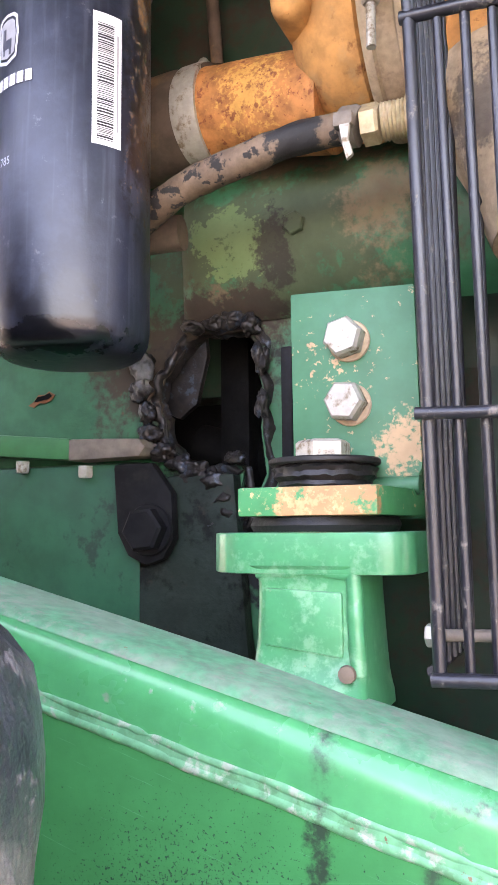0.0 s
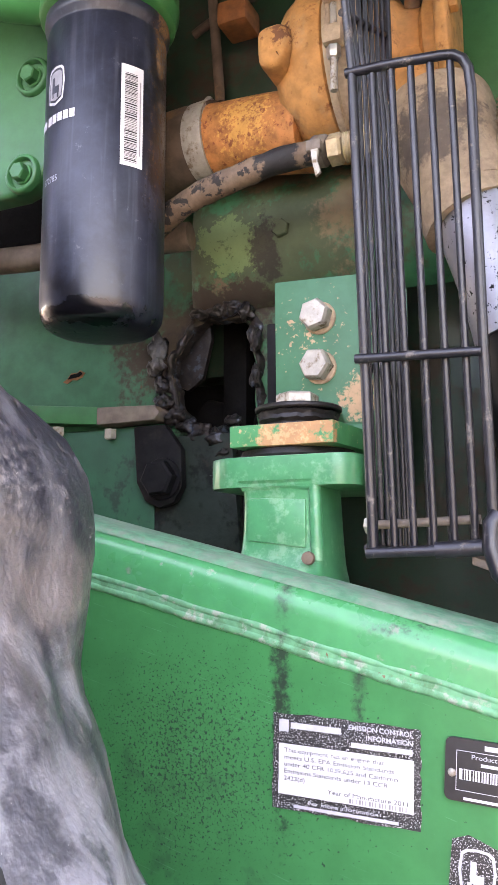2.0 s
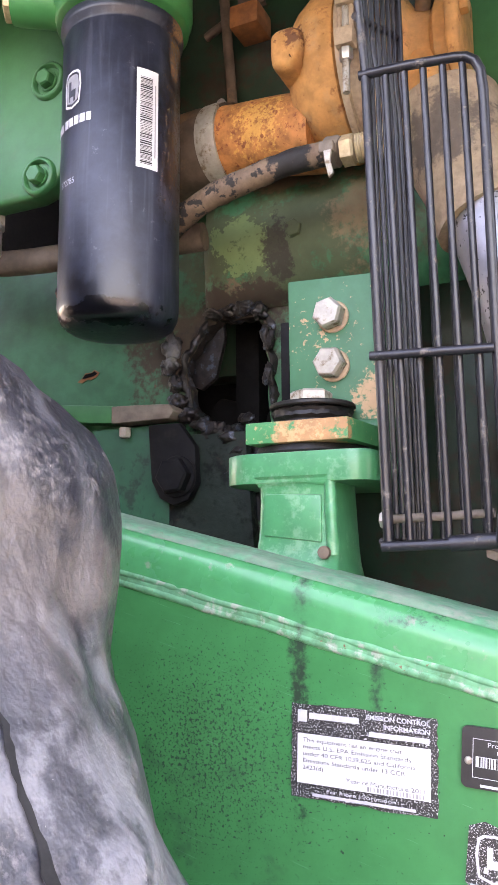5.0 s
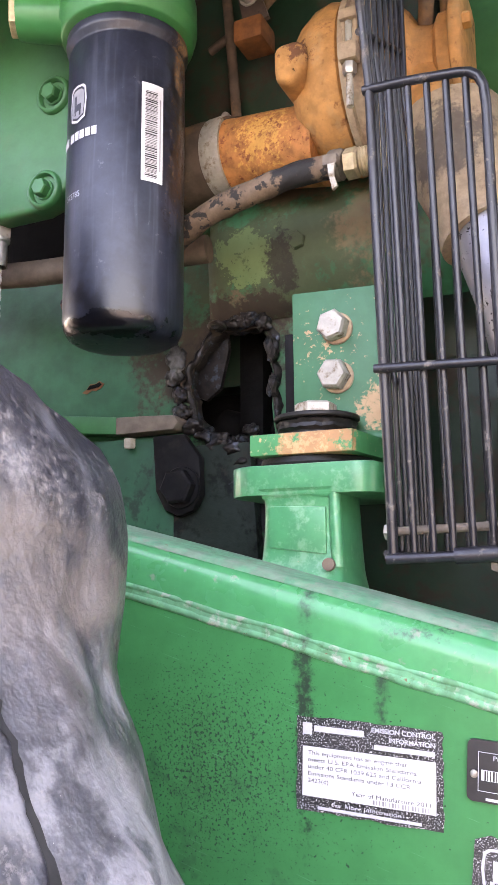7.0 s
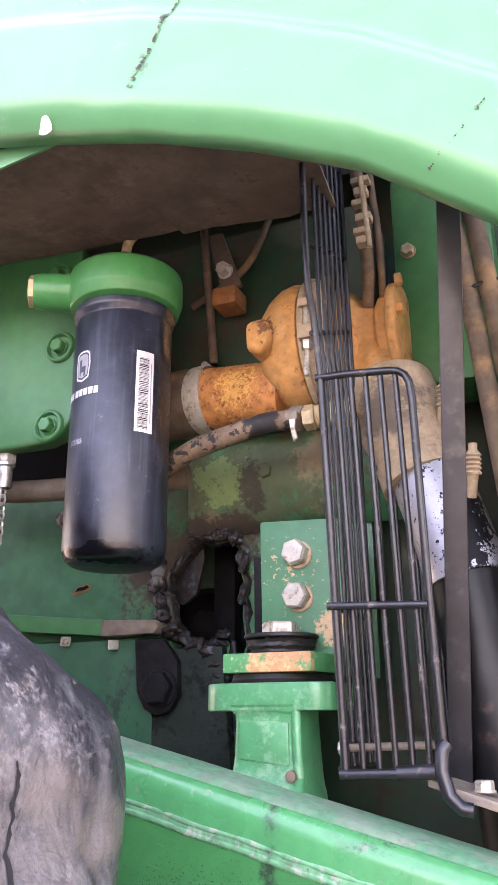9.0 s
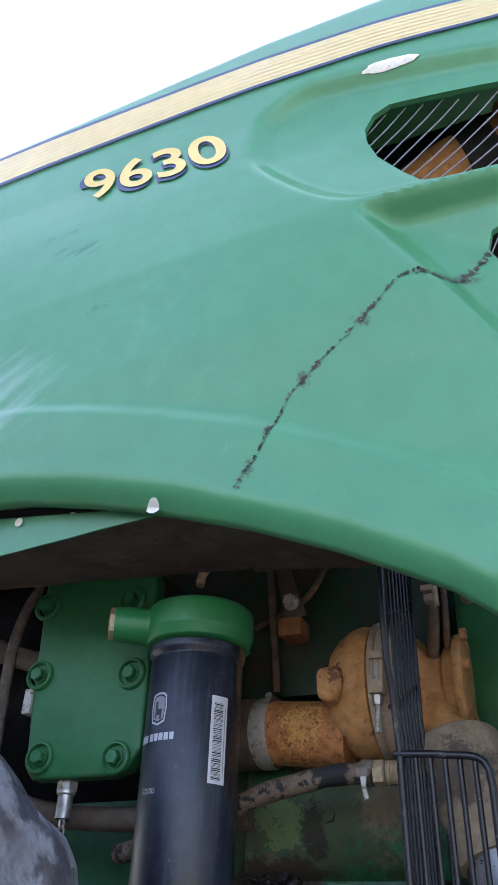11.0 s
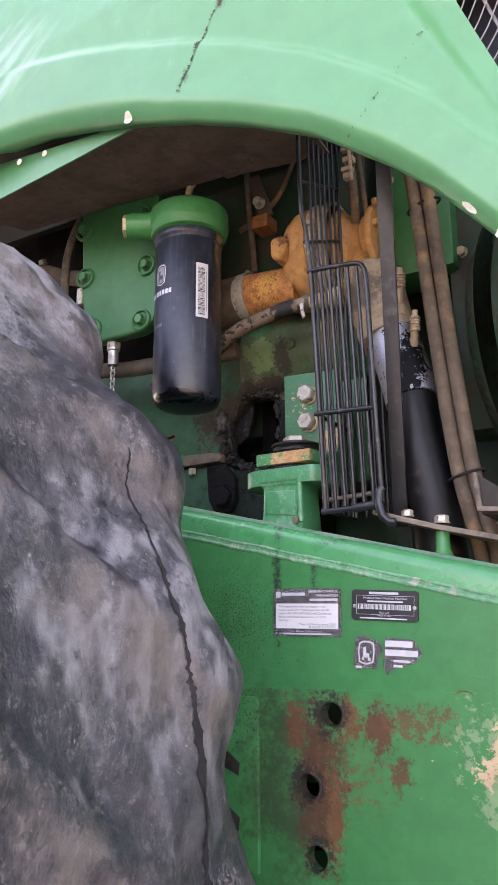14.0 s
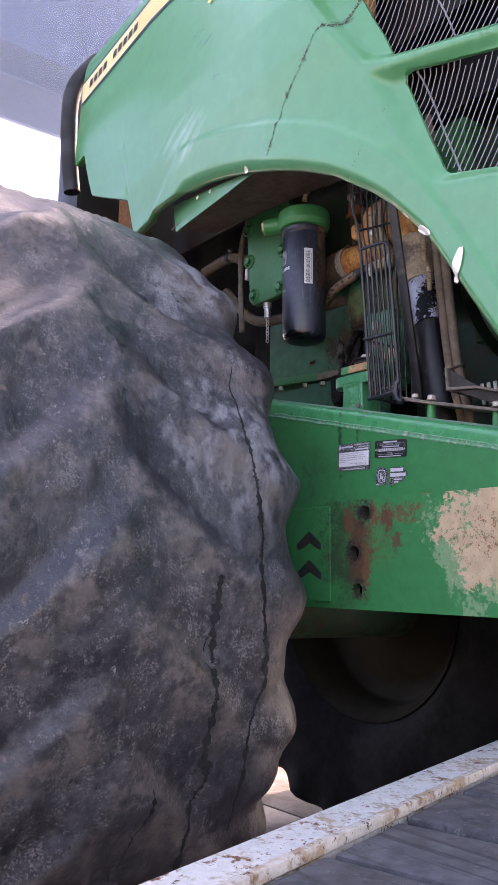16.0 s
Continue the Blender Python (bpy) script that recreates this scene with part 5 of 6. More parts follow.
A_BAR = -42.0
part("barcode_label", wrapped([(0, 0, 0.0225, 0.099)], on_filter(A_BAR, 1.827, 0.0005)), paper, can, "white barcode label")
rr = random.Random(8)
rects, v = [], 0.004
while v < 0.092:
    h = rr.choice((0.0005, 0.0005, 0.0009, 0.0013))
    rects.append((0.0035, v, 0.0160, v + h))
    v += h + rr.choice((0.0006, 0.0008, 0.0012))
part("barcode_print", wrapped(rects, on_filter(A_BAR, 1.827, 0.0009), 3), ink_black, can)
part("print_bar", wrapped([(0.0185, 0.012, 0.0197, 0.085)], on_filter(A_BAR, 1.827, 0.0009), 3), ink_grey, can)
pf = on_filter(-120, 1.890, 0.0006)
part("emblem", shield(1.0, pf, False), ink_white, can, "plain white outlined shield")
part("emblem_fill", shield(0.76, pf, True), ink_grey, can)
part("emblem_mark", wrapped([(0.0075, 0.012, 0.018, 0.019), (0.0075, 0.019, 0.0115, 0.028), (0.015, 0.007, 0.0175, 0.012), (0.008, 0.008, 0.010, 0.012)], on_filter(-120, 1.890, 0.0009), 2), filter_black, can)
part("brand_bar", wrapped([(-0.020, -0.0175, -0.003, -0.0090), (0.001, -0.0175, 0.0075, -0.0090), (0.0090, -0.0175, 0.0150, -0.0090), (0.0165, -0.0175, 0.0225, -0.0090), (0.0240, -0.0175, 0.0300, -0.0090), (0.0315, -0.0175, 0.0370, -0.0090)], pf, 8), ink_white, can, "white printed bars")
pf2 = on_filter(-124, 1.815, 0.0006)
lettering("part_number", "572785", 0.0085, ink_white, lambda a, b, c: pf2(a, b), can, width=0.022, depth=0)

hd = thing("filter_head", "green cast filter head with side port and plug", "filter head")
hp = [(0, 1.998), (0.0655, 1.998), (0.0675, 2.000), (0.0678, 2.008), (0.0705, 2.011), (0.071, 2.015), (0.0705, 2.041), (0.0695, 2.0445), (0.067, 2.0470), (0.063, 2.0482), (0.030, 2.0495), (0, 2.0495)]
part("head", lathe(hp, (OX, OY, 0), (0, 0, 1), 64), head_green, hd)
part("side_port", tube([(-0.180, 0.684, 2.026), (-0.215, 0.663, 2.024), (-0.236, 0.650, 2.024), (-0.262, 0.635, 2.024), (-0.269, 0.631, 2.024)], [0.036, 0.029, 0.0240, 0.0230, 0.0215], 28), head_green, hd)
hex_bolt("plug", (-0.2685, 0.6308, 2.024), (-0.85, -0.53, 0), 0.036, brass, hd, washer=False, height=0.008)
part("fitting", lathe([(0.014, 0), (0.014, 0.014), (0.009, 0.016), (0.009, 0.026), (0, 0.026)], (-0.185, 0.70, 2.050), (0, 0, 1), 6), brass, hd, "dusty brass top fitting")
part("fitting_elbow", tube(smooth_path([(-0.185, 0.70, 2.095), (-0.184, 0.703, 2.112), (-0.178, 0.71, 2.13)], 5), 0.0065, 12), brass, hd)

# ---------- turbo and exhaust ----------
turbo = thing("turbocharger", "rust-orange cast turbocharger with clamp band", "turbocharger")
TY, TZ = 0.805, 1.962
vol = [(0, -0.045), (0.045, -0.045), (0.060, -0.040), (0.073, -0.028), (0.083, -0.012), (0.0865, 0.003), (0.084, 0.015), (0.078, 0.018), (0, 0.018)]
part("turbine_housing", lathe(vol, (0.018, TY, TZ), (1, 0, 0.0), 56), turbo_orange, turbo)
part("outlet_lug", prism([(-0.028, 1.974), (0.0, 1.976), (0.008, 1.962), (0.004, 1.942), (-0.006, 1.931), (-0.027, 1.935)], 0.712, 0.77, bevel=0.012, segments=5), turbo_orange, turbo, "rust-stained cast lug")
part("clamp_band", lathe([(0.080, 0.0), (0.0885, 0.001), (0.0895, 0.004), (0.0895, 0.008), (0.086, 0.010), (0.086, 0.026), (0.0895, 0.028), (0.0895, 0.032), (0.088, 0.035), (0.080, 0.036), (0.080, 0)], (0.036, TY, TZ), (1, 0, 0), 64), elbow_tan, turbo, "dusty steel clamp band")
part("clamp_latch", tube([(0.0505, 0.713, 1.985), (0.0505, 0.711, 1.889)], 0.0034, 12), bolt_pale, turbo, "threaded clamp bolt")
part("clamp_trunnion", box(0.042, 0.060, 0.706, 0.722, 1.975, 1.986, 0.003), elbow_tan, turbo)
part("clamp_strap", tube([(0.045, 0.713, 1.980), (0.045, 0.713, 1.950)], 0.0026, 8), elbow_tan, turbo)
part("clamp_strap", tube([(0.056, 0.713, 1.980), (0.056, 0.713, 1.950)], 0.0026, 8), elbow_tan, turbo)
part("clamp_trunnion", box(0.041, 0.060, 0.704, 0.720, 1.933, 1.952, 0.005), elbow_tan, turbo)
hex_bolt("clamp_nut", (0.0505, 0.712, 1.932), (0, 0, -1), 0.0115, steel, turbo, washer=False, height=0.011)
comp = [(0, 0), (0.070, 0), (0.072, 0.008), (0.060, 0.020), (0.046, 0.028), (0.042, 0.045), (0.050, 0.050), (0.052, 0.070), (0, 0.070)]
part("bearing_housing", lathe(comp, (0.071, TY, TZ), (1, 0, 0), 48), turbo_orange, turbo)
part("flange", lathe([(0, 0), (0.062, 0), (0.064, 0.002), (0.064, 0.010), (0.062, 0.012), (0, 0.012)], (0.134, TY, TZ), (1, 0, 0), 40), turbo_orange, turbo)
for z in (1.992, 1.955):
    hex_bolt("bolt", (0.1465, 0.758, z + 0.02), (1, 0, 0), 0.014, turbo_orange, turbo, washer=False)
turbo.matrix_world = Matrix.Translation((0.004, 0, -0.004))
part("outlet_neck", tube(smooth_path([(0.088, 0.808, 1.960), (0.106, 0.803, 1.925), (0.122, 0.792, 1.885), (0.128, 0.786, 1.868)], 6), [0.046 - 0.0006 * k for k in range(19)], 32), turbo_orange, turbo)
exh = thing("exhaust_pipe", "flaking orange rusted exhaust pipe with band clamp", "pipe")
part("pipe", tube([(-0.30, 0.835, 1.925), (-0.112, 0.809, 1.919), (-0.104, 0.808, 1.9185), (-0.05, 0.803, 1.912), (0.0, 0.80, 1.904)], [0.042, 0.042, 0.0405, 0.041, 0.042], 40), pipe_rust, exh)
part("sleeve", tube([(-0.32, 0.838, 1.927), (-0.140, 0.813, 1.9205), (-0.132, 0.812, 1.920), (-0.108, 0.8085, 1.919)], [0.046, 0.046, 0.0445, 0.0445], 40), hose_dust, exh, "brown dusty coupling sleeve")
part("band_clamp", tube([(-0.129, 0.8115, 1.9198), (-0.128, 0.8114, 1.9198), (-0.112, 0.809, 1.919), (-0.111, 0.809, 1.919)], [0.0452, 0.0462, 0.0462, 0.0452], 48), bolt_pale, exh, "pale steel band clamp")
part("clamp_screw", tube([(-0.120, 0.80, 1.967), (-0.120, 0.84, 1.967)], 0.005, 10), steel, exh)
elb = thing("intake_elbow", "dusty tan cast elbow pipe", "elbow pipe")
ep = smooth_path([(0.1255, 0.790, 1.893), (0.127, 0.789, 1.888), (0.130, 0.786, 1.876), (0.137, 0.780, 1.850), (0.152, 0.770, 1.81), (0.164, 0.762, 1.775)], 8)
part("elbow", tube(ep, [0.053 * min(1.0, 0.55 + 0.45 * math.sin(min(1.0, i / 14) * math.pi / 2)) - 0.008 * smooth01((i - 18) / 22) for i in range(len(ep))], 40), elbow_tan, elb)
part("collar", tube([(0.158, 0.764, 1.785), (0.167, 0.760, 1.760)], 0.046, 32), elbow_tan, elb)
chp = thing("charge_pipe", "bright pipe flaking to black, running down", "pipe")
part("upper_pipe", tube(smooth_path([(0.170, 0.761, 1.768), (0.192, 0.752, 1.70), (0.204, 0.746, 1.65)], 6), [0.041] * 13, 32), chrome, chp, "bright metal pipe with flaking coating")
part("lower_pipe", tube(smooth_path([(0.202, 0.746, 1.655), (0.212, 0.744, 1.58), (0.226, 0.744, 1.50), (0.240, 0.747, 1.36)], 6), 0.0375, 32), black_pipe, chp, "sooty black pipe")
hos = thing("coolant_hose", "cracked brown rubber hose with a wing clamp", "hose")
hpth = smooth_path([(-0.33, 0.80, 1.775), (-0.20, 0.775, 1.800), (-0.137, 0.752, 1.820), (-0.104, 0.748, 1.832), (-0.072, 0.745, 1.838), (-0.041, 0.744, 1.844), (-0.011, 0.745, 1.849), (0.024, 0.746, 1.850)], 8)
part("hose", tube(hpth, [0.0125 + 0.0012 * noise.noise(p * 60) for p in hpth], 16, rough=0.0008), hose_brown, hos)
part("wing_clamp", tube([(0.022, 0.746, 1.850), (0.024, 0.746, 1.850), (0.034, 0.746, 1.8495), (0.036, 0.746, 1.849)], [0.0135, 0.0150, 0.0150, 0.0135], 20), strip_mat, hos)
part("clamp_wing", prism([(0.026, 1.842), (0.034, 1.842), (0.0325, 1.831), (0.036, 1.819), (0.031, 1.815), (0.028, 1.828)], 0.724, 0.728, bevel=0.001), bolt_pale, hos, "pale wing screw")
part("clamp_ear", box(0.021, 0.036, 0.724, 0.733, 1.841, 1.852, 0.003), strip_mat, hos)
hex_bolt("nut", (0.038, 0.747, 1.849), (1, 0, 0), 0.026, brass, hos, washer=False, height=0.013)
rings = [(0, 0.0)]
for k in range(6):
    rings += [(0.0142, 0.0005 + k * 0.0030), (0.0128, 0.0022 + k * 0.0030)]
part("fitting", lathe(rings + [(0.017, 0.019), (0.018, 0.045), (0, 0.045)], (0.052, 0.7475, 1.849), (1, 0.05, 0.02), 24), brass, hos, "dusty tan ribbed pipe fitting")

# ---------- wire guard ----------
guard = thing("wire_guard", "black wire guard cage with chipped dusty paint", "wire guard")
GX0, GX1 = 0.099, 0.184


def front_y(z):
    return 0.650 + (z - 1.476) * (0.621 - 0.650) / (1.843 - 1.476)


def rod(a, b, r=0.0028, name="wire"):
    return part(name, tube([a, b], r, 8), black_wire, guard)


frame_pts = smooth_path([(GX0, front_y(1.476), 1.476), (GX0, front_y(1.62), 1.62), (GX0, front_y(1.843), 1.843)], 2)
part("frame_wire", tube(frame_pts, 0.0038, 10), black_wire, guard)
part("frame_wire", tube([(GX0 - 0.005, 0.621, 1.840), (0.13, 0.620, 1.838), (0.168, 0.620, 1.8345), (0.176, 0.620, 1.8325), (0.182, 0.620, 1.828), (0.1855, 0.621, 1.820), (0.1865, 0.623, 1.805), (0.1855, 0.638, 1.62), (0.186, 0.649, 1.484)], 0.0038, 12), black_wire, guard)
part("cross_wire", tube([(GX0 - 0.006, front_y(1.62) - 0.004, 1.6195), (0.1845, front_y(1.62) - 0.004, 1.616)], 0.0036, 10), black_wire, guard)
part("cross_wire", tube([(GX0 - 0.004, 0.6465, 1.476), (0.150, 0.6465, 1.478)], 0.0040, 10), black_wire, guard)
part("hinge_sleeve", tube([(0.146, 0.647, 1.478), (0.182, 0.647, 1.480)], 0.0062, 12), black_wire, guard)
part("hinge_eye", tube([(0.190, 0.642, 1.502), (0.186, 0.639, 1.496), (0.185, 0.638, 1.480), (0.190, 0.637, 1.462), (0.199, 0.637, 1.453), (0.208, 0.638, 1.452)], 0.0060, 12), black_wire, guard)
for k in range(1, 6):
    x = GX0 + 0.0145 * k + 0.001
    rod((x, 0.622, 1.839 - 0.001 * k), (x + 0.0005, 0.651, 1.478))
# side face running inwards, with its taller upper section
for k, y in enumerate([0.638, 0.656, 0.674, 0.692, 0.710, 0.728]):
    top = 1.99 + 0.1 * (y - 0.60) / 0.14
    part("wire", tube(smooth_path([(GX0, y + 0.020, 1.482), (GX0, y + 0.012, 1.62), (GX0, y, 1.84), (0.097, y - 0.006, 1.90), (0.096, y - 0.012, top + 0.10)], 3), 0.0022, 8), black_wire, guard)
part("frame_wire", tube(smooth_path([(0.099, 0.621, 1.843), (0.097, 0.612, 1.90), (0.096, 0.598, 1.95), (0.096, 0.594, 2.12)], 5), 0.0036, 10), black_wire, guard)
part("frame_wire", tube([(0.096, 0.735, 2.19), (0.097, 0.742, 1.90), (0.099, 0.748, 1.86), (0.099, 0.758, 1.482)], 0.0032, 8), black_wire, guard)
for z, y0, y1 in ((1.98, 0.596, 0.738), (1.885, 0.612, 0.74), (1.62, 0.645, 0.755), (1.480, 0.650, 0.765), (2.10, 0.594, 0.736)):
    rod((0.0945, y0, z), (0.0945, y1, z + 0.06 * (1 if z > 1.7 else 0)), 0.0030, "cross_wire")
# rear face of the cage
for k in range(5):
    x = GX0 + 0.018 * k
    rod((x, 0.758, 1.482), (x, 0.748, 1.80), 0.0024)
part("pivot_bolt", tube([(0.092, 0.668, 1.497), (0.175, 0.664, 1.500)], 0.0035, 10), strip_mat, guard, "dull zinc pivot bolt")
hex_bolt("pivot_nut", (0.095, 0.668, 1.497), (-1, 0.04, 0), 0.012, bolt_pale, guard, washer=False)

fb = thing("flat_bar", "long black painted flat steel bar", "bar")
lean = Vector((0.122, -0.333, 1.0)).normalized()
across = Vector((1, 0.12, 0)) - lean * lean.dot(Vector((1, 0.12, 0)))
across.normalize()
thick = lean.cross(across)
BAR = Matrix(((across.x, thick.x, lean.x, 0.184), (across.y, thick.y, lean.y, 0.725), (across.z, thick.z, lean.z, 1.458), (0, 0, 0, 1)))
part("bar", box(-0.0105, 0.0105, -0.004, 0.004, 0, 0.62, 0.0015, m=BAR), black_bar, fb)
hex_bolt("end_nut", (0.184, 0.728, 1.464), (0, 0, 1), 0.014, strip_mat, fb)
strip = thing("mounting_strip", "bent dusty grey steel strip on short posts", "steel strip")
part("strip", prism([(0.17, 1.474), (0.20, 1.465), (0.26, 1.447), (0.46, 1.397), (0.75, 1.325), (0.75, 1.319), (0.46, 1.390), (0.26, 1.440), (0.20, 1.457), (0.17, 1.468)], 0.650, 0.738, bevel=0.001), strip_mat, strip, "dusty grey strip")
for x, z in ((0.262, 1.447), (0.428, 1.406), (0.62, 1.358)):
    disc("post", (x, 0.668, rail_top(x) - 0.004), (0, 0, 1), [(0.019, 0), (0.013, 0.006), (0.0098, 0.014), (0.0094, z - rail_top(x) - 0.004), (0, z - rail_top(x) - 0.004)], head_green, strip, "yellow-green short post", 24)
    hex_bolt("nut", (x, 0.668, z + 0.002), (0, 0, 1), 0.017, bolt_pale, strip)
hex_bolt("nut", (0.213, 0.672, 1.463), (0, 0, 1), 0.014, bolt_pale, strip)

# ---------- hoses and drive parts towards the front ----------
lines = thing("hose_pair", "two dusty brown rubber lines tied together", "hoses")
for off in (0.0, 0.0215):
    part("line", tube(smooth_path([(0.214 + off, 0.715, 2.16), (0.234 + off, 0.718, 1.98), (0.246 + off, 0.720, 1.83), (0.257 + off, 0.722, 1.69), (0.273 + off, 0.724, 1.53), (0.296 + off, 0.73, 1.41), (0.312 + off, 0.74, 1.25)], 6), 0.0105, 14), hose_dust, lines)
for z, x in ((1.955, 0.247), (1.523, 0.285)):
    ring = [(x + 0.026 * math.cos(w), 0.724 + 0.0135 * math.sin(w), z + 0.006 * math.cos(w)) for w in [k * math.pi / 10 for k in range(20)]]
    part("cable_tie", tube(ring, 0.0022, 6, closed=True), rubber, lines)
for x, y, z in ((0.197, 0.738, 1.835), (0.222, 0.722, 1.752)):
    ft = thing("grease_fitting", "dusty tan ribbed hose fitting", "fitting", "ribbed fittings")
    prof = [(0, 0), (0.008, 0)]
    for k in range(5):
        prof += [(0.009, 0.002 + k * 0.0045), (0.0065, 0.0045 + k * 0.0045)]
    prof += [(0.0045, 0.025), (0.0045, 0.032), (0, 0.032)]
    part("fitting", lathe(prof, (x, y, z), (0.1, -0.15, 1), 18), elbow_tan, ft)
    part("stem", tube([(x - 0.006, y + 0.01, z - 0.02), (x, y, z + 0.002)], 0.006, 10), elbow_tan, ft)
fan = thing("fan_pulley", "large round green pulley housing, coloured dark for shade", "pulley")
# drum and hub are darkened by colour for the shade under the hood
part("drum", lathe([(0.05, 0.0), (0.16, 0.0), (0.225, 0.012), (0.235, 0.03), (0.235, 0.10), (0.225, 0.115), (0, 0.115)], (0.37, 0.93, 1.76), (1, -0.18, 0), 64), shaded_engine_green, fan)
part("hub", lathe([(0.235, 0.0), (0.20, 0.03), (0.10, 0.035), (0, 0.035)], (0.36, 0.93, 1.76), (-1, 0.18, 0), 64), shaded_engine_green, fan)
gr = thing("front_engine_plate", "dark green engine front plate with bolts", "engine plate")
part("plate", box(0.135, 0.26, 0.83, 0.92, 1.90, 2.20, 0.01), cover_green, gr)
part("lower_plate", box(0.24, 0.36, 0.86, 0.95, 1.62, 2.15, 0.012), shaded_engine_green, gr)
hex_bolt("bolt", (0.215, 0.829, 2.04), (0, -1, 0), 0.016, brass, gr)
hex_bolt("bolt", (0.265, 0.859, 1.93), (0, -1, 0), 0.016, brass, gr)
hex_bolt("bolt", (0.155, 0.829, 2.085), (0, -1, 0), 0.015, brass, gr)
ub = thing("angle_bracket", "bent dusty grey steel angle bracket", "bracket")
part("edge", prism([(0.312, 1.511), (0.3175, 1.511), (0.3205, 1.466), (0.391, 1.4575), (0.47, 1.432), (0.62, 1.392), (0.62, 1.387), (0.47, 1.426), (0.391, 1.452), (0.3145, 1.460)], 0.652, 0.660, bevel=0.001), strip_mat, ub)
part("web", prism([(0.3165, 1.510), (0.340, 1.492), (0.372, 1.470), (0.395, 1.4545), (0.3190, 1.463)], 0.6605, 0.664), dark_sheet, ub, "dark brown dusty web")
part("skirt", prism([(0.333, 1.457), (0.391, 1.4510), (0.47, 1.425), (0.62, 1.386), (0.62, 1.366), (0.47, 1.402), (0.40, 1.426)], 0.662, 0.667), dark_sheet, ub, "dark brown dusty skirt")
part("tray", prism([(0.318, 1.462), (0.391, 1.4535), (0.62, 1.388), (0.62, 1.384), (0.391, 1.449), (0.316, 1.458)], 0.668, 0.78), dark_sheet, ub)
rad = thing("radiator_core", "grey finned radiator core behind the fan", "radiator")
part("core", box(0.62, 0.66, 0.72, 1.40, 1.40, 2.60, 0.004), shaded_engine_green, rad)
for k in range(14):
    part("fin", box(0.606, 0.619, 0.74 + k * 0.018, 0.746 + k * 0.018, 1.40, 1.75), wire_grey, rad)

lv = thing("louver_panel", "pale louver slats below the fan pulley", "louver panel")
part("base_plate", box(0.29, 0.45, 0.812, 0.824, 1.36, 1.455, 0.002), shaded_engine_green, lv)
for k in range(6):
    part("slat", box(-0.004, 0.004, -0.008, 0.008, 0, 0.050, 0.001, m=pose(0.298 + k * 0.0175, 0.812, 1.452, 0, -4, 35)), bolt_pale, lv)

# ---------- small parts at the back of the engine ----------
rodt = thing("dipstick_tube", "thin dark steel tube beside the engine", "tube")
part("tube", tube(smooth_path([(-0.490, 0.745, 2.16), (-0.515, 0.742, 2.10), (-0.522, 0.74, 2.02), (-0.512, 0.74, 1.80)], 6), 0.0085, 14), strip_mat, rodt)
bh = thing("breather_hose", "dusty brown hose with a clamp", "hose")
part("hose", tube(smooth_path([(-0.80, 0.80, 2.09), (-0.66, 0.80, 2.10), (-0.58, 0.80, 2.07), (-0.48, 0.80, 2.04)], 6), 0.017, 16), hose_dust, bh)
part("clamp", tube([(-0.665, 0.80, 2.10), (-0.650, 0.80, 2.097)], 0.019, 20), rubber, bh)
hex_bolt("clamp_bolt", (-0.640, 0.79, 2.112), (0, -0.5, 1), 0.016, bolt_pale, bh)
oh = thing("oil_line", "brown dusty hose behind the oil filter", "hose")
part("hose", tube(smooth_path([(-0.66, 0.79, 1.98), (-0.53, 0.785, 1.86), (-0.42, 0.78, 1.822), (-0.25, 0.785, 1.813), (-0.14, 0.80, 1.815)], 7), 0.0155, 16), hose_dust, oh)
dr = thing("drain_fitting", "shiny hex drain fitting with a small hanging chain", "fitting")
hex_bolt("nut", (-0.374, 0.727, 1.842), (0, 0, 1), 0.024, bolt_pale, dr, washer=False, height=0.014)
part("stem", tube([(-0.374, 0.727, 1.855), (-0.374, 0.727, 1.872)], 0.007, 12), steel, dr)
part("body", lathe([(0.010, 0), (0.010, 0.028), (0.0125, 0.030), (0.0125, 0.034), (0, 0.034)], (-0.374, 0.727, 1.808), (0, 0, 1), 18), steel, dr)
for k in range(7):
    z = 1.803 - k * 0.0105
    ring = [(-0.374 + 0.0048 * math.cos(w) * (k % 2), 0.727 + 0.0048 * math.cos(w) * (1 - k % 2), z + 0.0070 * math.sin(w)) for w in [j * math.pi / 6 for j in range(12)]]
    part("chain_link", tube(ring, 0.0014, 6, closed=True), steel, dr)
nb = thing("sensor_bracket", "rusty brown bracket block with a pale bolt", "bracket")
part("block", box(-0.105, -0.070, 0.790, 0.83, 2.045, 2.072, 0.004), orange_dull, nb)
part("strap", prism([(-0.12, 2.17), (-0.10, 2.17), (-0.07, 2.08), (-0.10, 2.075)], 0.81, 0.816), shroud_mat, nb)
hex_bolt("bolt", (-0.082, 0.785, 2.090), (0, -1, 0), 0.017, bolt_pale, nb, height=0.012)
wb = thing("wiring_loom", "dark cables and clips under the hood", "cables")
for pts, r in (([(-0.14, 0.83, 2.22), (-0.125, 0.82, 2.10), (-0.12, 0.83, 1.98)], 0.006), ([(-0.03, 0.84, 2.22), (-0.07, 0.83, 2.12), (-0.16, 0.84, 2.08)], 0.005), ([(0.10, 0.72, 2.22), (0.118, 0.72, 2.16), (0.124, 0.725, 2.09), (0.122, 0.745, 2.03), (0.112, 0.775, 1.99)], 0.0075), ([(0.13, 0.73, 2.25), (0.136, 0.725, 2.13), (0.138, 0.74, 2.06), (0.130, 0.78, 2.00)], 0.0045)):
    part("cable", tube(smooth_path(pts, 6), r, 10), hose_dust, wb)
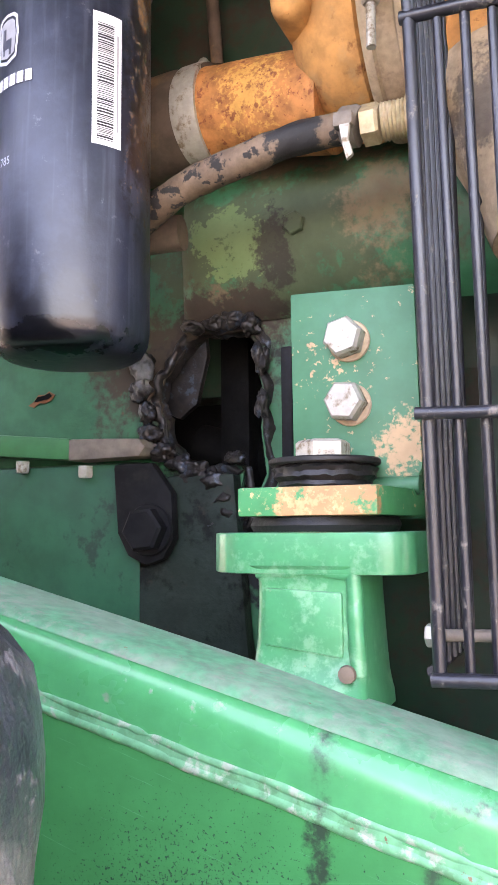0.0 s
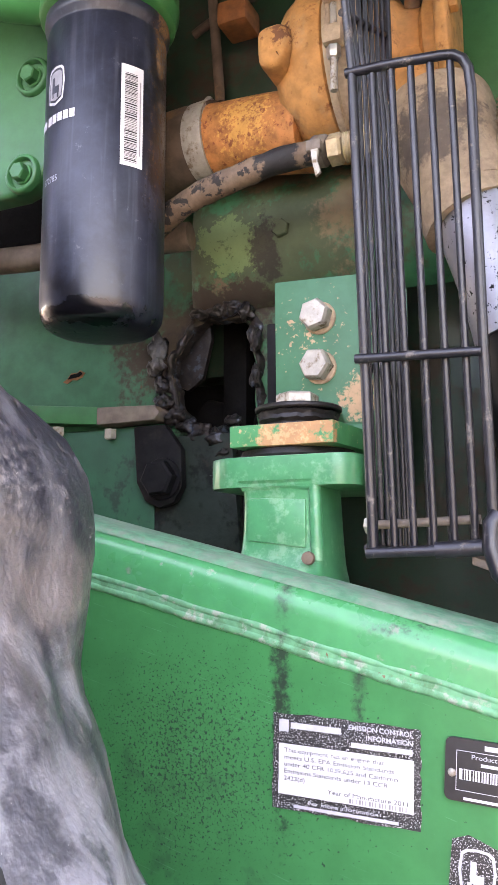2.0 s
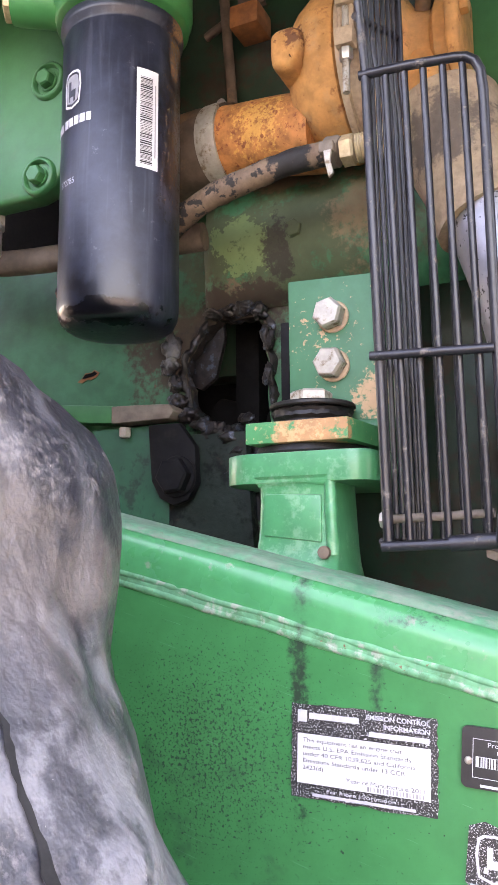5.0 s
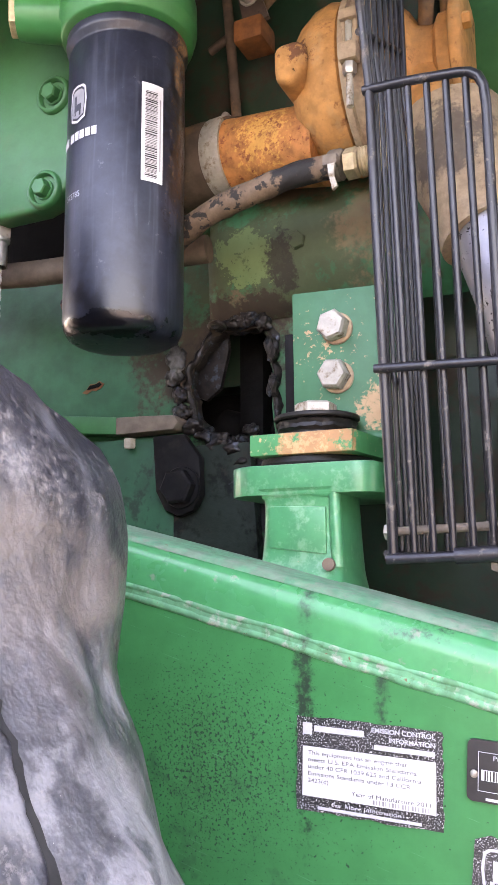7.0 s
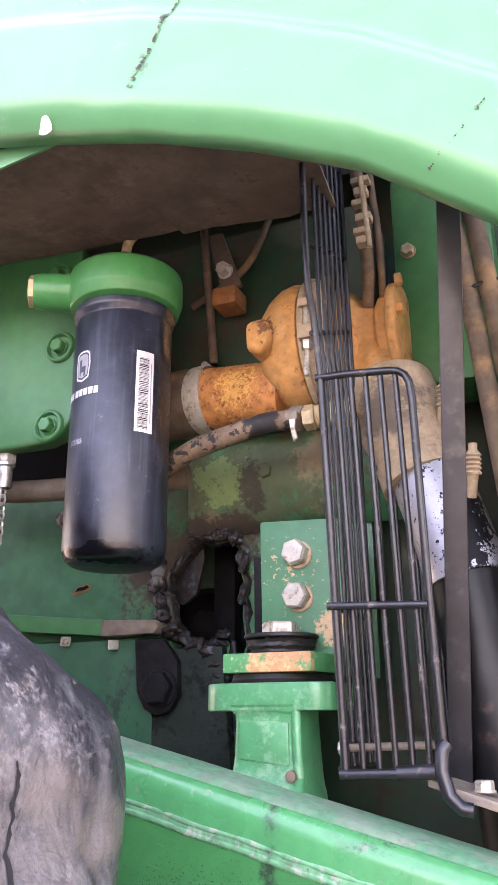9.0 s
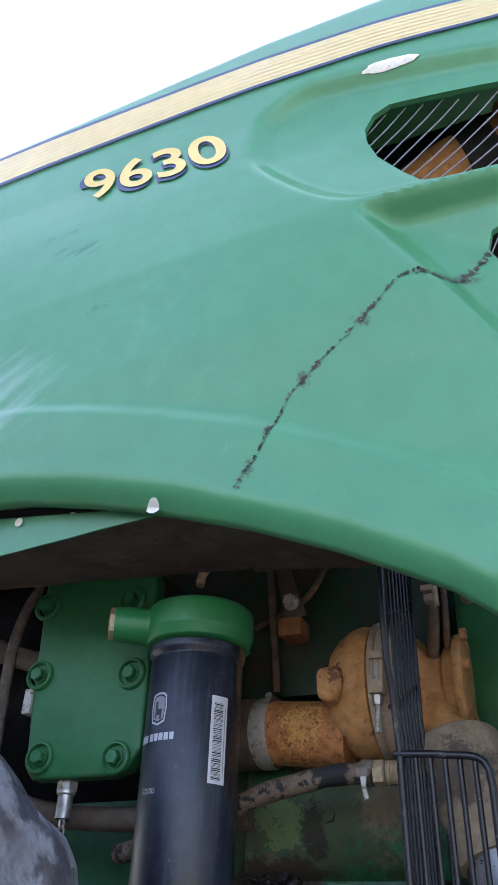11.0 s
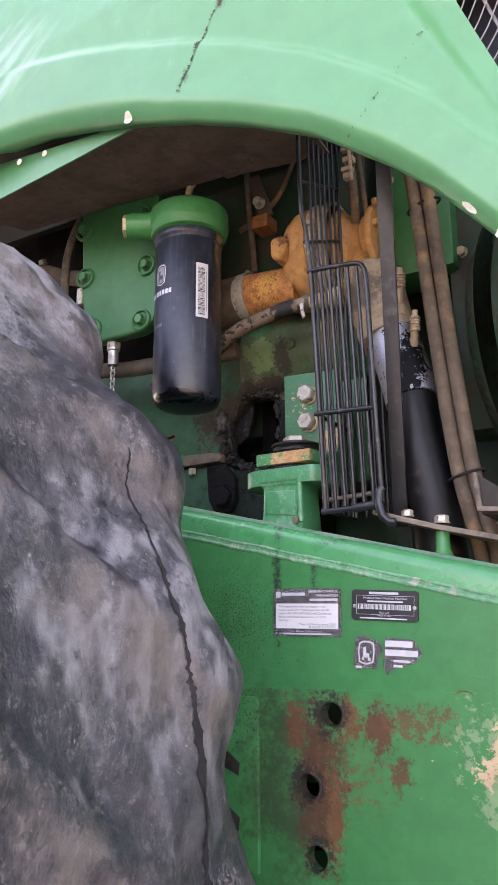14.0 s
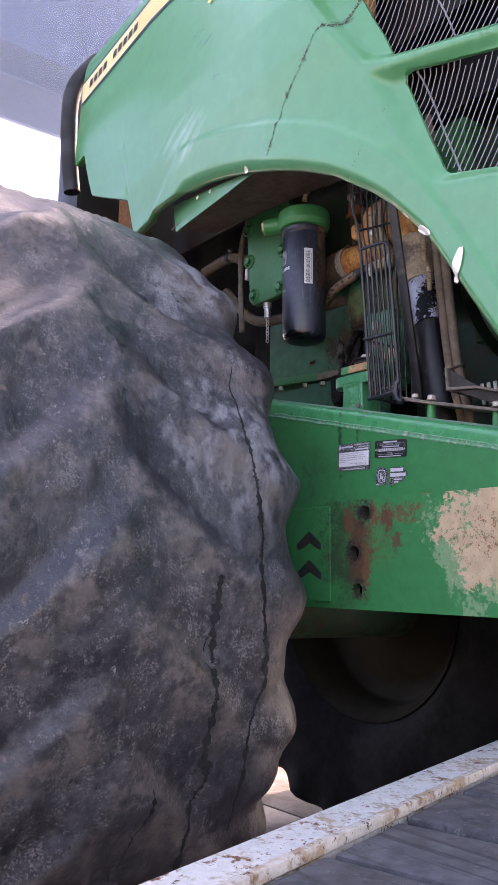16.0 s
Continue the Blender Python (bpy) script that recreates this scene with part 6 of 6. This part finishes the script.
for k, z in enumerate((2.118, 2.102, 2.088, 2.066, 2.050, 2.036)):
    part("clip", box(0.116 + 0.003 * (k % 2), 0.138 - 0.003 * (k % 3), 0.708, 0.722, z, z + 0.008 + 0.002 * (k % 2), 0.002), elbow_tan, wb)
part("clip_rod", tube([(0.128, 0.710, 2.125), (0.134, 0.711, 2.03)], 0.0035, 8), elbow_tan, wb)

# ---------- hood ----------
SECTION = [(1.00, 0.455), (1.40, 0.445), (1.70, 0.440), (1.93, 0.420), (2.06, 0.421), (2.16, 0.410), (2.25, 0.392), (2.40, 0.389), (2.55, 0.400), (2.65, 0.410), (2.78, 0.416), (2.87, 0.426), (2.91, 0.440), (2.94, 0.470), (2.965, 0.54), (2.98, 0.68), (2.99, 1.05)]


def interp(tab, v):
    for (a, fa), (b, fb_) in zip(tab, tab[1:]):
        if v <= b:
            t = min(1, max(0, (v - a) / (b - a)))
            return fa + (fb_ - fa) * t
    return tab[-1][1]


LIP = [(-1.10, 2.49), (-1.04, 2.50), (-1.03, 2.50), (-0.985, 2.34), (-0.98, 2.335), (-0.745, 2.23), (-0.735, 2.22), (-0.72, 2.11), (-0.62, 2.120), (-0.40, 2.117), (-0.30, 2.104), (-0.20, 2.080), (-0.10, 2.049), (0.0, 2.012), (0.10, 1.970), (0.20, 1.918), (0.30, 1.845), (0.35, 1.80), (0.43, 1.707), (0.50, 1.594), (0.56, 1.495), (0.60, 1.432), (0.70, 1.25), (0.80, 1.12), (1.6, 1.12)]


def inside(x, z, lines):
    """Signed depth inside a convex region given by lines (px, pz, nx, nz), its normals pointing inwards."""
    ds = [(x - px) * nx + (z - pz) * nz for px, pz, nx, nz in lines]
    lo_ = min(ds)
    return lo_ - math.log(sum(math.exp(-150 * (d - lo_)) for d in ds)) / 150


SCOOP_A = [(-0.007, 2.57, 0.97, -0.05), (0.011, 2.528, 0.80, 0.60), (0.02, 2.675, 0.62, -0.78), (0.06, 2.460, 0.62, 0.78), (0.094, 2.419, 0.35, 0.94), (0.15, 2.400, 0.0, 1.0), (0.12, 2.700, -0.20, -0.98)]
SCOOP_B = [(0.160, 2.396, 0.05, -1.0), (0.155, 2.36, 0.86, 0.50), (0.204, 2.271, 0.83, 0.56), (0.287, 2.146, 0.55, 0.84), (0.33, 2.130, 0.25, 0.97)]
SCOOP_C = [(0.34, 2.108, -0.20, -0.98), (0.312, 2.095, 0.90, 0.43), (0.438, 1.819, 0.80, 0.60), (0.50, 1.800, 0.22, 0.975)]


def hood_y(x, z):
    y = interp(SECTION, z)
    if x < 0:
        y += -0.075 * x * (1 - 0.5 * smooth01((z - 2.2) / 0.4))
    y += 0.016 * smooth01((x - 0.15) / 0.30)
    if x > 0.55:
        y += 0.02 * (x - 0.55)
    for lines, depth in ((SCOOP_A, 0.028), (SCOOP_B, 0.050), (SCOOP_C, 0.032)):
        d = inside(x, z, lines)
        y += depth * (0.6 * smooth01(d / 0.032 + 0.15) + 0.4 * smooth01(d / 0.11))
    # soft crease that follows the arch
    off = z - interp(LIP, x) + max(0.0, -0.4 - x) * 0.6
    y -= 0.011 * (1 - smooth01((off - 0.112) / 0.026))
    # the lip rolls inwards
    if x > -0.72 and off < 0.042:
        y += 0.016 * (1 - max(0.0, off - 0.012) / 0.030) ** 2
    return y


bm = bmesh.new()
xs = sorted({round(-1.10 + 0.0175 * k, 4) for k in range(154)} | {round(-0.12 + 0.006 * k, 4) for k in range(140)} | {p[0] for p in LIP})
xs = [x for i, x in enumerate(xs) if i == 0 or x - xs[i - 1] > 0.003]
rows = []
for x in xs:
    z0 = interp(LIP, x) + (0.012 if x > -0.6 else 0.0)
    zs = [z0 + (2.925 - z0) * (k / 165) for k in range(166)]
    row = [bm.verts.new((x, hood_y(x, z0) + 0.030, z0 + 0.004)), bm.verts.new((x, hood_y(x, z0) + 0.012, z0 - 0.003)), bm.verts.new((x, hood_y(x, z0) + 0.002, z0 - 0.002))]
    row += [bm.verts.new((x, hood_y(x, z), z)) for z in zs]
    row += [bm.verts.new((x, hood_y(x, z), z)) for z in (2.94, 2.952, 2.965, 2.973, 2.98)] + [bm.verts.new((x, 1.05, 2.99))]
    rows.append(row)
for s, t in zip(rows, rows[1:]):
    for k in range(len(s) - 1):
        bm.faces.new((s[k], t[k], t[k + 1], s[k + 1]))
right = list(bm.faces)
dup = bmesh.ops.duplicate(bm, geom=bm.verts[:] + bm.edges[:] + bm.faces[:])
for g in dup["geom"]:
    if isinstance(g, bmesh.types.BMVert):
        g.co.y = 2.10 - g.co.y
bmesh.ops.reverse_faces(bm, faces=[g for g in dup["geom"] if isinstance(g, bmesh.types.BMFace)])
bmesh.ops.remove_doubles(bm, verts=bm.verts, dist=0.0005)

VENT_A = [(0.152, 2.555), (0.150, 2.585), (0.162, 2.610), (0.185, 2.621), (0.30, 2.605), (0.92, 2.50), (0.97, 2.45), (0.92, 2.36), (0.70, 2.36), (0.24, 2.424), (0.217, 2.430), (0.200, 2.455), (0.165, 2.515)]
VENT_B = [(0.276, 2.322), (0.283, 2.344), (0.300, 2.352), (0.36, 2.336), (0.90, 2.20), (0.93, 2.14), (0.88, 2.02), (0.40, 2.131), (0.368, 2.138), (0.352, 2.150), (0.332, 2.200)]
VENT_C = [(0.385, 2.066), (0.390, 2.080), (0.409, 2.081), (0.88, 1.955), (0.90, 1.90), (0.86, 1.73), (0.51, 1.823), (0.485, 1.829), (0.470, 1.842)]
me = bpy.data.meshes.new("hood_shell")
bm.normal_update()
bm.to_mesh(me)
bm.free()
shell = new("hood_shell", me)
so = shell.modifiers.new("thickness", "SOLIDIFY")
so.thickness, so.offset = 0.008, -1.0
cutters = []
for poly in (VENT_A, VENT_B, VENT_C):
    cm = bpy.data.meshes.new("cut")
    cb = prism(poly, 0.20, 1.95)
    bmesh.ops.recalc_face_normals(cb, faces=cb.faces)
    cb.to_mesh(cm)
    cb.free()
    co_ = new("cut", cm)
    cutters.append(co_)
    bo = shell.modifiers.new("vent", "BOOLEAN")
    bo.operation, bo.object, bo.solver = "DIFFERENCE", co_, "EXACT"
cut_mesh = bpy.data.meshes.new_from_object(shell.evaluated_get(bpy.context.evaluated_depsgraph_get()))
for o in (shell, *cutters):
    bpy.data.objects.remove(o)
cut_mesh.materials.clear()
cut_mesh.materials.append(hood_green)
cut_mesh.polygons.foreach_set("use_smooth", [True] * len(cut_mesh.polygons))
cut_mesh.set_sharp_from_angle(angle=radians(50))
hood = thing("tractor_hood", "faded green tractor hood with vents, stripe and cracks", "hood")
panel = new("panel", cut_mesh)
panel.parent = hood


def ribbon(z_lo, z_hi, x0, x1, lift, n=120, rows_=3):
    bm = bmesh.new()
    prev = None
    for i in range(n + 1):
        x = x0 + (x1 - x0) * i / n
        col = []
        for k in range(rows_ + 1):
            z = z_lo(x) + (z_hi(x) - z_lo(x)) * k / rows_
            col.append(bm.verts.new((x, hood_y(x, z) - lift, z)))
        if prev:
            for k in range(rows_):
                bm.faces.new((prev[k], col[k], col[k + 1], prev[k + 1]))
        prev = col
    return bm


def stripe_low(x):
    return interp([(-1.25, 2.70), (-1.1, 2.722), (-0.6, 2.770), (-0.4, 2.767), (-0.1, 2.752), (0.3, 2.722), (1.5, 2.66)], x)


def stripe_at(x, f):
    """Height on the hood at the fraction f of the stripe's width."""
    return stripe_low(x) + f * interp([(-1.25, 0.075), (-0.57, 0.085), (0.3, 0.058), (1.5, 0.045)], x)


part("stripe", ribbon(lambda x: stripe_at(x, 0), lambda x: stripe_at(x, 1), -1.09, 1.5, 0.0030, 260, 6), pale_yellow, hood, "pale yellow decal stripe")
for k in range(6):
    o = 0.10 + k * 0.16
    part("stripe_line", ribbon(lambda x: stripe_at(x, o - 0.016), lambda x: stripe_at(x, o + 0.016), -0.70, 1.5, 0.0044, 240, rows_=1), stripe_line_mat, hood)
for a, b in ((-0.12, -0.01), (1.01, 1.12)):
    part("stripe_border", ribbon(lambda x: stripe_at(x, a), lambda x: stripe_at(x, b), -1.09, 1.5, 0.0036, 260, rows_=2), navy, hood, "navy stripe border")
for k in range(10):
    if k != 4:
        x0 = -1.03 + k * 0.035
        part("brand_bar", ribbon(lambda x: stripe_at(x, 0.32), lambda x: stripe_at(x, 0.68), x0, x0 + 0.025, 0.0048, 4, 2), ink_black, hood, "dark printed bar")


def on_hood(x, z, lift):
    def place(u, v, w=0.0):
        xx, zz = x + u - 0.34 * v, z + v - 0.13 * u
        return Vector((xx, hood_y(xx, zz) - lift, zz))
    return place


lettering("model_number_shade", "9630", 0.116, navy, on_hood(-0.283, 2.605, 0.0024), hood, "navy shadow of the number", bold=0.0030, width=0.256, depth=0)
lettering("model_number", "9630", 0.112, yellow, on_hood(-0.276, 2.611, 0.0038), hood, "yellow model number", bold=0.0020, width=0.244, depth=0)


def crack_on_hood(pts, wide, seed, lift=0.0012, base=0.42):
    path = smooth_path([(x, 0, z) for x, z in pts], 40)
    bm, prev = bmesh.new(), None
    for i, p in enumerate(path):
        w = wide * max(0.0, base + 1.1 * noise.noise(Vector((i * 0.10, seed, 0))) + 0.9 * noise.noise(Vector((i * 0.45, seed + 5, 0))) + 0.6 * noise.noise(Vector((i * 1.3, seed + 8, 0))))
        x = p.x + 0.004 * noise.noise(Vector((i * 0.14, seed + 3, 0))) + 0.0016 * noise.noise(Vector((i * 0.7, seed + 4, 0)))
        d = (path[min(i + 1, len(path) - 1)] - path[max(i - 1, 0)]).normalized()
        nx, nz = -d.z, d.x
        pair = [bm.verts.new((x + s * nx * w, hood_y(x + s * nx * w, p.z + s * nz * w) - lift, p.z + s * nz * w)) for s in (-1, 1)]
        if prev:
            bm.faces.new((prev[0], prev[1], pair[1], pair[0]))
        prev = pair
    return bm


part("crack", crack_on_hood([(0.000, 2.054), (0.006, 2.068), (0.018, 2.080), (0.034, 2.109), (0.054, 2.152), (0.084, 2.180), (0.130, 2.216), (0.164, 2.245), (0.184, 2.265), (0.204, 2.270)], 0.0042, 1, base=0.22), hood_crack_mat, hood, "dark jagged paint crack")
part("crack", crack_on_hood([(0.204, 2.270), (0.225, 2.264), (0.243, 2.270), (0.262, 2.292), (0.276, 2.316)], 0.0060, 5), hood_crack_mat, hood, "dark jagged paint crack")
part("scratch", crack_on_hood([(0.250, 1.899), (0.272, 1.915), (0.303, 1.952), (0.343, 2.008), (0.365, 2.034)], 0.0024, 12, base=-0.10), hood_crack_mat, hood, "faint dotted scratch")
rr = random.Random(21)


def blotch(name, x, z, rx, rz, mat, label, turn=0.0, n=44, jag=0.16, lift=0.0016):
    bm = bmesh.new()
    c, s = math.cos(turn), math.sin(turn)
    vs = []
    for k in range(n):
        w = 2 * math.pi * k / n
        f = 1 + jag * (1.4 * noise.noise(Vector((math.cos(w) * 1.6 + x * 50, math.sin(w) * 1.6, z * 30))) + 0.8 * noise.noise(Vector((w * 4, x * 50, 2))))
        u, v = rx * f * math.cos(w), rz * f * math.sin(w)
        xx, zz = x + u * c - v * s, z + u * s + v * c
        vs.append((xx, zz))
    rings = [[bm.verts.new((x + (p - x) * f, hood_y(x + (p - x) * f, z + (q - z) * f) - lift, z + (q - z) * f)) for p, q in vs] for f in (1.0, 0.8, 0.6, 0.4, 0.2)]
    mid = bm.verts.new((x, hood_y(x, z) - lift, z))
    for out, inn in zip(rings, rings[1:]):
        for k in range(n):
            bm.faces.new((out[k], out[(k + 1) % n], inn[(k + 1) % n], inn[k]))
    for k in range(n):
        bm.faces.new((mid, rings[-1][k], rings[-1][(k + 1) % n]))
    return part(name, bm, mat, hood, label)


blotch("paint_chip", 0.193, 2.683, 0.040, 0.008, bare_pale, "bare pale gouge in the paint", -0.12)
blotch("paint_chip", 0.386, 1.774, 0.011, 0.003, bare_pale, "bare chipped lip", -0.85)
blotch("paint_chip", 0.430, 1.727, 0.024, 0.0075, bare_pale, "bare white scrape", -0.6, lift=0.003)
blotch("paint_chip", 0.506, 1.634, 0.011, 0.032, bare_pale, "bare white scrape", -0.45, lift=0.0035)
blotch("paint_chip", -0.107, 2.064, 0.009, 0.006, bare_pale, "torn bare chip at the lip", 0.2)
# wires behind each opening


def near_poly(x, z, poly, grow=1.04):
    cx, cz = sum(p[0] for p in poly) / len(poly), sum(p[1] for p in poly) / len(poly)
    x, z = cx + (x - cx) / grow, cz + (z - cz) / grow
    odd = False
    for (xa, za_), (xb, zb_) in zip(poly, poly[1:] + poly[:1]):
        if (za_ > z) != (zb_ > z) and x < xa + (z - za_) * (xb - xa) / (zb_ - za_):
            odd = not odd
    return odd


for poly, dirx in ((VENT_A, 0.88), (VENT_B, 0.55), (VENT_C, 0.55)):
    grille = thing("vent_grille", "fine grey wire grille behind a hood vent", "grille", "hood vent grilles")
    zlo, zhi = min(p[1] for p in poly), max(p[1] for p in poly)
    xlo, xhi = min(p[0] for p in poly), max(p[0] for p in poly)
    step = 0.027 if dirx > 0.8 else 0.0160
    n = int((xhi - xlo + (zhi - zlo) * dirx) / step)
    for k in range(n):
        x0 = xlo - (zhi - zlo) * dirx + k * step
        a, b = 0.0, 1.0
        x_at = lambda t: x0 + (zhi - zlo) * dirx * t
        a = max(0.0, (xlo - 0.02 - x0) / ((zhi - zlo) * dirx))
        b = min(1.0, (xhi + 0.02 - x0) / ((zhi - zlo) * dirx))
        if b <= a:
            continue
        za, zb = zlo + (zhi - zlo) * a, zlo + (zhi - zlo) * b
        run = []
        for q in range(25):
            t = a + (b - a) * q / 24
            xq, zq = x_at(t), zlo + (zhi - zlo) * t
            if near_poly(xq, zq, poly):
                run.append((xq, hood_y(xq, zq) + 0.013, zq))
        if len(run) > 1:
            part("wire", tube(run, 0.0010, 5), wire_grey, grille)
    for xm in (0.47, 0.68):
        run = [(xm - 0.06 + 0.12 * q / 24, hood_y(xm - 0.06 + 0.12 * q / 24, zhi + (zlo - zhi) * q / 24) + 0.017, zhi + (zlo - zhi) * q / 24) for q in range(25)]
        run = [p for p in run if near_poly(p[0], p[2], poly)]
        if len(run) > 1:
            part("cross_wire", tube(run, 0.0022, 6), wire_grey, grille)

# flap and heat shield under the lip
flap = thing("torn_hood_liner", "bent green metal liner strip under the hood lip", "liner")


def quad_sheet(name, pts, thick, mat, parent, label="", wave=0.004):
    bm = bmesh.new()
    a, b, c, d = [Vector(p) for p in pts]
    nrm = (b - a).cross(d - a).normalized() * thick
    rows_ = []
    for lift in (Vector(), nrm):
        g = [[bm.verts.new(a.lerp(b, i / 14).lerp(d.lerp(c, i / 14), k / 6) + lift + Vector((0, 0, wave * noise.noise(Vector((i * 0.5, k * 0.4, 7)))))) for k in range(7)] for i in range(15)]
        rows_.append(g)
    for g in rows_:
        for i in range(14):
            for k in range(6):
                bm.faces.new((g[i][k], g[i + 1][k], g[i + 1][k + 1], g[i][k + 1]))
    for i in range(14):
        for k in (0, 6):
            bm.faces.new((rows_[0][i][k], rows_[0][i + 1][k], rows_[1][i + 1][k], rows_[1][i][k]))
    for k in range(6):
        for i in (0, 14):
            bm.faces.new((rows_[0][i][k], rows_[0][i][k + 1], rows_[1][i][k + 1], rows_[1][i][k]))
    return part(name, bm, mat, parent, label)


quad_sheet("liner_face", [(-0.545, 0.500, 2.150), (-0.12, 0.462, 2.082), (-0.12, 0.464, 2.074), (-0.535, 0.505, 2.066)], 0.003, hood_green, flap, wave=0.0008)
for x, z in ((-0.33, 2.108), (-0.25, 2.102), (-0.39, 2.112)):
    part("rivet_hole", lathe([(0.006, 0), (0.004, 0.001), (0, 0.0005)], (x, 0.479, z), (0, -1, 0), 12), bare_pale, flap)
sh = thing("heat_shield", "dusty dark brown sheet shield under the hood", "shield")
quad_sheet("sheet", [(-0.56, 0.505, 2.080), (-0.14, 0.475, 2.105), (0.06, 0.70, 2.100), (-0.60, 0.70, 2.140)], 0.003, shroud_mat, sh)
quad_sheet("sheet", [(-0.14, 0.470, 2.108), (0.13, 0.450, 2.055), (0.10, 0.70, 2.085), (-0.10, 0.70, 2.102)], 0.003, shroud_mat, sh)
quad_sheet("rear_sheet", [(-0.60, 0.70, 2.140), (0.06, 0.70, 2.100), (0.06, 0.80, 2.20), (-0.60, 0.80, 2.22)], 0.003, shroud_mat, sh)

# under-hood exhaust seen through the vents
muf = thing("exhaust_bellows", "brown ribbed exhaust bellows under the hood", "exhaust")
prof = []
for k in range(14):
    prof += [(0.066, k * 0.022), (0.080, k * 0.022 + 0.006), (0.080, k * 0.022 + 0.012), (0.066, k * 0.022 + 0.018)]
part("bellows", lathe([(r * 0.8, h) for r, h in prof], (0.31, 0.60, 2.68), (1, 0.02, 0.05), 36), pipe_rust, muf)
part("pipe", tube(smooth_path([(0.06, 0.66, 2.45), (0.12, 0.61, 2.57), (0.22, 0.60, 2.65), (0.32, 0.60, 2.68)], 6), 0.048, 28), turbo_orange, muf)
part("clamp", tube([(0.255, 0.60, 2.663), (0.30, 0.60, 2.678)], 0.056, 32), rubber, muf)
# black panels added to block light and keep the vents' inside dark
part("dark_vent_backing", box(-1.1, 1.25, 0.86, 0.88, 2.25, 2.56), cab_black, muf)
part("dark_vent_backing", box(-1.1, 0.36, 0.72, 0.74, 2.40, 2.93), cab_black, muf)
part("drop_pipe", tube(smooth_path([(0.065, 0.655, 2.46), (0.05, 0.70, 2.38), (0.035, 0.74, 2.30)], 6), 0.045, 24), turbo_orange, muf)

# ---------- cab behind the hood ----------
cab = thing("tractor_cab", "tractor cab front with tinted windscreen and black trim", "cab")
part("cowl", box(-1.42, -1.24, 0.52, 1.58, 2.05, 2.86, 0.03), cab_black, cab)
part("hood_seal", tube(smooth_path([(-1.13, 0.45, 2.40), (-1.135, 0.43, 2.60), (-1.135, 0.44, 2.80), (-1.135, 0.53, 2.95)], 8), 0.030, 12), rubber, cab)
ws = part("windscreen", box(-1.90, -1.885, -0.36, 2.46, 2.20, 4.16, 0.002), glass, cab)
ws.visible_shadow = False
part("pillar", tube([(-1.89, -0.38, 2.10), (-1.89, -0.38, 4.2)], 0.035, 12), cab_black, cab)
part("pillar", tube([(-1.89, 2.48, 2.10), (-1.89, 2.48, 4.2)], 0.035, 12), cab_black, cab)
part("roof", box(-3.3, -1.95, -0.40, 2.50, 4.18, 4.36, 0.05), cab_black, cab)
# panel added behind the glass, its pale grey painting the sky's reflection
part("rear_wall", box(-3.34, -3.31, -0.40, 2.5, 3.98, 4.30, 0.01), ink_grey, cab, "pale grey panel over the rear window, toned for glass reflection")
part("sill", box(-1.92, -1.30, -0.36, 2.46, 2.02, 2.18, 0.02), cab_black, cab)
part("visor", box(-1.93, -1.91, -0.40, 2.5, 3.43, 4.20, 0.01), visor_mat, cab, "blue-grey tinted sun visor")
tagged(part("mud_deflector", box(-1.10, -1.0, 0.62, 0.70, 2.12, 2.45, 0.01), orange_dull), "dull orange bracket under the hood's rear edge", "bracket")

# ---------- trees far off ----------


def tree(x, y, h, seed):
    r_ = random.Random(seed)
    t = thing("tree", "distant leafy green tree with a brown trunk", "tree", "distant trees")
    part("trunk", tube([(x, y, GROUND - 0.2), (x + 0.2, y, GROUND + h * 0.35), (x + 0.1, y + 0.2, GROUND + h * 0.7)], [0.35, 0.25, 0.1], 8), bark_mat, t)
    bm = bmesh.new()
    for k in range(420):
        w, e, d = r_.uniform(0, 6.283), r_.uniform(-0.9, 1), r_.random() ** 0.4
        c = Vector((x + math.cos(w) * math.sqrt(max(0, 1 - e * e)) * d * h * 0.34, y + math.sin(w) * math.sqrt(max(0, 1 - e * e)) * d * h * 0.34, GROUND + h * 0.64 + e * d * h * 0.36))
        n_ = Vector((r_.gauss(0, 1), r_.gauss(0, 1), r_.gauss(0, 1))).normalized()
        u = n_.orthogonal().normalized() * r_.uniform(0.25, 0.6)
        v = n_.cross(u)
        bm.faces.new([bm.verts.new(c + a * u + b * v) for a, b in ((-1, -0.6), (0.2, -1), (1, 0.1), (0.3, 0.9), (-0.7, 0.7))])
    part("crown", bm, leaf_mat, t)


for k in range(14):
    rt = random.Random(40 + k)
    tree(-60 + k * 11 + rt.uniform(-3, 3), 75 + rt.uniform(-10, 20), rt.uniform(7, 12), k)
for k in range(8):
    rt = random.Random(70 + k)
    tree(-50 + k * 14 + rt.uniform(-3, 3), -60 - rt.uniform(0, 25), rt.uniform(7, 12), 30 + k)
